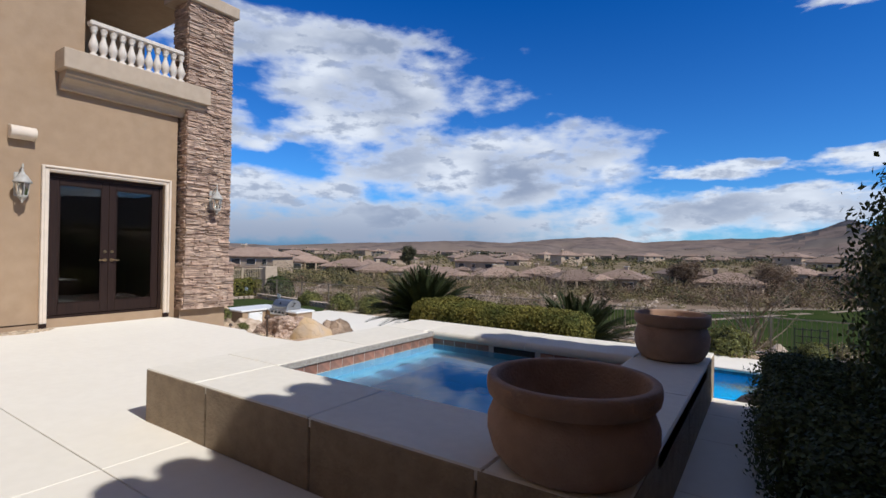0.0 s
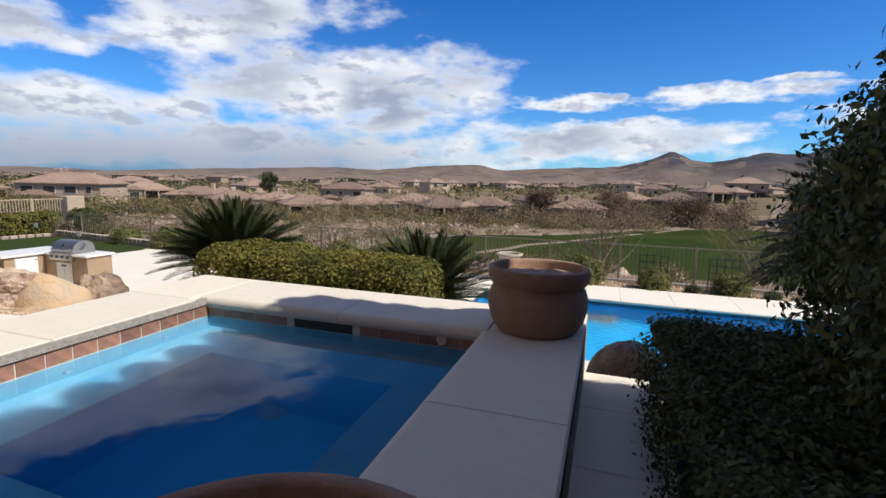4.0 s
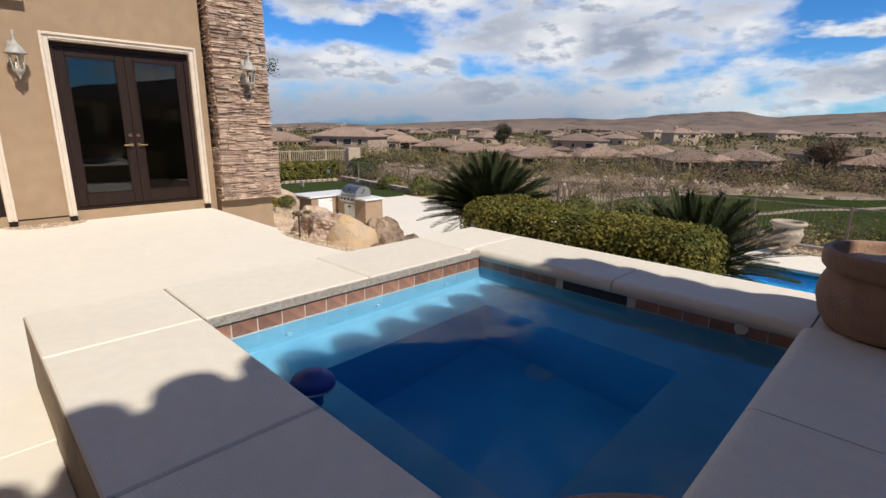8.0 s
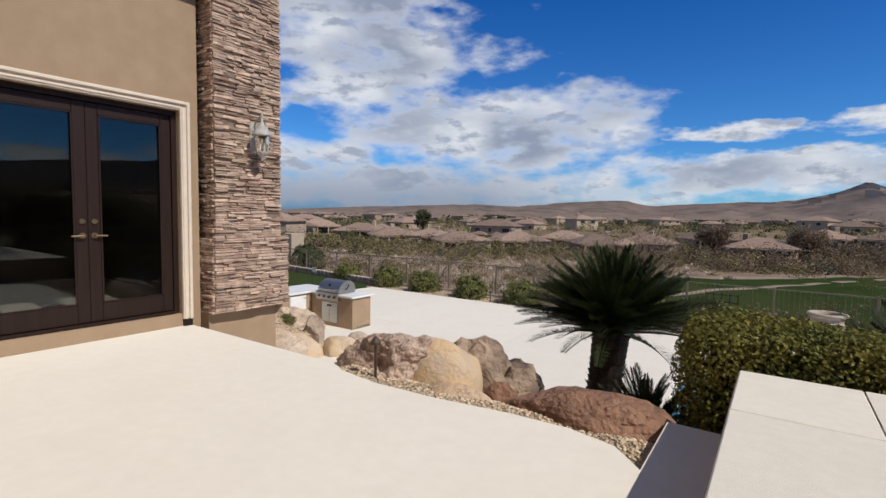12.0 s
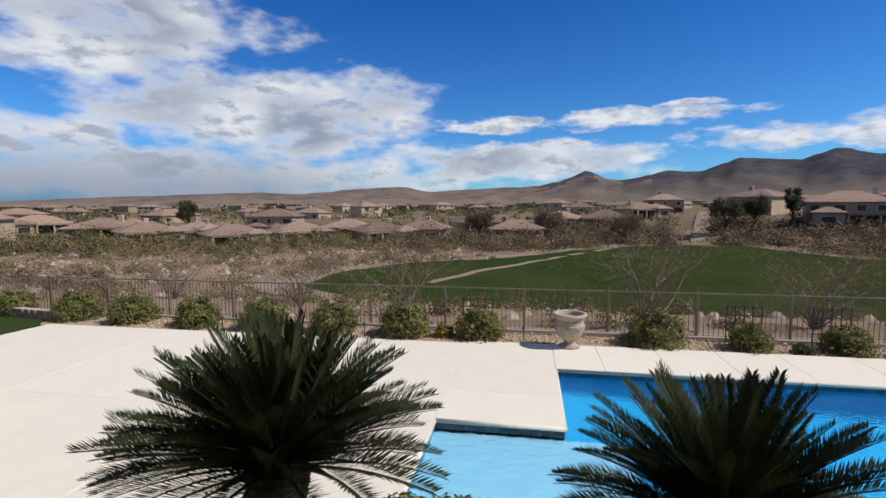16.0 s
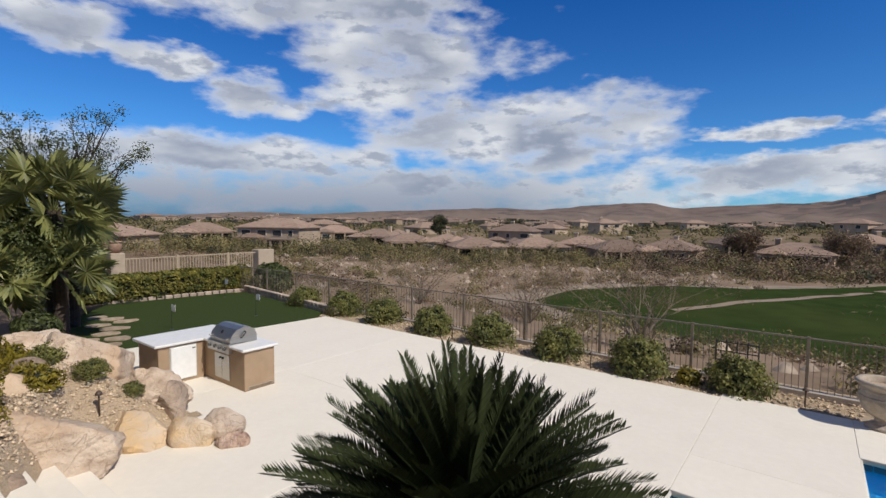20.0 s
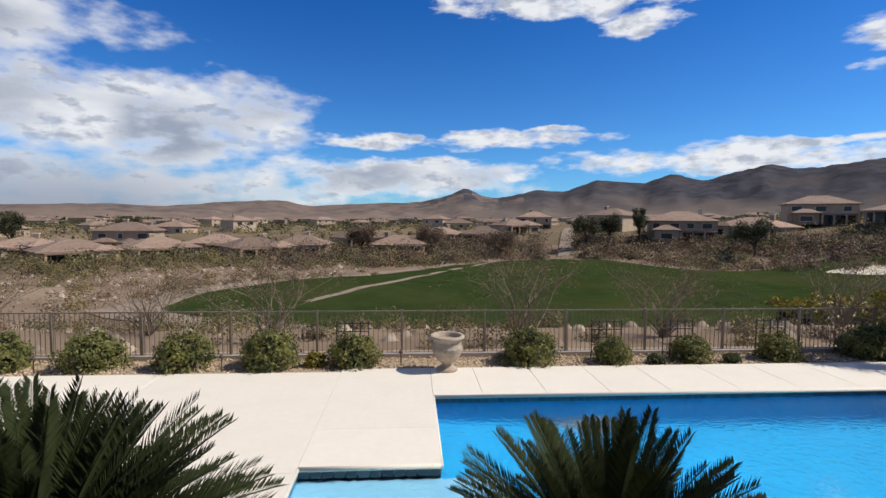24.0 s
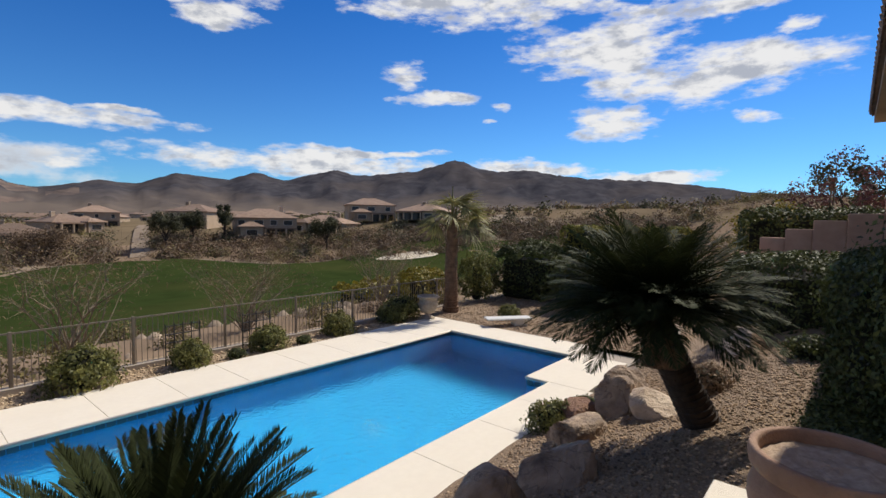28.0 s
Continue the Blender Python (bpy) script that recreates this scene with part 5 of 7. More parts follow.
part("pool_floor", B().add([(0.9, 5.9, -1.1), (11.2, 5.9, -2.15), (11.2, 11.7, -2.15), (0.0, 11.7, -1.0), (0.0, 9.0, -1.0), (0.9, 8.9, -1.1)], [(0, 1, 2, 3, 4, 5)]), POOLPLASTER, pool)
part("baja_shelf", B().box(-1.88, 5.9, -0.6, 0.9, 9.1, -0.30), SHELFPLASTER, pool, "shallow pale shelf of the pool")
part("shelf_step", B().box(0.9, 5.9, -1.0, 1.3, 9.1, -0.60), POOLPLASTER, pool)
lip = B()
for a, b2 in zip(OUT, OUT[1:] + OUT[:1]):
    lip.cyl((a[0], a[1], -0.035), (b2[0], b2[1], -0.035), 0.035, n=10)
part("coping_nosing", lip, COPING, pool, smooth=True)
px = B().box(0, -0.073, -0.07, 0.008, 0.073, 0.07, 0.002).mesh("pool_tile", POOLTILE)
py = B().box(-0.073, 0, -0.07, 0.073, 0.008, 0.07, 0.002).mesh("pool_tile", POOLTILE)
PTILES = []
for (a, b2) in zip(OUT, OUT[1:] + OUT[:1]):
    L = math.hypot(b2[0] - a[0], b2[1] - a[1])
    k = int(L / 0.152)
    for i in range(k):
        t = (i + 0.5) / k
        x, y = a[0] + (b2[0] - a[0]) * t, a[1] + (b2[1] - a[1]) * t
        PTILES.append((py if abs(b2[0] - a[0]) > abs(b2[1] - a[1]) else px, (x - (0.004 if abs(b2[0] - a[0]) < 0.1 else 0), y - (0.004 if abs(b2[1] - a[1]) < 0.1 else 0), -0.13)))
wat = B()
cols = [(-1.88, 0.05, 5.9, 9.1), (0.05, 1.6, 5.9, 11.66), (1.6, 8.85, 7.14, 11.66), (8.85, 11.1, 7.7, 11.66)]
for x0, x1, y0, y1 in cols:
    wat.add([(x0, y0, -0.13), (x1, y0, -0.13), (x1, y1, -0.13), (x0, y1, -0.13)], [(0, 1, 2, 3)])
pw = part("pool_water", wat, POOLWATER, pool, "rippled bright blue pool water")
pw.visible_shadow = False
part("main_drain", B().cyl((6.0, 9.4, -1.62), (6.0, 9.4, -1.60), 0.12, n=16), SHELFPLASTER, pool)
board = thing("diving_board", (12.9, 10.75, LOW), "short white diving board on a low stand", "diving board", rz=-38)
part("plank", B().box(-0.75, -0.22, 0.20, 0.75, 0.22, 0.26, 0.02), WHITE, board)
part("stand", B().box(0.15, -0.18, 0.0, 0.6, 0.18, 0.20, 0.02), CONCRETE, board)

# ---- pots and urns ----
def bowl_pot(at, r, h, label, fill):
    p = thing("bowl_planter", at, label, "planter", "terracotta bowls on the spa")
    prof = [(0.0, 0.012), (0.72 * r, 0.0), (0.80 * r, 0.03 * h), (0.92 * r, 0.18 * h), (0.985 * r, 0.38 * h), (0.985 * r, 0.52 * h), (0.93 * r, 0.66 * h), (0.88 * r, 0.73 * h), (0.875 * r, 0.76 * h)]
    part("body", B().lathe(prof, n=48), TERRA, p, smooth=True)
    lip = [(0.875 * r, 0.74 * h), (0.94 * r, 0.755 * h), (0.985 * r, 0.80 * h), (1.0 * r, 0.87 * h), (1.0 * r, 0.945 * h), (0.99 * r, 0.985 * h), (0.97 * r, 1.0 * h), (0.905 * r, 1.0 * h), (0.885 * r, 0.985 * h), (0.875 * r, 0.94 * h), (0.87 * r, 0.85 * h), (0.855 * r, 0.55 * h), (0.70 * r, 0.25 * h)]
    part("rim", B().lathe(lip, n=48), TERRA, p, "thick rolled rim", smooth=True)
    heap = B().lathe([((0.875 - 0.125 * k) * r, fill * h + (0.012 if k else 0.0)) for k in range(7)] + [(0.0, fill * h + 0.012)], n=32)
    heap.v = [(x, y, z + 0.022 * noise.fractal(Vector((x * 14, y * 14, r * 9)), 1.0, 2.0, 3)) for x, y, z in heap.v]
    part("soil", heap, SOIL, p, "dry potting soil", smooth=True)
    return p


bowl_pot((2.63, 2.48, 0.0), 0.335, 0.43, "weathered brown terracotta bowl on the far spa corner", 0.84)
bowl_pot((2.63, -0.365, 0.0), 0.395, 0.408, "weathered brown terracotta bowl on the near spa corner", 0.45)


def urn(at, s, label):
    u = thing("stone_urn", at, label, "urn", "stone urns by the pool")
    foot = [(0.0, 0.0), (0.23, 0.0), (0.235, 0.035), (0.20, 0.055), (0.12, 0.10), (0.105, 0.145), (0.13, 0.18), (0.16, 0.195)]
    part("pedestal", B().lathe([(r * s, z * s) for r, z in foot], n=32), URNSTONE, u, smooth=True)
    body = [(0.15, 0.19), (0.22, 0.235), (0.285, 0.32), (0.315, 0.42), (0.318, 0.50), (0.305, 0.585), (0.30, 0.60), (0.315, 0.612), (0.30, 0.625), (0.31, 0.66), (0.345, 0.70)]
    part("bowl", B().lathe([(r * s, z * s) for r, z in body], n=36), URNSTONE, u, smooth=True)
    rim = [(0.345, 0.695), (0.375, 0.71), (0.38, 0.745), (0.36, 0.765), (0.31, 0.77), (0.285, 0.75), (0.27, 0.62)]
    part("rim", B().lathe([(r * s, z * s) for r, z in rim], n=36), URNSTONE, u, smooth=True)
    part("soil", B().lathe([(0.285 * s, 0.66 * s), (0.0, 0.67 * s)], n=24), SOIL, u)
    band = [(0.316, 0.425), (0.325, 0.432)] + [(0.322 + 0.012 * (k % 2), 0.445 + 0.012 * k) for k in range(6)] + [(0.325, 0.52), (0.316, 0.527)]
    rel = B().lathe([(r * s, z * s) for r, z in band], n=60)
    rel.v = [(x * (1 + 0.02 * math.sin(14 * math.atan2(y, x) + 60 * z)), y * (1 + 0.02 * math.sin(14 * math.atan2(y, x) + 60 * z)), z) for x, y, z in rel.v]
    part("relief_band", rel, URNSTONE, u, "carved scroll relief", smooth=True)
    return u


urn((0.42, 13.2, LOW), 1.02, "carved sandstone urn on a pedestal at the pool corner")
urn((11.95, 13.35, LOW), 1.0, "carved sandstone urn on a pedestal near the palm")

# ---- outdoor kitchen ----
bbq = thing("barbecue_island", (-9.0, 7.62, LOW), "tan stucco L-shaped barbecue island with white counter", "barbecue island")
part("base_main", B().box(-1.50, 0.0, 0.0, 0.0, 0.64, 0.77, 0.01), STUCCO, bbq)
part("base_wing", B().box(-2.42, -0.90, 0.0, -1.503, 0.64, 0.77, 0.01), STUCCO, bbq)
part("counter_main", B().box(-1.44, -0.06, 0.77, 0.06, 0.70, 0.825, 0.012), COUNTER, bbq, "white tiled counter")
part("counter_wing", B().box(-2.50, -0.98, 0.77, -1.443, 0.70, 0.825, 0.012), COUNTER, bbq, "white tiled counter")
part("fridge_surround", B().box(-1.503, -0.70, 0.05, -1.493, -0.17, 0.74), PEWTER, bbq)
fr = part("fridge", B().box(-1.495, -0.68, 0.07, -1.465, -0.19, 0.72, 0.008), WHITE, bbq, "white fridge door")
part("fridge_badge", B().box(-1.465, -0.27, 0.65, -1.461, -0.21, 0.67), BLACK, fr)
vent = part("vent_grille", B().box(0.0, 0.08, 0.02, 0.008, 0.60, 0.08), PEWTER, bbq)
for i in range(3):
    part("vent_slat", B().box(0.008, 0.09, 0.027 + 0.017 * i, 0.013, 0.59, 0.037 + 0.017 * i), BRASS, vent)
grill = thing("gas_grill", (-9.0, 7.62, LOW), "stainless steel built-in gas grill with closed hood", "grill")
hood = B()
pr = [(-0.03, 0.85), (-0.03, 0.93), (0.02, 1.03), (0.11, 1.11), (0.25, 1.15), (0.38, 1.13), (0.49, 1.06), (0.53, 0.95), (0.53, 0.83)]
n = len(pr)
hood.add([(x, y, z) for x in (-1.20, -0.44) for y, z in pr], [(i, n + i, n + i + 1, i + 1) for i in range(n - 1)] + [tuple(range(n)), tuple(range(2 * n - 1, n - 1, -1))])
part("hood", hood, STEEL, grill)
part("hood_handle", B().cyl((-1.14, -0.085, 0.94), (-0.50, -0.085, 0.94), 0.013).cyl((-1.12, -0.085, 0.94), (-1.12, -0.01, 0.95), 0.009).cyl((-0.52, -0.085, 0.94), (-0.52, -0.01, 0.95), 0.009), STEEL, grill)
part("thermometer", B().cyl((-0.82, 0.025, 1.03), (-0.82, 0.01, 1.04), 0.035, n=14), BLACK, grill)
pan = part("control_panel", B().box(-1.22, -0.085, 0.66, -0.42, 0.004, 0.85, 0.008), STEEL, grill)
for i in range(4):
    part("knob", B().cyl((-1.10 + 0.185 * i, -0.085, 0.755), (-1.10 + 0.185 * i, -0.12, 0.755), 0.036, 0.030, 14), BLACK, pan)
part("side_handle", B().tube([(-0.44, 0.18, 0.94), (-0.40, 0.19, 0.95), (-0.39, 0.23, 1.00), (-0.40, 0.27, 1.04), (-0.44, 0.28, 1.05)], [0.014] * 5), BLACK, grill)
dr = part("access_door", B().box(-1.08, -0.014, 0.10, -0.52, -0.002, 0.60, 0.004), STEEL, grill, "stainless double access doors")
part("door_gap", B().box(-0.803, -0.016, 0.11, -0.797, -0.013, 0.59), BLACK, dr)
for x in (-0.85, -0.75):
    part("pull", B().cyl((x, -0.014, 0.52), (x, -0.04, 0.52), 0.022, n=10), BLACK, dr)

# ---- putting green ----
green = thing("putting_green", (-17, 10.5, LOW), "dark green artificial putting green with block edging", "putting green", kind="structure")
GP = [(-14.05, 6.95), (-13.62, 12.9), (-14.3, 13.7), (-20.3, 14.2), (-21.0, 13.0), (-21.2, 9.3), (-19.2, 7.6), (-17, 6.6)]
part("turf", B().prism([(x + 17, y - 10.5) for x, y in GP], -0.2, 0.0), TURF, green)
blk = B().box(-0.13, -0.09, 0, 0.13, 0.09, 0.14, 0.015).mesh("edging_block", BLOCK)
for z in (0.0, 0.145):
    for i in range(27):
        t = i / 26
        o = part("edging_block", blk, BLOCK, green)
        o.location = (-13.5 - 6.9 * t + 17, 13.55 + 0.85 * t - 10.5, z - 0.02)
        o.rotation_euler = (0, 0, -0.12 + 0.1 * math.sin(i * 7 + z * 9))
for i in range(20):
    t = i / 19
    o = part("edging_block", blk, BLOCK, green)
    o.location = (-20.6 - 0.8 * t + 17, 14.0 - 5.6 * t - 10.5, 0.0)
    o.rotation_euler = (0, 0, 1.45)
STEPS = ((-18.73, 8.24, 0.24, 0.36, -0.3), (-18.15, 8.45, 0.25, 0.40, -0.5), (-17.5, 8.62, 0.24, 0.38, -0.2), (-17.42, 7.85, 0.24, 0.34, -0.5), (-16.63, 8.02, 0.26, 0.42, -0.4), (-16.05, 7.62, 0.25, 0.40, -0.2), (-15.25, 7.62, 0.26, 0.42, -0.5), (-14.65, 7.22, 0.25, 0.38, -0.3), (-15.6, 7.05, 0.22, 0.30, -0.6))
for i, (x, y, w, d, a) in enumerate(STEPS):
    w, d = w * 0.78, d * 0.86
    poly = [(w * math.cos(t) * (1 + 0.18 * math.sin(3 * t + i)), d * math.sin(t) * (1 + 0.15 * math.cos(2 * t + i))) for t in np.arange(0, 6.28, 0.55)]
    ob = solo("stepping_stone", B().prism(poly, 0.0, 0.05, 0.012), FLAG, "flat tan stepping stone on the turf", "stepping stone", "stepping stones", at=(x, y, LOW - 0.004))
    ob.rotation_euler = (0, 0, a)
for x, y in ((-15.35, 9.05), (-15.3, 11.7), (-19.7, 13.0)):
    fg = thing("golf_flag", (x, y, LOW), "small white golf flag on a thin black pin", "flag", "putting green flags")
    part("pin", B().cyl((0, 0, 0), (0, 0, 0.75), 0.008, n=6), BLACK, fg)
    # black disc lying on the turf, painted for the shade in the hole
    part("hole_disc", B().cyl((0, 0, 0.001), (0, 0, 0.006), 0.055, n=14), BLACK, fg)
    part("cloth", B().box(0.0, -0.004, 0.55, 0.24, 0.004, 0.74), WHITE, fg)


# ---- fences ----
def fence_run(name, x0, x1, y, zb, h, label, material, post_gap, pick_gap, xs_posts, thick=0.02):
    f = thing(name, (0, y, zb), label, "fence", kind="structure")
    part("top_rail", B().box(x0, -0.02, h - 0.03, x1, 0.02, h), material, f)
    part("bottom_rail", B().box(x0, -0.015, 0.10, x1, 0.015, 0.13), material, f)
    pm = B().box(-0.028, -0.028, 0, 0.028, 0.028, h + 0.02, 0.004).mesh("post", material)
    for x in xs_posts:
        part("post", pm, material, f).location = (x, 0, 0)
    km = B().box(-thick / 2, -thick / 2, 0.06, thick / 2, thick / 2, h - 0.02).mesh("picket", material)
    n = int((x1 - x0) / pick_gap)
    near, rest = [], B()
    for i in range(n):
        x = x0 + (i + 0.5) * pick_gap
        if -9 < x < 12:
            near.append(x)
        else:
            rest.box(x - thick / 2, -thick / 2, 0.06, x + thick / 2, thick / 2, h - 0.02)
    for x in near:
        part("picket", km, material, f).location = (x, 0, 0)
    if rest.v:
        part("far_pickets", rest, material, f, kind="stuff")
    return f


fence_run("fence_back", -21.5, 14.5, FENCE_Y, LOW - 0.10, 1.19, "bronze painted iron picket fence behind the pool", IRON, 2.04, 0.112, [-21.0 + 2.04 * i for i in range(18)], 0.012)
solo("fence_curb", B().box(-21.6, FENCE_Y - 0.09, LOW - 0.35, 14.6, FENCE_Y + 0.09, LOW + 0.05, 0.01), JOINT, "low grey concrete curb under the iron fence", "curb", kind="structure")
sf = thing("fence_side", (-22.2, 8.0, LOW + 0.15), "tan painted metal picket fence behind the hedge", "fence", kind="structure")
part("top_rail", B().box(-0.02, -2.5, 1.40, 0.02, 7.9, 1.45).box(-0.02, -2.5, 0.2, 0.02, 7.9, 0.25), TANIRON, sf)
for i in range(5):
    part("post", B().box(-0.04, -2.5 + 2.25 * i - 0.04, -0.3, 0.04, -2.5 + 2.25 * i + 0.04, 1.5), TANIRON, sf)
km = B().box(-0.014, -0.014, 0, 0.014, 0.014, 1.44).mesh("picket", TANIRON)
for i in range(87):
    part("picket", km, TANIRON, sf).location = (0, -2.4 + 0.118 * i, 0)
for y in (9.0, 9.95):
    solo("wall_pier", B().box(-22.5, y - 0.25, LOW - 0.1, -21.95, y + 0.25, -0.02, 0.015), STUCCO_LT, "low tan pier of the side fence", "pier", kind="structure")
    tp = thing("terracotta_pot", (-22.22, y, -0.02), "terracotta pot standing on a fence pier", "pot", "pots on the piers")
    part("body", B().lathe([(0.0, 0.0), (0.15, 0.0), (0.22, 0.18), (0.235, 0.32), (0.21, 0.40), (0.19, 0.41)], n=20), TERRA, tp, smooth=True)
    part("rim", B().lathe([(0.19, 0.40), (0.25, 0.41), (0.25, 0.46), (0.20, 0.46), (0.18, 0.38)], n=20), TERRA, tp, smooth=True)
solo("wall_fence_end", B().box(-22.6, 15.95, LOW - 0.4, -22.0, 16.8, -0.16, 0.02), STUCCO_LT, "tan masonry end pier of the side fence", "pier", kind="structure")
solo("wall_side", B().box(-32.0, 2.0, LOW - 0.2, -31.7, 12.0, LOW + 1.5), STUCCO_LT, "low tan garden wall behind the palms", "wall", kind="structure")

# ---- boulders ----
def boulder(at, size, rz, material, label, seed, cuts=4, rough=0.16):
    ob = new("boulder", rock_mesh("boulder", size, material, seed, cuts, rough))
    ob.matrix_world = pose(*at, 0, 0, rz)
    return tagged(ob, label, "boulder", "garden boulders")


BOULDERS = (
    ((-3.80, 3.02, -0.82), (0.68, 0.46, 0.64), 10, ROCK_QUARTZ, "rough pink quartz boulder by the deck", 11, 3, 0.40),
    ((-3.30, 3.20, -0.94), (0.48, 0.40, 0.70), -14, ROCK_GOLD, "smooth golden tan boulder by the deck", 12, 1, 0.07),
    ((-3.26, 3.74, -1.20), (0.50, 0.34, 0.86), 12, ROCK_GREY, "dark craggy boulder leaning behind the tan one", 19, 3, 0.36),
    ((-2.86, 3.92, -1.18), (0.36, 0.28, 0.70), 0, ROCK_GREY, "small dark brown boulder on the bank", 18, 3, 0.20),
    ((-1.72, 3.02, -0.68), (0.68, 0.40, 0.33), -6, ROCK_RED, "long flat red-brown boulder at the deck edge", 36, 3, 0.17),
    ((-2.86, 2.72, -0.60), (0.40, 0.16, 0.12), 5, ROCK_TAN, "flat pale stone in the gravel", 16, 3, 0.10),
    ((-2.56, 3.18, -0.76), (0.19, 0.14, 0.22), 5, ROCK_RED, "small reddish rock in the gravel", 15, 3, 0.14),
    ((-3.9, 4.75, -1.87), (0.7, 0.42, 0.42), 5, ROCK_GREY, "low grey boulder at the foot of the bank", 17, 4, 0.14),
    ((-8.36, 4.06, -1.84), (1.16, 1.28, 0.94), 150, ROCK_TAN, "very large pale tan boulder beside the flared steps", 53, 3, 0.13),
    ((-8.42, 5.62, -1.98), (0.60, 0.50, 0.54), 25, ROCK_GOLD, "tan boulder with an orange stain", 23, 6, 0.14),
    ((-7.76, 6.06, -1.92), (0.38, 0.30, 0.46), 10, ROCK_GOLD, "golden boulder at the patio edge", 24, 6, 0.14),
    ((-7.62, 6.48, -1.82), (0.38, 0.30, 0.34), -10, ROCK_TAN, "rounded pale boulder at the patio edge", 25, 2, 0.08),
    ((-7.22, 6.40, -1.90), (0.26, 0.22, 0.20), 20, ROCK_QUARTZ, "flat low rock at the patio edge", 26, 5, 0.12),
    ((-9.75, 5.20, -1.22), (0.50, 0.34, 0.32), 20, ROCK_TAN, "flat tan slab on the gravel", 27, 5, 0.10),
    ((-10.7, 5.45, -1.60), (1.25, 0.90, 1.02), 20, ROCK_TAN, "tall angular grey-tan boulder in the rock garden", 28, 8, 0.13),
    ((-12.0, 5.15, -1.35), (0.6, 0.4, 0.7), 60, ROCK_TAN, "pale tan boulder in the rock garden", 29, 5, 0.16),
    ((-10.1, 4.70, -1.04), (0.36, 0.26, 0.28), 0, ROCK_GREY, "smooth dark grey rock", 30, 1, 0.04),
    ((-9.1, 4.26, -1.12), (0.40, 0.40, 0.44), 30, ROCK_TAN, "angular tan rock on the gravel", 22, 7, 0.10),
    ((-9.45, 6.05, -1.88), (0.80, 0.46, 0.72), 30, ROCK_TAN, "weathered angular boulder above the patio", 31, 3, 0.24),
    ((-8.85, 6.22, -1.90), (0.40, 0.32, 0.60), -30, ROCK_GREY, "dark weathered boulder above the patio", 32, 5, 0.2),
    ((-7.10, 3.56, -1.46), (0.44, 0.50, 0.46), 20, ROCK_GREY, "low craggy brown rock at the foot of the pillar", 33, 5, 0.26),
    ((4.2, 5.35, -1.72), (0.52, 0.36, 0.42), 20, ROCK_RED, "brown boulder above the pool edge", 41, 4, 0.14),
    ((4.62, 4.75, -1.58), (0.72, 0.5, 0.70), 25, ROCK_GREY, "large dark boulder above the pool", 42, 3, 0.10),
    ((6.0, 5.25, -1.62), (0.52, 0.40, 0.50), -10, ROCK_GREY, "low grey boulder on the slope", 43, 4, 0.16),
    ((6.75, 5.55, -1.76), (0.46, 0.38, 0.54), 10, ROCK_RED, "tan boulder beside a clipped shrub", 44, 6, 0.15),
    ((7.15, 5.15, -1.66), (0.54, 0.44, 0.72), 40, ROCK_GREY, "tall tan boulder on the slope", 45, 6, 0.18),
    ((7.95, 5.3, -1.68), (0.60, 0.46, 0.68), 0, ROCK_GREY, "jagged tan boulder on the slope", 46, 7, 0.2),
    ((8.8, 5.5, -1.72), (0.6, 0.42, 0.60), 20, ROCK_GREY, "tan boulder near the pool corner", 47, 6, 0.18),
    ((6.9, 4.45, -1.25), (0.48, 0.40, 0.40), 60, ROCK_TAN, "low tan rock by the palm trunk", 48, 4, 0.12),
    ((10.6, 3.95, -1.05), (0.75, 0.4, 0.55), 10, ROCK_TAN, "pale tan boulder on the gravel", 49, 3, 0.10),
    ((13.2, 4.6, -1.4), (0.9, 0.5, 0.6), -10, ROCK_TAN, "pale boulder in the far gravel bed", 50, 4, 0.12),
    ((14.6, 6.4, -1.9), (0.7, 0.5, 0.6), 20, ROCK_TAN, "pale boulder in the far gravel bed", 51, 4, 0.12),
    ((3.4, 4.85, -1.58), (0.50, 0.38, 0.78), 0, ROCK_GREY, "dark rounded boulder below the spa walk", 52, 2, 0.08),
)
for row in BOULDERS:
    boulder(*row)

# ---- plants ----
def hedge(name, lo, hi, n, size, leaf, label, category="hedge", rnd=0.25, amp=0.06, tips=0.0, kind="", inset=0.12):
    """A clipped hedge: dense leaves over a rounded box, round a dark core painted as inner shade."""
    lo, hi = np.array(lo, float), np.array(hi, float)
    c, h = (lo + hi) / 2, (hi - lo) / 2
    t = thing(name, (c[0], c[1], lo[2]), label, category, kind=kind)
    rnd = min(rnd, 0.92 * h.min())
    e = h - rnd
    area = np.array([e[1] * e[2], e[0] * e[2], e[0] * e[1]]) + 1e-3
    ax = rng.choice(3, n, p=area / area.sum())
    sg = rng.choice([-1.0, 1.0], n)
    sg = np.where(ax == 2, np.where(rng.random(n) < 0.92, 1.0, -1.0), sg)
    p = rng.uniform(-1, 1, (n, 3)) * h
    p[np.arange(n), ax] = sg * h[ax]
    q = np.clip(p, -np.maximum(e, 0.01), np.maximum(e, 0.01))
    d = p - q
    d /= np.linalg.norm(d, axis=1, keepdims=True) + 1e-9
    k = bumpy((p + c), amp, 1.6) + rng.uniform(-0.11, 0.02, n) + tips * rng.random(n) ** 6
    p = q + d * (rnd + k)[:, None]
    p[:, 2] += h[2]
    v, f = leaves(p, d, size)
    part("foliage", raw_mesh("foliage", v, f, leaf), leaf, t)
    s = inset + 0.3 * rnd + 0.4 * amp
    part("shade_core", B().box(-h[0] + s, -h[1] + s, 0.0, h[0] - s, h[1] - s, 2 * h[2] - s, 0.10), CORE, t)
    return t


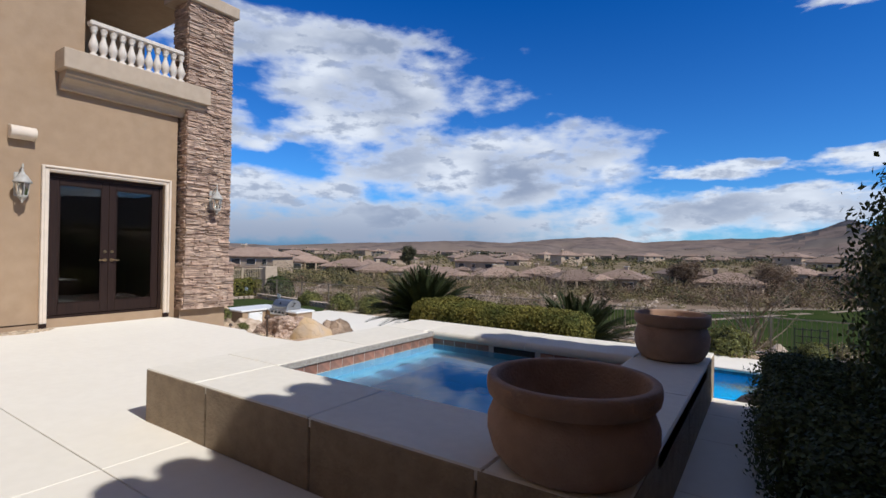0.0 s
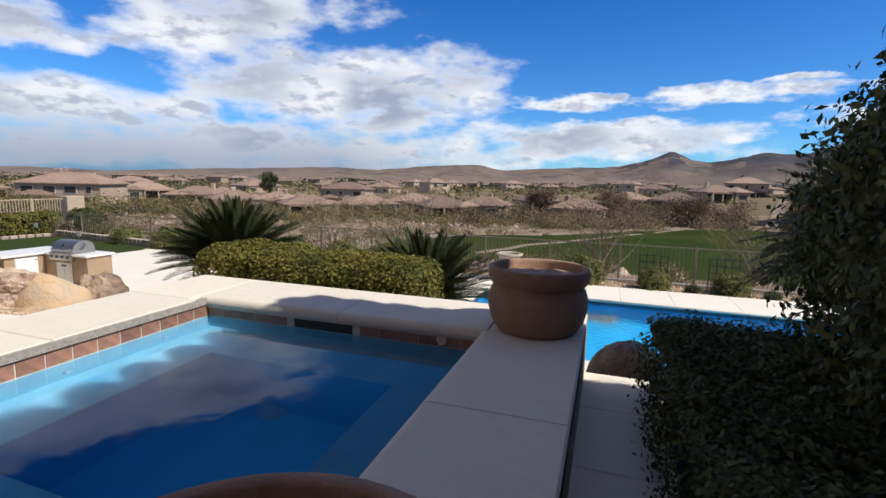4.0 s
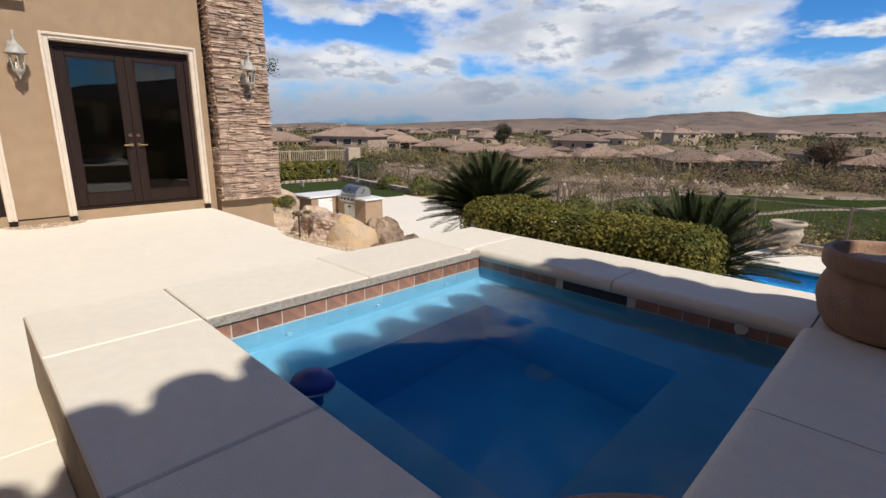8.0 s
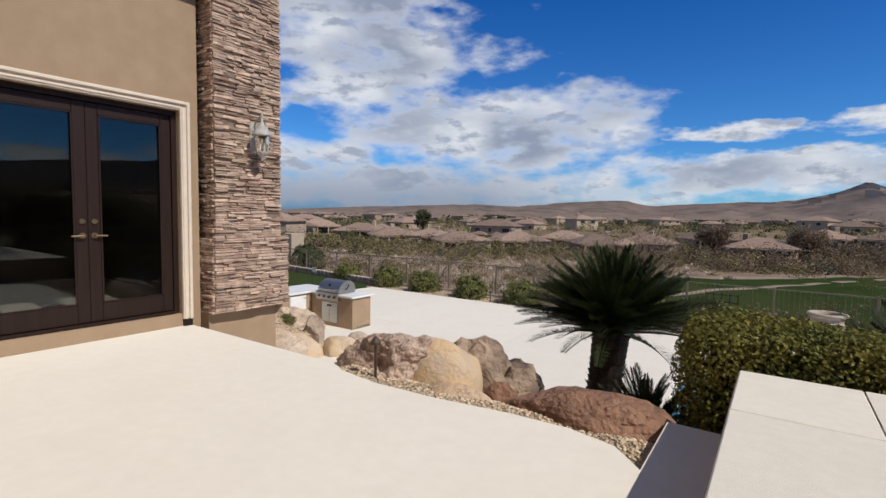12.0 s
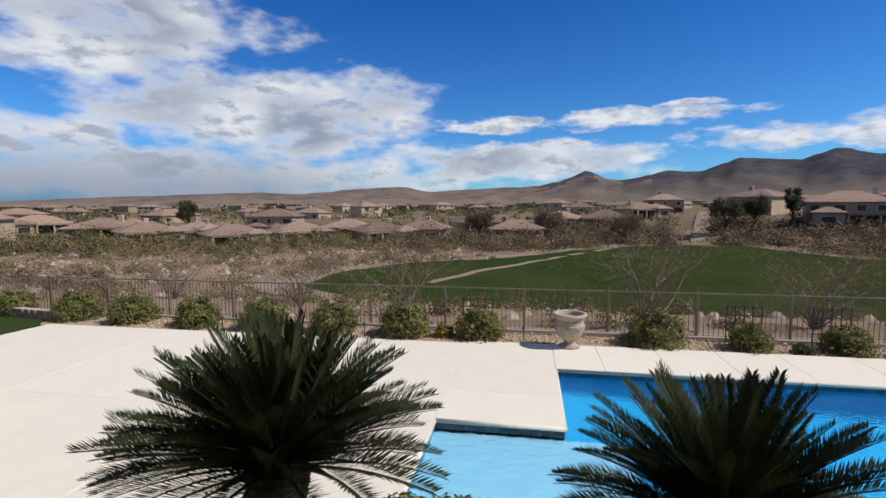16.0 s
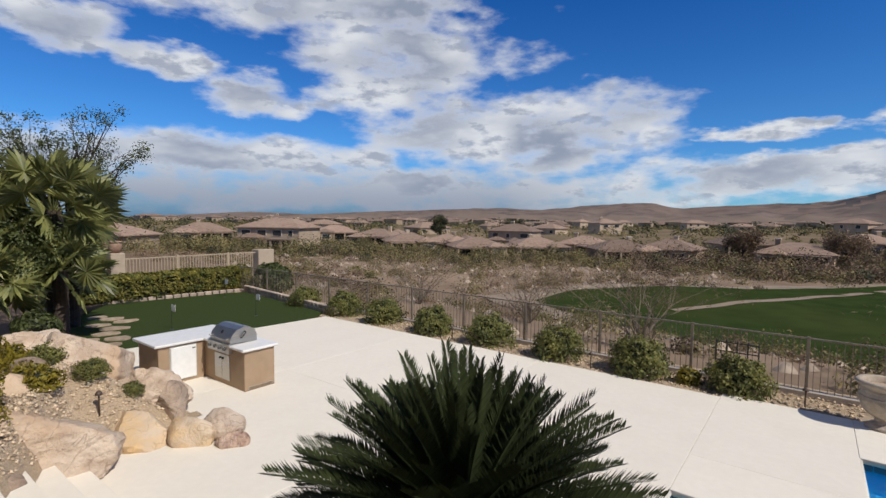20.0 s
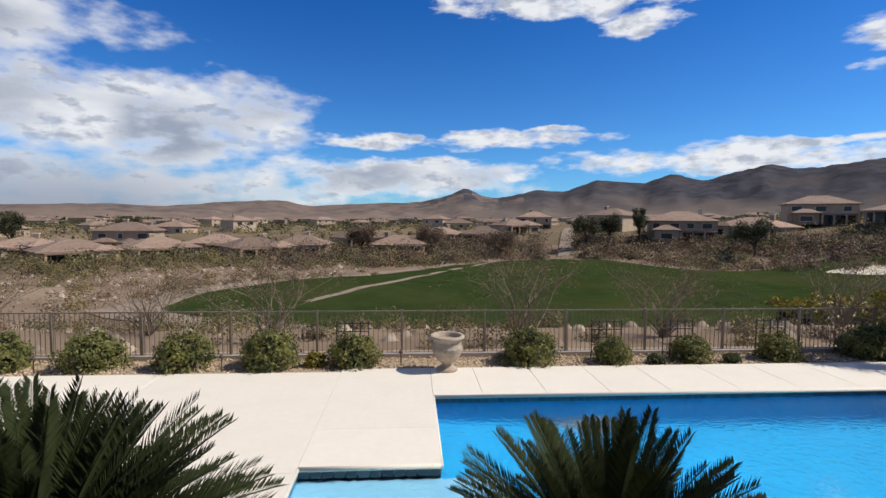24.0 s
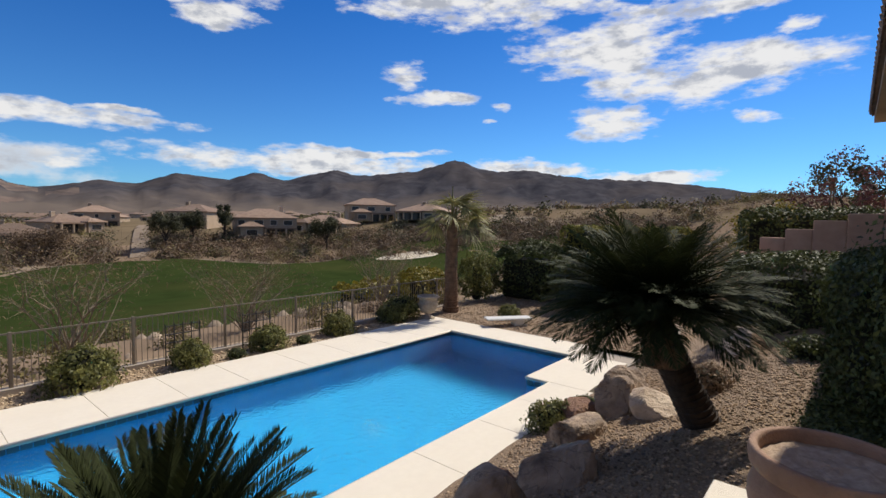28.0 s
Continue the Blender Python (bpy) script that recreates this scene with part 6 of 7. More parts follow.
hedge("boxwood_hedge", (-1.20, 3.20, -0.9), (1.50, 4.05, 0.22), 56000, 0.024, LEAF_HEDGE, "clipped boxwood hedge with yellow-green tips behind the spa wall", amp=0.06)
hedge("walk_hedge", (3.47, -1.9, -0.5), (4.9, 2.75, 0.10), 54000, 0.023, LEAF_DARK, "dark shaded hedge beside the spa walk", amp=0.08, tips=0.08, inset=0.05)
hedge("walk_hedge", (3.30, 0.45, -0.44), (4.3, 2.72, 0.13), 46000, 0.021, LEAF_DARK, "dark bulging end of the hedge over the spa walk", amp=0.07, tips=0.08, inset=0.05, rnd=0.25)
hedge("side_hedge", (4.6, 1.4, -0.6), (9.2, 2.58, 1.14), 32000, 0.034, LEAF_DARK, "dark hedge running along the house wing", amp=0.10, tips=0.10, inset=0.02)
hedge("tall_shrub", (3.98, 0.7, -0.5), (5.3, 2.25, 1.50), 36000, 0.032, LEAF_DARK, "tall dark evergreen shrub rising out of the hedge", "shrub", rnd=0.40, amp=0.16, tips=0.22, inset=0.02)
hedge("hedge_green_side", (-21.9, 7.4, LOW + 0.05), (-20.9, 15.1, LOW + 1.05), 14000, 0.075, LEAF_HEDGE, "clipped hedge along the side fence", amp=0.10)
hedge("hedge_corner", (-20.8, 14.75, LOW - 0.2), (-19.4, 16.2, LOW + 1.1), 5000, 0.075, LEAF_DARK, "dark rounded hedge at the fence corner", rnd=0.5, amp=0.15)
hedge("hedge_pool_end", (17.2, 11.6, LOW), (20.2, 14.8, LOW + 2.25), 16000, 0.075, LEAF_DARK, "dark rounded shrub at the end of the pool garden", "shrub", rnd=1.0, amp=0.4)
hedge("hedge_pool_end", (16.4, 8.6, LOW), (18.6, 11.4, LOW + 1.9), 12000, 0.075, LEAF_DARK, "dark rounded shrub on the far gravel", "shrub", rnd=0.9, amp=0.4)
hedge("yellow_shrub_end", (15.6, 13.8, LOW), (17.0, 15.2, LOW + 1.95), 7000, 0.06, LEAF_BUSH, "yellow-green leafy shrub beyond the pool end", "shrub", rnd=0.7, amp=0.5)
hedge("hedge_terrace", (11.8, 1.9, -1.0), (15.0, 4.7, 0.72), 16000, 0.06, LEAF_DARK, "dark shrub mass below the terrace wall", "shrub", rnd=0.5, amp=0.25)
hedge("upper_terrace_hedge", (18.6, 1.6, -1.2), (20.6, 5.5, 1.95), 9000, 0.09, LEAF_DARK, "dark hedge above the terrace wall", rnd=0.4, amp=0.25)
hedge("hedge_far_right", (19.4, 7.1, -1.9), (20.8, 12.4, 1.30), 8000, 0.10, LEAF_HEDGE, "clipped yellow-green hedge along the side boundary", rnd=0.3, amp=0.1)


def bush_mesh(r, n, size, leaf, off):
    p, d = ball_pts(n, r, 0.32, 2.2, 0.3, 0.72, off)
    v, f = leaves(p, d, size)
    return raw_mesh("foliage", v, f, leaf)


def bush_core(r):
    # filler shape in near-black, the shade inside a bush
    return B().lathe([(0.30 * r[0], 0.0), (0.62 * r[0], 0.35 * r[2]), (0.66 * r[0], 0.75 * r[2]), (0.40 * r[0], 1.05 * r[2]), (0.0, 1.12 * r[2])], n=10).mesh("shade_core", CORE, True)


BM = [(bush_mesh((0.60, 0.54, 0.50), 3700, 0.046, LEAF_BUSH, i * 9.0), bush_core((0.5, 0.5, 0.52))) for i in range(4)]
BY = (bush_mesh((0.26, 0.26, 0.26), 800, 0.045, LEAF_YEL, 40.0), bush_core((0.26, 0.26, 0.26)))
BD = (bush_mesh((0.32, 0.32, 0.28), 1400, 0.034, LEAF_DRY, 60.0), bush_core((0.32, 0.32, 0.28)))
BS = (bush_mesh((0.32, 0.32, 0.28), 1200, 0.036, LEAF_DARK, 50.0), bush_core((0.32, 0.32, 0.28)))


def bush(at, kind_, s, rz, label, group="bushes along the fence", tall=1.0):
    t = thing("garden_bush", at, label, "bush", group, rz=rz)
    for me, mt, nm in ((kind_[0], LEAF_BUSH, "foliage"), (kind_[1], CORE, "shade_core")):
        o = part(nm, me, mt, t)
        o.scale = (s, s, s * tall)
    return t


for i, (x, y, s) in enumerate(((-15.8, 14.0, 0.95), (-13.45, 13.95, 1.0), (-11.5, 13.9, 1.0), (-9.4, 13.8, 1.0), (-7.45, 13.85, 1.02), (-5.45, 13.75, 1.0), (-3.55, 13.75, 1.05), (-1.65, 13.75, 0.92),
                               (2.42, 13.85, 1.05), (4.4, 13.75, 0.75), (6.35, 13.85, 0.78), (8.6, 13.85, 0.8), (10.85, 14.0, 0.85))):
    bush((x, y, LOW - 0.06), BM[i % 4], s * 1.08, 50 * i, "rounded olive-green bush in the gravel strip", tall=1.12)
bush((-2.55, 13.75, LOW - 0.06), BY, 1.0, 0, "small bright yellow-green bush in the gravel strip")
for x, y in ((5.4, 13.6), (7.25, 13.6)):
    bush((x, y, LOW - 0.06), BS, 0.72, x * 40, "low dark green cushion shrub in the gravel strip")
bush((13.8, 11.3, LOW), BM[1], 0.72, 10, "clipped round green shrub on the gravel", "round shrubs")
bush((6.66, 5.92, LOW), BM[3], 0.78, 70, "clipped round green shrub beside the boulders", "round shrubs")
bush((7.75, 4.0, bed_z(7.75, 4.0)), BD, 1.1, 120, "dull purple-brown shrub on the slope", "round shrubs")
bush((7.95, 5.95, LOW), BS, 0.7, 200, "small leafy shrub at the pool corner", "round shrubs")
bush((9.3, 2.9, -0.65), BS, 1.2, 260, "small bright green shrub against the hedge", "round shrubs")
bush((11.4, 14.05, LOW), BM[2], 1.15, 30, "dark green bush behind the urn")
for i, (x, y, s) in enumerate(((-8.95, 4.62, 0.9), (-9.35, 4.55, 0.9), (-9.3, 5.3, 0.44), (-9.05, 5.75, 0.3), (-10.6, 4.6, 1.0), (-10.3, 5.0, 0.5))):
    yel = i in (0, 1, 4)
    bush((x, y, bed_z(x, y) - 0.02), BY if yel else BM[i % 4], s, 70 * i, "low yellow-green shrub among the rock garden boulders" if yel else "low dull green shrub among the rock garden boulders", "rock garden shrubs")
hedge("shrub_pillar", (-8.5, 3.56, -1.0), (-7.8, 3.95, 0.25), 4500, 0.038, LEAF_YEL, "upright yellow-green shrub beside the stone pillar", "shrub", rnd=0.3, amp=0.3)


def trellis(at, w, h):
    t = thing("wire_trellis", at, "small black wire trellis in front of the fence", "trellis", "trellises")
    for i in range(5):
        x = -w / 2 + w * i / 4
        part("upright", B().cyl((x, 0, 0), (x, 0, h), 0.014, n=5), BLACK, t)
    for i in range(4):
        z = h * (0.35 + 0.2 * i)
        part("crossbar", B().cyl((-w / 2, 0, z), (w / 2, 0, z), 0.013, n=5), BLACK, t)


for x in (-1.75, 4.4, 6.2, 8.6):
    trellis((x, 14.15, LOW - 0.06), 0.75, 0.95)


def path_light(at):
    t = thing("path_light", at, "small bronze garden path light in the gravel", "garden light", "path lights")
    part("stake", B().cyl((0, 0, 0), (0, 0, 0.32), 0.013, n=8), BRONZE, t)
    part("hood", B().lathe([(0.0, 0.40), (0.022, 0.385), (0.048, 0.35), (0.05, 0.325), (0.0, 0.33)], n=12), BRONZE, t)


for x, y, z in ((-3.55, 2.52, -0.52), (-8.8, 5.22, bed_z(-8.8, 5.22)), (-8.4, 13.4, LOW - 0.05), (-4.5, 13.4, LOW - 0.05), (-0.6, 13.6, LOW - 0.05)):
    path_light((x, y, z))


# sago palms: single fronds with two ranks of stiff leaflets
def frond_mesh(name, L, arch, leaf, width, pairs, droop=0.0, lw=0.010, vee=0.5, fwd=0.55, blunt=0.88, loose=0.16):
    def spine(t):
        a = arch * t
        return np.array([L * (t - 0.12 * arch * t * t), 0.0, L * (0.10 * math.sin(math.pi * t * 0.5) - 0.36 * arch * t * t)])
    V, F = [], []

    def quad(a, b, c, d):
        k = len(V)
        V.extend([a, b, c, d])
        F.append((k, k + 1, k + 2, k + 3))
    for i in range(10):
        a, b = spine(i / 10), spine((i + 1) / 10)
        w0, w1 = 0.012 * (1 - i / 11), 0.012 * (1 - (i + 1) / 11)
        quad(a + (0, w0, 0), b + (0, w1, 0), b - (0, w1, 0), a - (0, w0, 0))
        quad(a + (0, 0, w0), b + (0, 0, w1), b - (0, 0, w1), a - (0, 0, w0))
    for i in range(pairs):
        t = 0.12 + 0.88 * (i + 0.5) / pairs
        p, p2 = spine(t), spine(min(1.0, t + 0.02))
        tan = (p2 - p) / (np.linalg.norm(p2 - p) + 1e-9)
        nrm = np.array([-tan[2], 0, tan[0]])
        ll = width * (math.sin(math.pi * min(1.0, t * blunt + 0.12)) ** 0.6)
        for s in (-1, 1):
            lk = ll * rng.uniform(0.8, 1.12)
            d = tan * (fwd + 0.5 * t + rng.uniform(-loose, loose)) + np.array([0, s, 0]) * 0.85 + nrm * (vee + rng.uniform(-loose, loose))
            d = d / np.linalg.norm(d)
            tip = p + d * lk + np.array([0, 0, -droop * lk])
            mid = p + d * lk * 0.45
            w = np.cross(d, nrm)
            w = w / (np.linalg.norm(w) + 1e-9) * lw
            quad(p + w * 0.7, mid + w, tip, mid - w)
    return raw_mesh(name, V, F, leaf)


SAGO = [frond_mesh("frond", 1.0, a, LEAF_SAGO, 0.150, 80, lw=0.0054, vee=0.52, fwd=0.72, blunt=0.81, loose=0.10) for a in (0.08, 0.20, 0.34, 0.50)]


SOFT = [frond_mesh("frond", 1.0, a, LEAF_SAGO, 0.20, 70, lw=0.0046, vee=0.25, fwd=0.55, droop=0.22) for a in (0.25, 0.50, 0.78, 1.05)]


def sago(base, top, r_trunk, L, n, label, seed, low=-6, fronds=SAGO, high=74):
    t = thing("sago_palm", base, label, "palm", "sago palms")
    bx, by, bz = base
    b = B()
    ts = Vector((top[0] - bx, top[1] - by, top[2] - bz))
    steps = max(6, int(ts.length / 0.07))
    for i in range(steps):
        k0 = ts * (i / steps)
        rr = r_trunk * (1.05 - 0.12 * math.sin(math.pi * i / steps))
        b.cyl(tuple(k0 - Vector((0, 0, 0.02))), tuple(k0 + ts / steps * 1.05), rr * 0.93, rr * 1.06, 16)
    part("trunk", b, BARK, t, "dark shaggy scaly trunk")
    sc = B()
    rr = random.Random(seed)
    for i in range(int(steps * 9)):
        h = rr.random()
        a = rr.uniform(0, 6.283)
        c = ts * h
        o = Vector((math.cos(a), math.sin(a), 0)) * r_trunk * 0.97
        u = Vector((-math.sin(a), math.cos(a), 0)) * 0.03
        q = c + o
        tip = q + Vector((math.cos(a) * 0.55, math.sin(a) * 0.55, 0.9)) * 0.05
        sc.add([tuple(q - u), tuple(q + u), tuple(tip)], [(0, 1, 2)])
    part("leaf_bases", sc, BARK, t, kind="stuff")
    for i in range(n):
        g = (i + 0.5) / n
        a = i * 2.39996 + rr.uniform(-0.15, 0.15)
        lift = high - (high - low) * g ** 0.72 + rr.uniform(-5, 5)
        me = fronds[min(3, int(g * 4.2))]
        o = part("frond", me, LEAF_SAGO, t)
        s = L * rr.uniform(0.88, 1.08) * (0.84 + 0.16 * g)
        o.matrix_local = Matrix.Translation(ts) @ Matrix.Rotation(a, 4, "Z") @ Matrix.Rotation(-radians(lift), 4, "Y") @ Matrix.Rotation(rr.uniform(-0.25, 0.25), 4, "X") @ Matrix.Scale(s, 4)
    return t


sago((-2.12, 4.6, -1.5), (-2.11, 4.95, -0.35), 0.20, 1.20, 170, "large dark sago palm on a shaggy trunk beside the stair bank", 5, 6)
sago((0.74, 5.3, -1.6), (0.76, 5.3, -0.70), 0.17, 1.24, 110, "sago palm with stiff dark fronds by the pool shelf", 6, 4)
sago((6.10, 3.70, -0.92), (5.68, 4.24, 0.42), 0.20, 1.58, 210, "tall leaning sago palm in shade on the gravel slope", 7, 2, SOFT, 62)
part("brown_offset", rock_mesh("brown_offset", (0.24, 0.24, 0.32), BARK_LT, 77, 2, 0.5), BARK_LT, bpy.data.objects["sago_palm.002"], "brown fuzzy offset on the trunk").location = (-0.44, 0.40, 0.78)
sago((-1.35, 3.62, -1.2), (-1.42, 3.60, -0.86), 0.12, 0.66, 60, "small sago pup beside the hedge", 8)


# fan palms
def fan_mesh(name, r, leaf):
    V, F = [], []
    n = 30
    for i in range(n):
        a = -2.65 + 5.3 * i / (n - 1)
        a2 = 5.3 / (n - 1) * 0.5
        ll = r * (0.86 + 0.14 * math.cos(a)) * rng.uniform(0.92, 1.05)
        fold = 0.05 * r * (1 if i % 2 else -1)
        split = 0.58
        k = len(V)
        dz = -0.06 * ll
        V.extend([(0, 0, 0), (ll * split * math.cos(a - a2), ll * split * math.sin(a - a2), -fold), (ll * math.cos(a), ll * math.sin(a), dz * rng.uniform(0.6, 1.3)), (ll * split * math.cos(a + a2), ll * split * math.sin(a + a2), fold)])
        F.append((k, k + 1, k + 2, k + 3))
    return raw_mesh(name, V, F, leaf)


FANS = [fan_mesh("fan_leaf", 0.62, LEAF_FAN) for _ in range(3)]


def fan_palm(base, h, r, n, L, label, seed, bark=BARK, size=1.0):
    t = thing("fan_palm", base, label, "palm", "fan palms")
    rr = random.Random(seed)
    b = B()
    st = 10
    for i in range(st):
        b.cyl((0, 0, h * i / st), (0, 0, h * (i + 1) / st + 0.01), r * 1.08, r * 0.95, 12)
    part("trunk", b, bark, t)
    for i in range(n):
        g = (i + 0.5) / n
        a = i * 2.39996
        lift = radians(84 - 118 * g + rr.uniform(-8, 8))
        pl = L * rr.uniform(0.8, 1.1)
        d = Vector((math.cos(a) * math.cos(lift), math.sin(a) * math.cos(lift), math.sin(lift)))
        end = Vector((0, 0, h)) + d * pl
        st_ = part("leaf_stalk", B().cyl((0, 0, h - 0.05), tuple(end), 0.014, 0.008, 5), LEAF_FAN, t)
        o = part("fan_leaf", FANS[i % 3], LEAF_FAN, st_)
        o.matrix_local = Matrix.Translation(end) @ Matrix.Rotation(a, 4, "Z") @ Matrix.Rotation(-lift * 0.9 + 0.12, 4, "Y") @ Matrix.Rotation(rr.choice((-1, 1)) * rr.uniform(0.5, 1.3), 4, "X") @ Matrix.Scale(size * rr.uniform(0.85, 1.2), 4)
    return t


fan_palm((-16.1, 6.55, LOW), 3.4, 0.19, 34, 1.05, "tall bushy green fan palm behind the rock garden", 31, BARK, 1.12)
fan_palm((-15.5, 6.5, LOW), 1.9, 0.16, 22, 0.75, "lower green fan palm behind the rock garden", 32, BARK, 0.95)
fan_palm((-14.9, 5.0, LOW), 1.7, 0.15, 26, 0.7, "small fan palm beside the boulders", 33, BARK, 0.9)
fan_palm((-17.9, 7.4, LOW), 1.5, 0.15, 24, 0.7, "small fan palm behind the turf", 35, BARK, 0.8)
fan_palm((-24.5, 9.5, LOW), 1.4, 0.15, 24, 0.9, "small fan palm beyond the fence", 34)
hedge("round_shrub_palms", (-14.6, 5.3, LOW), (-13.4, 6.1, LOW + 1.15), 2600, 0.07, LEAF_DARK, "dark round shrub under the fan palm", "shrub", rnd=0.45, amp=0.2)

# wind-blown palm at the pool end: long stalks, leaves torn to hanging strips and blown one way
def tattered_mesh(name, r, leaf):
    V, F = [], []
    n = 22
    for i in range(n):
        a = -1.5 + 3.0 * i / (n - 1)
        ll = r * (0.75 + 0.25 * math.cos(a)) * rng.uniform(0.85, 1.1)
        drop = rng.uniform(0.25, 0.75)
        side = np.array([-math.sin(a), math.cos(a), 0.0])
        row = []
        for t, w in ((0.0, 0.012), (0.4, 0.034), (0.75, 0.022), (1.0, 0.003)):
            c = np.array([ll * t * math.cos(a), ll * t * math.sin(a), -drop * ll * t * t])
            row.append((c + side * w * r, c - side * w * r))
        for (p0, q0), (p1, q1) in zip(row, row[1:]):
            k = len(V)
            V.extend([p0, p1, q1, q0])
            F.append((k, k + 1, k + 2, k + 3))
    return raw_mesh(name, V, F, leaf)


TATTERED = [tattered_mesh("fan_leaf", 0.82, LEAF_FEATHER) for _ in range(3)]
fp = thing("wind_blown_palm", (13.35, 13.5, LOW), "tall wind-blown palm with a tan trunk by the pool", "palm")
b = B()
for i in range(34):
    z0 = 3.35 * i / 34
    r0 = 0.25 - 0.06 * i / 34 + (0.05 if i < 2 else 0.0)
    b.cyl((0.02 * math.sin(i * 0.3), 0, z0), (0.02 * math.sin(i * 0.3), 0, z0 + 0.115), r0 * 0.90, r0 * 1.06, 14)
part("trunk", b, BARK_LT, fp, "tan ringed palm trunk")
rr = random.Random(9)
shag = B()
for i in range(320):
    z0, a = 3.3 * rr.random(), rr.uniform(0, 6.283)
    r0 = 0.25 - 0.06 * z0 / 3.35
    c, d = math.cos(a), math.sin(a)
    shag.add([(c * r0 - d * 0.035, d * r0 + c * 0.035, z0), (c * r0 + d * 0.035, d * r0 - c * 0.035, z0), (c * (r0 + 0.05), d * (r0 + 0.05), z0 + 0.10)], [(0, 1, 2)])
part("shaggy_bark", shag, BARK_LT, fp, kind="stuff")
for i in range(21):
    g = (i + 0.5) / 21
    a = i * 2.39996 + 0.3 * math.sin(i)
    lift = radians(86 - 100 * g + rr.uniform(-8, 8))
    pl = 0.82 * rr.uniform(0.8, 1.15)
    d = Vector((math.cos(a) * math.cos(lift) + 0.22, math.sin(a) * math.cos(lift) - 0.12, math.sin(lift)))
    top = Vector((0, 0, 3.35))
    mid, end = top + d * pl * 0.6, top + d * pl - Vector((0, 0, 0.16 * pl))
    st_ = part("leaf_stalk", B().tube([tuple(top - Vector((0, 0, 0.08))), tuple(mid), tuple(end)], [0.022, 0.015, 0.010], 5), LEAF_FEATHER, fp)
    o = part("fan_leaf", TATTERED[i % 3], LEAF_FEATHER, st_)
    o.matrix_local = Matrix.Translation(end) @ Matrix.Rotation(math.atan2(d.y, d.x), 4, "Z") @ Matrix.Rotation(-lift * 0.75 + 0.22, 4, "Y") @ Matrix.Rotation(rr.uniform(-0.7, 0.7), 4, "X") @ Matrix.Scale(rr.uniform(0.85, 1.15), 4)
part("spear", B().cyl((0, 0, 3.3), (0.03, 0.02, 4.55), 0.05, 0.015, 7), LEAF_FEATHER, fp, "upright unopened frond")


# trees with limbs and leaf clumps
def tree(at, h, spread, n_limbs, n_leaf, size, leaf, bark, label, seed, trunk=0.12, name="tree", group="", tight=0.24):
    t = thing(name, at, label, "tree", group)
    rr = random.Random(seed)
    b, ends = B(), []
    b.tube([(0, 0, 0), (0.04 * h, 0, h * 0.2), (0.02 * h, 0.03 * h, h * 0.42)], [trunk, trunk * 0.8, trunk * 0.65])
    for i in range(n_limbs):
        a = i * 2.4 + rr.uniform(-0.3, 0.3)
        z0 = h * rr.uniform(0.2, 0.42)
        k = rr.uniform(0.5, 1.0)
        p1 = Vector((math.cos(a) * spread * 0.45 * k, math.sin(a) * spread * 0.45 * k, z0 + h * 0.22))
        p2 = Vector((math.cos(a + 0.3) * spread * 0.95 * k, math.sin(a + 0.3) * spread * 0.95 * k, z0 + h * rr.uniform(0.3, 0.56)))
        b.tube([(0.02 * h, 0.02 * h, z0), tuple(p1), tuple(p2)], [trunk * 0.5, trunk * 0.28, trunk * 0.08], 5)
        ends += [p1 * 0.4 + p2 * 0.6, p2]
        for _ in range(3):
            q = p2 + Vector((rr.uniform(-1, 1), rr.uniform(-1, 1), rr.uniform(-0.2, 1))) * spread * 0.3
            b.cyl(tuple(p1 * 0.5 + p2 * 0.5), tuple(q), trunk * 0.12, trunk * 0.03, 4)
            ends.append(q)
    part("trunk", b, bark, t)
    if n_leaf:
        ends = np.array([tuple(e) for e in ends])
        pick = ends[rng.integers(0, len(ends), n_leaf)]
        d = unit(n_leaf)
        p = pick + d * (rng.random(n_leaf) ** 0.6 * spread * tight)[:, None]
        v, f = leaves(p, d, size)
        part("crown", raw_mesh("crown", v, f, leaf), leaf, t)
    return t


tree((-18.2, 7.3, LOW), 6.6, 1.75, 26, 11000, 0.046, LEAF_DARK, BARK, "dark open-crowned tree behind the fan palms", 61, 0.14, tight=0.17)
tree((-17.6, 4.7, LOW), 5.6, 1.7, 24, 15000, 0.051, LEAF_DARK, BARK, "dense dark tree behind the fan palms", 66, 0.14, tight=0.3)
tree((-16.4, 5.0, LOW), 3.6, 1.8, 14, 12000, 0.05, LEAF_DARK, BARK, "small dark tree behind the rock garden", 62, 0.1, tight=0.3)
tree((21.2, 2.9, -1.0), 5.0, 1.5, 16, 1500, 0.08, LEAF_PINK, TWIG, "plum-leaved tree above the terrace wall", 63, 0.1)
tree((26, 2.0, -1.0), 5.5, 2.0, 10, 2500, 0.12, LEAF_TREE, BARK, "dark tree above the terrace wall", 64, 0.14)
tree((24.0, 4.8, -1.2), 3.4, 1.8, 9, 2200, 0.10, LEAF_YEL, BARK, "light green tree above the terrace wall", 65, 0.1)
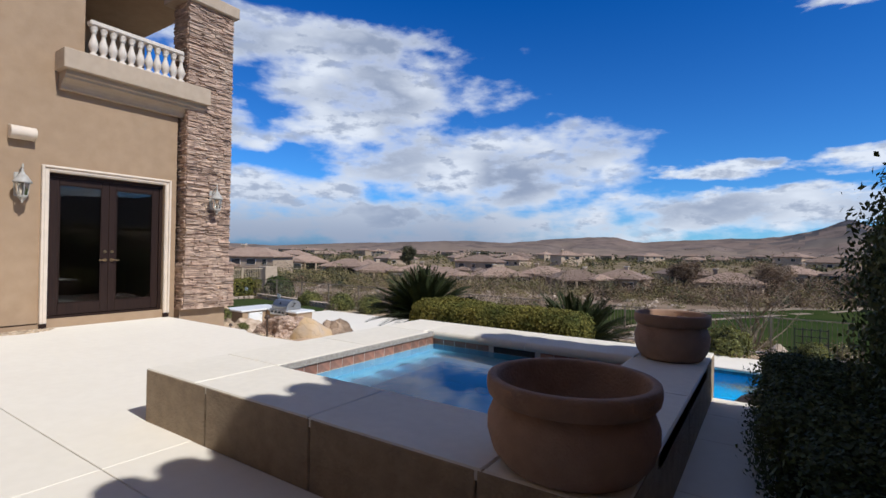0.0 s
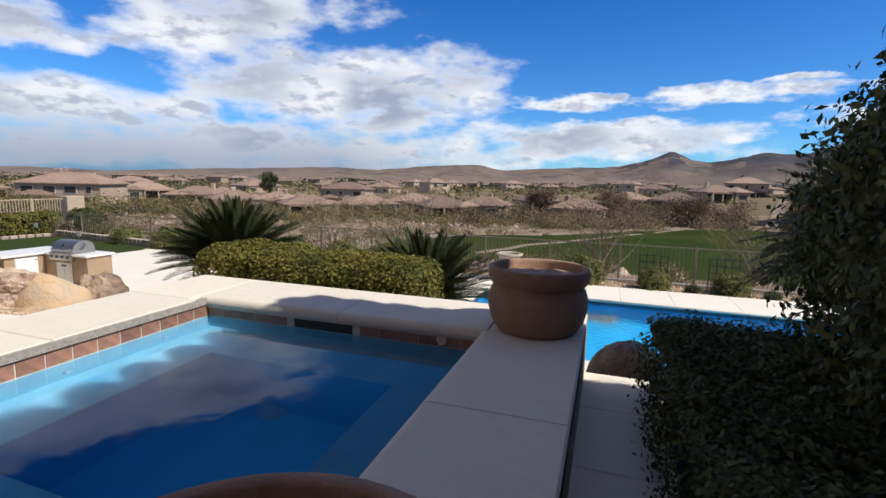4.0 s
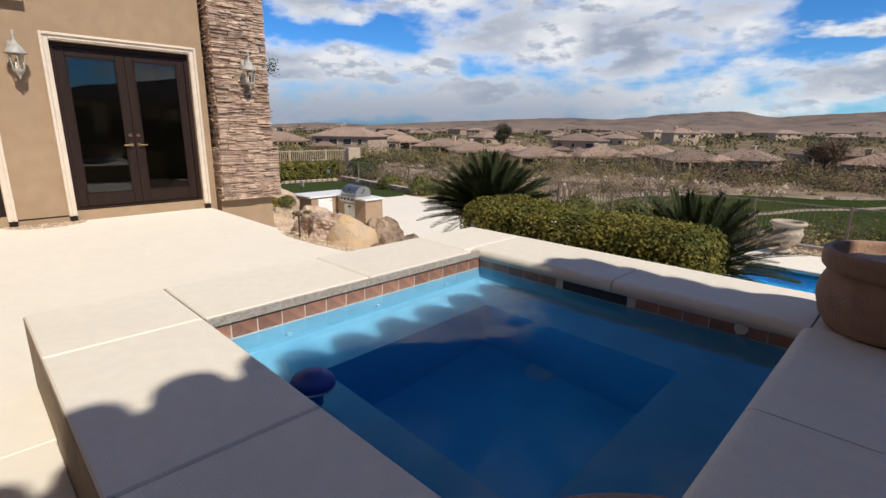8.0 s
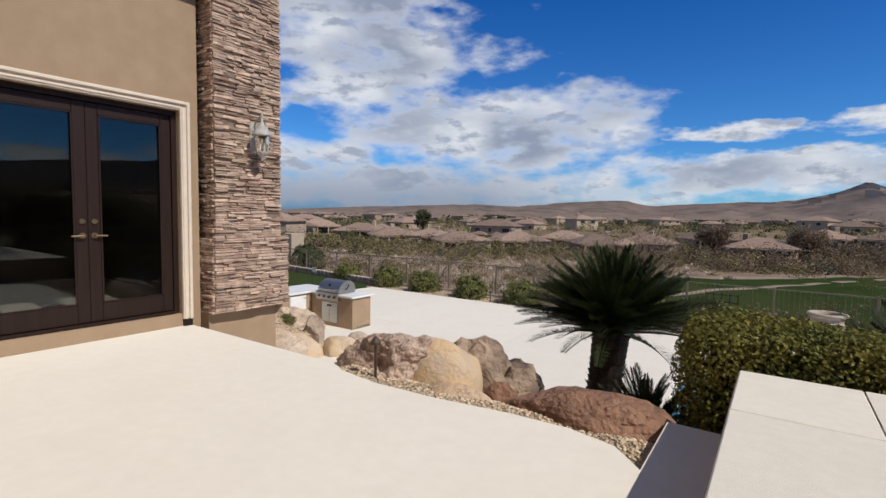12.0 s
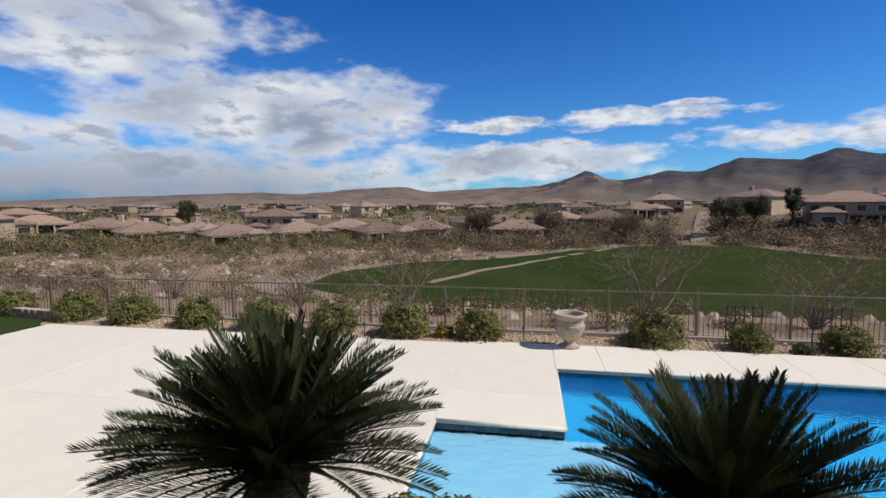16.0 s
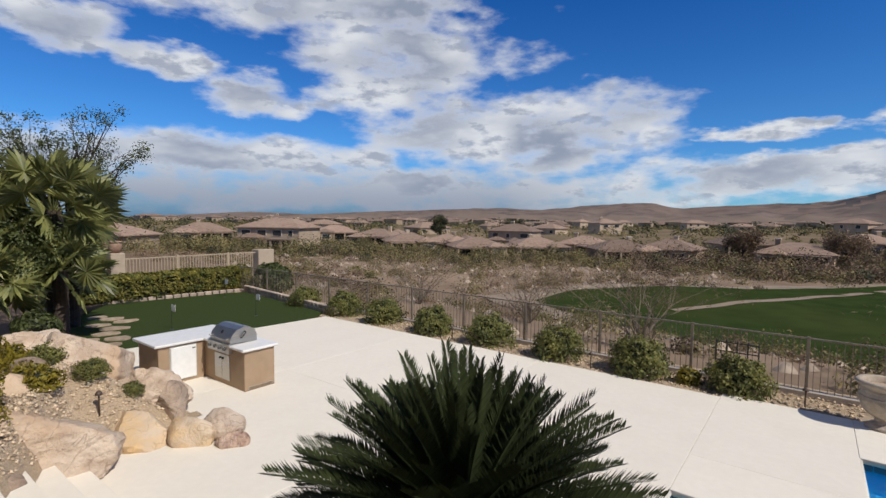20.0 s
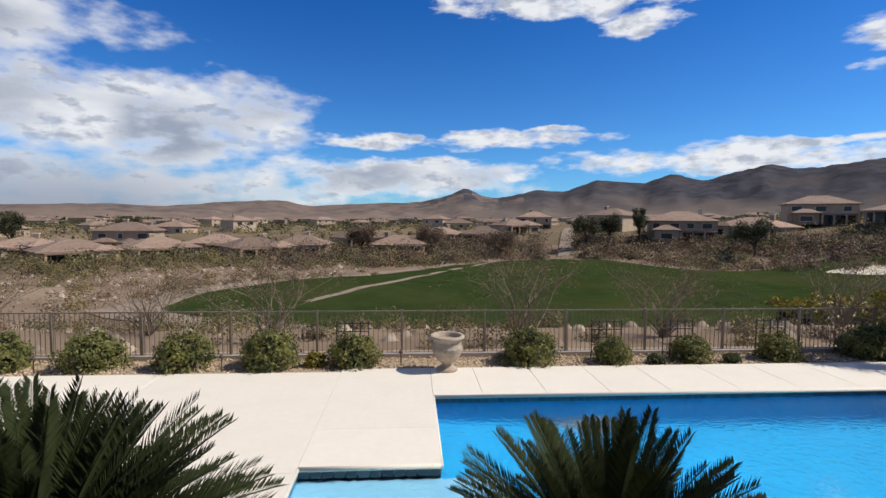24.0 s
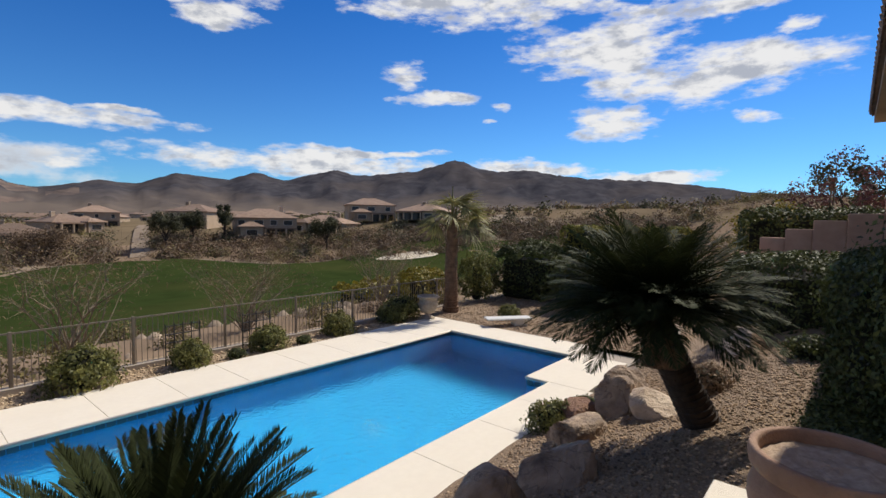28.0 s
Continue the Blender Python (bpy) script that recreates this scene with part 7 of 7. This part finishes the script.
def desert_tree(at, h, spread, seed):
    """A leafless, tangled desert shrub of many thin stems with a haze of fine dry twigs."""
    t = thing("desert_tree", at, "nearly bare tangled desert tree beyond the fence", "tree", "desert trees")
    rr = random.Random(seed)
    b, tips = B(), []
    for i in range(22):
        a, k = rr.uniform(0, 6.28), rr.uniform(0.25, 1.0)
        p, d, r = Vector((0, 0, 0)), Vector((math.cos(a) * k * 0.7, math.sin(a) * k * 0.7, 1.0)), 0.032 * rr.uniform(0.6, 1.1)
        for j in range(6):
            q = p + d.normalized() * h * 0.19 + Vector((rr.uniform(-1, 1), rr.uniform(-1, 1), rr.uniform(-0.5, 0.5))) * h * 0.06
            b.cyl(tuple(p), tuple(q), r, r * 0.75, 4, False)
            if j > 1:
                for _ in range(3):
                    e = q + Vector((rr.uniform(-1, 1), rr.uniform(-1, 1), rr.uniform(-0.3, 1.0))) * h * 0.15
                    b.cyl(tuple(q), tuple(e), r * 0.4, r * 0.12, 3, False)
                    tips.append(tuple(e))
            p, r = q, r * 0.75
            d = d + Vector((rr.uniform(-0.5, 0.5), rr.uniform(-0.5, 0.5), -0.12))
    part("branching_stem", b, TWIG, t)
    tips = np.array(tips)
    n = 2400
    pts = tips[rng.integers(0, len(tips), n)] + rng.normal(size=(n, 3)) * h * 0.07
    v, f = leaves(pts, unit(n), 0.018, 7.0)
    part("twig_haze", raw_mesh("twig_haze", v, f, LEAF_DRY), LEAF_DRY, t)


for i, (x, y, h) in enumerate(((-4.6, 17.5, 2.9), (3.0, 17.2, 3.0), (7.8, 17.8, 2.5), (-9.5, 20.0, 2.6), (15, 19, 2.8), (-16, 21, 2.8))):
    desert_tree((x, y, ground_z(x, y) - 0.1), h * 1.05, h * 0.8, 70 + i)
hedge("yellow_bush", (13.6, 15.2, -2.4), (15.6, 16.8, -0.6), 2500, 0.09, LEAF_YEL, "yellow flowering bush beyond the fence", "bush", rnd=0.6, amp=0.4)
hedge("yellow_bush", (17.0, 22.0, -4.5), (22.0, 26.0, -2.4), 2500, 0.16, LEAF_YEL, "yellow flowering bush on the slope", "bush", rnd=0.9, amp=0.5)

# stepped terrace wall at the side boundary
tw = thing("terrace_wall", (16.0, 0.0, -1.9), "stepped pinkish stucco terrace wall", "wall", kind="structure")
for i, (y0, y1, h) in enumerate(((3.9, 4.48, 3.03), (3.3, 3.9, 3.28), (2.6, 3.3, 3.52), (1.9, 2.6, 3.70), (-4.0, 1.9, 4.16))):
    part("wall_step", B().box(0.0, y0 + 0.003, 0.0, 0.35, y1 - 0.003, h, 0.02), CAPROCK, tw)
part("lower_wall", B().box(-0.5, -3.0, 0.0, -0.2, 4.9, 2.62, 0.02), CAPROCK, tw)

# ---- wing of the house behind the walk, whose eave throws the scalloped shade ----
EX, EY, EZ = 5.15, 2.25, 4.5
# out-of-view wall, added to cut the skylight that fills the shade
solo("wall_south", B().box(HX + 0.02, -6.3, DECK - 0.2, EX + 0.70, -6.0, 7.2), STUCCO, "unseen tan wall added behind the deck to hold back skylight", "wall", kind="structure")
solo("wall_wing", B().box(EX + 0.75, -9, DECK - 1.2, 17.0, EY - 0.7, EZ - 0.1), STUCCO, "tan stucco wall of the house wing", "wall", kind="structure")
wr = thing("roof_wing", (EX, EY, EZ), "clay tile roof of the house wing with a stucco eave", "roof", kind="structure")
part("eave", B().box(-0.03, -11.4, -0.12, 13.0, -0.06, 0.06, 0.01), STUCCO_LT, wr)
part("roof_deck", B().add([(0, 0, 0.07), (13.06, 0, 0.07), (13.06, -11.5, 0.07), (0, -11.5, 0.07), (3.4, -3.4, 1.5), (13.06, -3.4, 1.5), (13.06, -11.5, 1.5), (3.4, -11.5, 1.5)],
                          [(0, 1, 5, 4), (0, 4, 7, 3), (4, 5, 6, 7)]), ROOF, wr)
tm = B()
pts = [(0.145 * math.cos(a), 0.13 * math.sin(a)) for a in np.linspace(0, math.pi, 8)]
tm.add([(u, x, w + 0.0) for x in (-0.04, 0.45) for u, w in pts], [(i, i + 1, i + 9, i + 8) for i in range(7)] + [tuple(range(7, -1, -1))])
ty = tm.mesh("roof_tile", ROOF)
for i in range(33):
    o = part("roof_tile", ty, ROOF, wr)
    o.location, o.rotation_euler = (0.0, -0.17 - 0.345 * i, 0.08), (0, -0.38, -math.pi / 2)
    o.rotation_euler = Euler((radians(22), 0, -math.pi / 2))
for i in range(37):
    o = part("roof_tile", ty, ROOF, wr)
    o.location = (0.17 + 0.345 * i, 0.0, 0.08)
    o.rotation_euler = Euler((radians(22), 0, math.pi))


# ---- houses across the golf course ----
def hip_block(H, x0, x1, y0, y1, h, pitch=0.19):
    """One wing of a far house: walls and a hipped tile roof with eaves."""
    part("wall", B().box(x0, y0, 0, x1, y1, h), FARWALL, H)
    o = 0.6
    w, d = x1 - x0 + 2 * o, y1 - y0 + 2 * o
    k, rh = min(w, d) / 2, min(w, d) * pitch
    cx, cy = (x0 + x1) / 2, (y0 + y1) / 2
    if w >= d:
        r0, r1 = (x0 - o + k, cy, h + 0.15 + rh), (x1 + o - k, cy, h + 0.15 + rh)
    else:
        r0, r1 = (cx, y0 - o + k, h + 0.15 + rh), (cx, y1 + o - k, h + 0.15 + rh)
    c = [(x0 - o, y0 - o), (x1 + o, y0 - o), (x1 + o, y1 + o), (x0 - o, y1 + o)]
    v = [(a, b_, h - 0.05) for a, b_ in c] + [(a, b_, h + 0.15) for a, b_ in c] + [r0, r1]
    f = [(3, 2, 1, 0), (0, 1, 5, 4), (1, 2, 6, 5), (2, 3, 7, 6), (3, 0, 4, 7)]
    f += [(4, 5, 9, 8), (5, 6, 9), (6, 7, 8, 9), (7, 4, 8)] if w >= d else [(4, 5, 8), (5, 6, 9, 8), (6, 7, 9), (7, 4, 8, 9)]
    return part("roof", B().add(v, f), ROOF, H), rh


def far_window(H, xc, y, zb, ww, hh):
    wd = part("window", B().box(xc - ww - 0.1, y - 0.10, zb - 0.1, xc + ww + 0.1, y + 0.02, zb + hh + 0.1), TRIM, H)
    part("pane", B().box(xc - ww, y - 0.12, zb, xc + ww, y - 0.05, zb + hh), FARDARK, wd)


def far_house(x, y, w, d, h, rz, floors, seed, cover=True):
    rr = random.Random(seed)
    z = ground_z(x, y) - 0.4
    h = 5.2 if floors > 1 else 2.75
    H = thing("far_house", (x, y, z), "tan stucco house with a hipped clay tile roof", "house", "houses across the golf course", rz=rz)
    rf, rh = hip_block(H, -w / 2, w / 2, -d / 2, d / 2, h)
    s_ = rr.choice((-1, 1))
    wx = s_ * w * rr.uniform(0.22, 0.32)
    ww_ = w * rr.uniform(0.28, 0.38)
    fy = -d / 2 - rr.uniform(2.2, 4.0)
    if cover:
        hip_block(H, wx - ww_ / 2, wx + ww_ / 2, fy, -d / 2 + 0.5, 2.7 + rr.uniform(-0.1, 0.25), 0.22)
        far_window(H, wx, fy, 0.8, min(1.3, ww_ * 0.3), 1.3)
        if rr.random() < 0.6:
            hip_block(H, -wx - ww_ * 0.4, -wx + ww_ * 0.4, d / 2 - 0.5, d / 2 + 3.5, 3.3 + rr.uniform(0, 0.5), 0.22)
    if rr.random() < 0.75:
        cx = rr.uniform(-w * 0.3, w * 0.3)
        ch = part("chimney", B().box(cx - 0.5, -0.4, h, cx + 0.5, 0.4, h + rh + 0.7, 0.03), FARWALL, rf)
        part("chimney_cap", B().box(cx - 0.58, -0.48, h + rh + 0.7, cx + 0.58, 0.48, h + rh + 0.85), TRIM, ch)
    for fl_ in range(floors):
        zb = 0.8 + 2.6 * fl_
        n = max(2, int(w / 4))
        for i in range(n):
            xc = -w / 2 + w * (i + 0.5) / n + rr.uniform(-0.4, 0.4)
            if fl_ or not cover:
                far_window(H, xc, -d / 2, zb, rr.choice((0.5, 0.8, 1.1)), 1.25)
    if cover:
        a, b_ = (-w / 2 + 0.3, wx - ww_ / 2 - 0.5) if s_ > 0 else (wx + ww_ / 2 + 0.5, w / 2 - 0.3)
        cv = part("patio_cover", B().box(a, -d / 2 - 2.8, 2.45, b_, -d / 2 - 0.6, 2.72), ROOF, H)
        n = max(2, int((b_ - a) / 2.6))
        for i in range(n + 1):
            px_ = a + 0.25 + (b_ - a - 0.5) * i / n
            part("column", B().box(px_ - 0.2, -d / 2 - 2.7, 0, px_ + 0.2, -d / 2 - 2.3, 2.45), FARWALL, cv)
        # flat dark panel on the wall: shade under the cover, as colour
        part("patio_shade_panel", B().box(a + 0.4, -d / 2 - 0.09, 0.1, b_ - 0.4, -d / 2 - 0.04, 2.3), FARDARK, H)
    return H


ROWS = ((71, 118, 14, 11, 1), (63, 150, 15, 11, 1), (55.2, 126, 16, 10, 2), (49.5, 170, 13, 10, 1), (44.5, 150, 13, 10, 1), (41, 132, 12, 10, 1), (36.5, 140, 12, 10, 1), (33.2, 126, 13, 10, 1), (28.8, 150, 13, 10, 2), (26.4, 127, 13, 10, 1), (21.0, 138, 12, 10, 1),
        (17.4, 126, 13, 10, 1), (12.3, 127, 12, 10, 1), (6.4, 150, 12, 10, 1), (1.6, 128, 13, 10, 1), (-3.2, 152, 12, 10, 1),
        (-8, 150, 12, 10, 1), (-11.5, 172, 12, 10, 1), (-14, 205, 13, 11, 2), (-22.5, 172, 13, 11, 2), (-29, 148, 16, 12, 2), (-35.5, 150, 16, 11, 1), (-40.5, 166, 15, 11, 2), (-47, 158, 15, 11, 1))
for i, (a, r, w, d, fl_) in enumerate(ROWS):
    far_house(-r * math.sin(radians(a)), r * math.cos(radians(a)), w, d, 3.0, a + ((i * 37) % 70 - 35), fl_, i)
rr = random.Random(4)
for i in range(40):
    a = rr.uniform(60, -88)
    r = rr.uniform(190, 480)
    if a < -50:
        continue
    far_house(-r * math.sin(radians(a)), r * math.cos(radians(a)), rr.uniform(11, 16), rr.uniform(9, 12), 3.0, a + rr.uniform(-40, 40), rr.choice((1, 1, 2)), 100 + i, False)
# the town beyond: too many small houses to count
tv, tr = B(), B()
for i in range(330):
    a, r = rr.uniform(80, -88), rr.uniform(480, 980)
    x, y = -r * math.sin(radians(a)), r * math.cos(radians(a))
    z, w, d, h = ground_z(x, y) - 1.0, rr.uniform(6, 11), rr.uniform(5, 8), rr.choice((4.0, 4.2, 6.5))
    tv.box(x - w, y - d, z, x + w, y + d, z + h)
    c = [(x - w - 0.8, y - d - 0.8), (x + w + 0.8, y - d - 0.8), (x + w + 0.8, y + d + 0.8), (x - w - 0.8, y + d + 0.8)]
    tr.add([(p, q, z + h) for p, q in c] + [(x - w * 0.35, y, z + h + 2.2), (x + w * 0.35, y, z + h + 2.2)], [(0, 1, 5, 4), (1, 2, 5), (2, 3, 4, 5), (3, 0, 4)])
town = thing("far_town", (0, 0, 0), "pale stucco houses scattered to the foot of the hills", "houses", kind="stuff")
part("walls", tv, FARWALL, town)
part("roofs", tr, ROOF, town)


# ---- scrub, trees and rocks of the valley ----
def clump_field(name, rows, leaf, label, per, size, category="scrub", kind="stuff"):
    """Many uneven clumps in one mesh; rows: x, y, radius, height."""
    P, D = [], []
    for x, y, r, h in rows:
        k = max(8, int(per * rng.uniform(0.7, 1.3)))
        d = unit(k)
        d[:, 2] = np.abs(d[:, 2])
        s = rng.uniform(0.45, 1.05, k)
        lob = 1 + 0.35 * np.sin(3 * np.arctan2(d[:, 1], d[:, 0]) + x) * (1 - d[:, 2])
        p = d * (s * lob)[:, None] * (r, r, h)
        p += (x, y, ground_z(x, y) - 0.1)
        P.append(p)
        D.append(d)
    P, D = np.concatenate(P), np.concatenate(D)
    v, f = leaves(P, D, size, 1.7, 0.65)
    return tagged(new(name, raw_mesh(name, v, f, leaf)), label, category, kind=kind)


def polar(a, r):
    return -r * math.sin(radians(a)), r * math.cos(radians(a))


def scatter(n, a0, a1, r0, r1, s0, s1, avoid=True, tall=0.9):
    rows = []
    while len(rows) < n:
        a, r = rng.uniform(min(a0, a1), max(a0, a1)), math.sqrt(rng.uniform(r0 * r0, r1 * r1))
        x, y = polar(a, r)
        if y < 15.6 or (abs(a + 16.6) < 1.5 and r > 105):
            continue
        if avoid and -30 < x < 125 and on_grass(x, y):
            continue
        s = rng.uniform(s0, s1)
        rows.append((x, y, s, s * tall * rng.uniform(0.7, 1.2)))
    return rows


def on_grass(x, y):
    hit = False
    for (x0, y0), (x1, y1) in zip(GRASS, GRASS[1:] + GRASS[:1]):
        if (y0 > y) != (y1 > y) and x < (x1 - x0) * (y - y0) / (y1 - y0) + x0:
            hit = not hit
    return hit


clump_field("near_scrub", scatter(110, 70, -60, 16, 42, 0.5, 1.3), LEAF_SCRUB, "olive desert scrub on the slope below the fence", 400, 0.0683)
clump_field("dry_scrub", scatter(130, 75, -60, 18, 60, 0.5, 1.4), LEAF_DRY, "dry brown desert scrub", 350, 0.0683)
clump_field("mid_scrub", scatter(420, 75, -75, 60, 135, 1.0, 2.6), LEAF_SCRUB, "grey-olive desert scrub between golf course and houses", 210, 0.164)
clump_field("mid_dry_scrub", scatter(380, 75, -75, 58, 150, 1.0, 2.6), LEAF_DRY, "dry reddish-brown desert scrub", 190, 0.164)
clump_field("far_scrub", scatter(1500, 80, -90, 135, 460, 1.4, 3.8, True, 0.9), LEAF_SCRUB, "dark scrub and garden trees among the houses", 35, 0.629)
clump_field("far_dark_trees", scatter(520, 80, -90, 140, 520, 2.0, 4.6, True, 1.25), LEAF_TREE, "dark garden trees among the houses", 55, 0.629, "trees")
clump_field("hill_scrub", scatter(620, -44, -90, 145, 420, 1.3, 3.2, False, 0.95), LEAF_DRY, "brown scrub on the rising ground below the mountains", 50, 0.529)
clump_field("hill_trees", scatter(260, -44, -90, 140, 420, 1.5, 3.4, False, 1.1), LEAF_TREE, "dark garden trees on the rising ground", 55, 0.529, "trees")
rows = [(x, y, q, q * rng.uniform(0.7, 1.2)) for x, y, q in [(rng.uniform(26, 170), rng.uniform(-14, 42), rng.uniform(1.1, 2.8)) for _ in range(420)] if not on_grass(x, y) and math.hypot(x, y) < 175 and y < 0.45 * x]
clump_field("side_scrub", rows[::2], LEAF_DRY, "brown desert scrub on the rising side slope", 130, 0.205)
clump_field("side_olive_scrub", rows[1::2], LEAF_SCRUB, "olive desert scrub on the rising side slope", 130, 0.205)
clump_field("street_trees", scatter(110, 66, 0, 104, 124, 1.8, 3.4, True, 1.3), LEAF_SCRUB, "tall olive desert trees between the houses", 260, 0.232, "trees")
clump_field("garden_trees", scatter(210, 76, -70, 98, 150, 1.5, 3.6, True, 1.3), LEAF_TREE, "olive garden trees in front of the houses", 150, 0.301, "trees")
clump_field("pale_garden_trees", scatter(230, 76, -70, 96, 150, 1.4, 3.4, True, 1.2), LEAF_SCRUB, "pale olive desert trees in front of the houses", 150, 0.273, "trees")
clump_field("brown_trees", scatter(120, 16, -15, 98, 132, 1.6, 3.4, True, 1.3), LEAF_DRY, "brown leafless desert trees in front of the houses", 150, 0.26, "trees")
clump_field("far_dots", scatter(1400, 80, -90, 430, 1050, 3.0, 7.5, False, 0.8), LEAF_TREE, "dots of dark vegetation on the plain", 14, 2.6)
clump_field("right_thicket", [(x, y, s, s * 1.1) for x, y, s in [(*polar(rng.choice([rng.uniform(-75, -18.5), rng.uniform(-15, -8)], p=[0.85, 0.15]), rng.uniform(112, 150)), rng.uniform(1.8, 3.6)) for _ in range(260)]], LEAF_DRY, "thicket of bare brown desert trees", 130, 0.328, "trees")
clump_field("bank_trees", [(*polar(a, r), s, s * 1.25) for a, r, s in [(rng.choice([rng.uniform(-75, -18.6), rng.uniform(-14.6, 0)], p=[0.8, 0.2]), rng.uniform(128, 143), rng.uniform(1.5, 3.0)) for _ in range(330)]], LEAF_DRY, "grey-brown desert trees on the bank below the houses", 115, 0.301, "trees")
clump_field("bank_shrubs", [(*polar(a, r), s, s * 1.2) for a, r, s in [(rng.choice([rng.uniform(-75, -18.6), rng.uniform(-14.6, 0)], p=[0.8, 0.2]), rng.uniform(130, 144), rng.uniform(1.4, 2.6)) for _ in range(150)]], LEAF_TREE, "olive garden shrubs on the bank below the houses", 115, 0.301, "trees")
for i, (a, r, h, s) in enumerate(((-19.5, 132, 9, 3.0), (-25, 136, 10, 1.8), (-22, 140, 7.5, 2.6), (-35.5, 128, 8, 3.4), (6, 120, 7, 3.2), (37.5, 150, 9, 2.4), (29, 160, 7.5, 3.2), (-2, 128, 6.5, 3.6), (-10, 118, 6, 3.8))):
    x, y = polar(a, r)
    tree((x, y, ground_z(x, y) - 0.2), h, s, 14, 6000, 0.24, LEAF_TREE if i not in (4, 7, 8) else LEAF_DRY, BARK, "tall garden tree near the houses across the course", 200 + i, 0.2, "valley_tree", "valley trees", 0.42)


def rocks_field(name, n, a0, a1, r0, r1, size, label):
    base = np.array([(1, 0, 0), (0.3, 0.95, 0.1), (-0.8, 0.5, 0), (-0.7, -0.7, 0.05), (0.4, -0.9, 0), (0.2, 0.1, 0.8), (-0.3, 0, 0.7)])
    tri = np.array([(0, 1, 5), (1, 2, 6), (1, 6, 5), (2, 3, 6), (3, 4, 6), (4, 5, 6), (4, 0, 5)])
    V, F = [], []
    for x, y, s, _ in scatter(n, a0, a1, r0, r1, size * 0.4, size * 1.4):
        a = rng.uniform(0, 6.28)
        c, d = math.cos(a), math.sin(a)
        q = base * (s, s * 0.8, s)
        V.append(np.stack([q[:, 0] * c - q[:, 1] * d + x, q[:, 0] * d + q[:, 1] * c + y, q[:, 2] + ground_z(x, y) - 0.05 * s], 1))
        F.append(tri + 7 * len(F))
    tagged(new(name, raw_mesh(name, np.concatenate(V), np.concatenate(F), WASHROCK)), label, "rocks", kind="stuff")


rocks_field("slope_rocks", 260, 70, -70, 15.8, 44, 0.28, "grey-brown broken rocks on the slope below the fence")
rocks_field("wash_rocks", 500, 60, 5, 62, 110, 0.5, "grey-brown rip-rap rocks in the desert wash")

# ---- single pieces of walls, spa and pool ----
for mesh, at in TILES:
    part("spa_tile", mesh, SPATILE, spa).location = Vector(at) + off
for mesh, at in PTILES[:300]:
    part("pool_tile", mesh, POOLTILE, pool).location = at
for q in low_stones[:300]:
    part("stone", B().box(*q, 0.005).ragged(0.006, 0.005, len(col.children)), STONE_A, col)
rest = B()
for q in low_stones[300:]:
    rest.box(*q, 0.005)
if rest.v:
    part("more_stones", rest, STONE_B, col, kind="stuff")
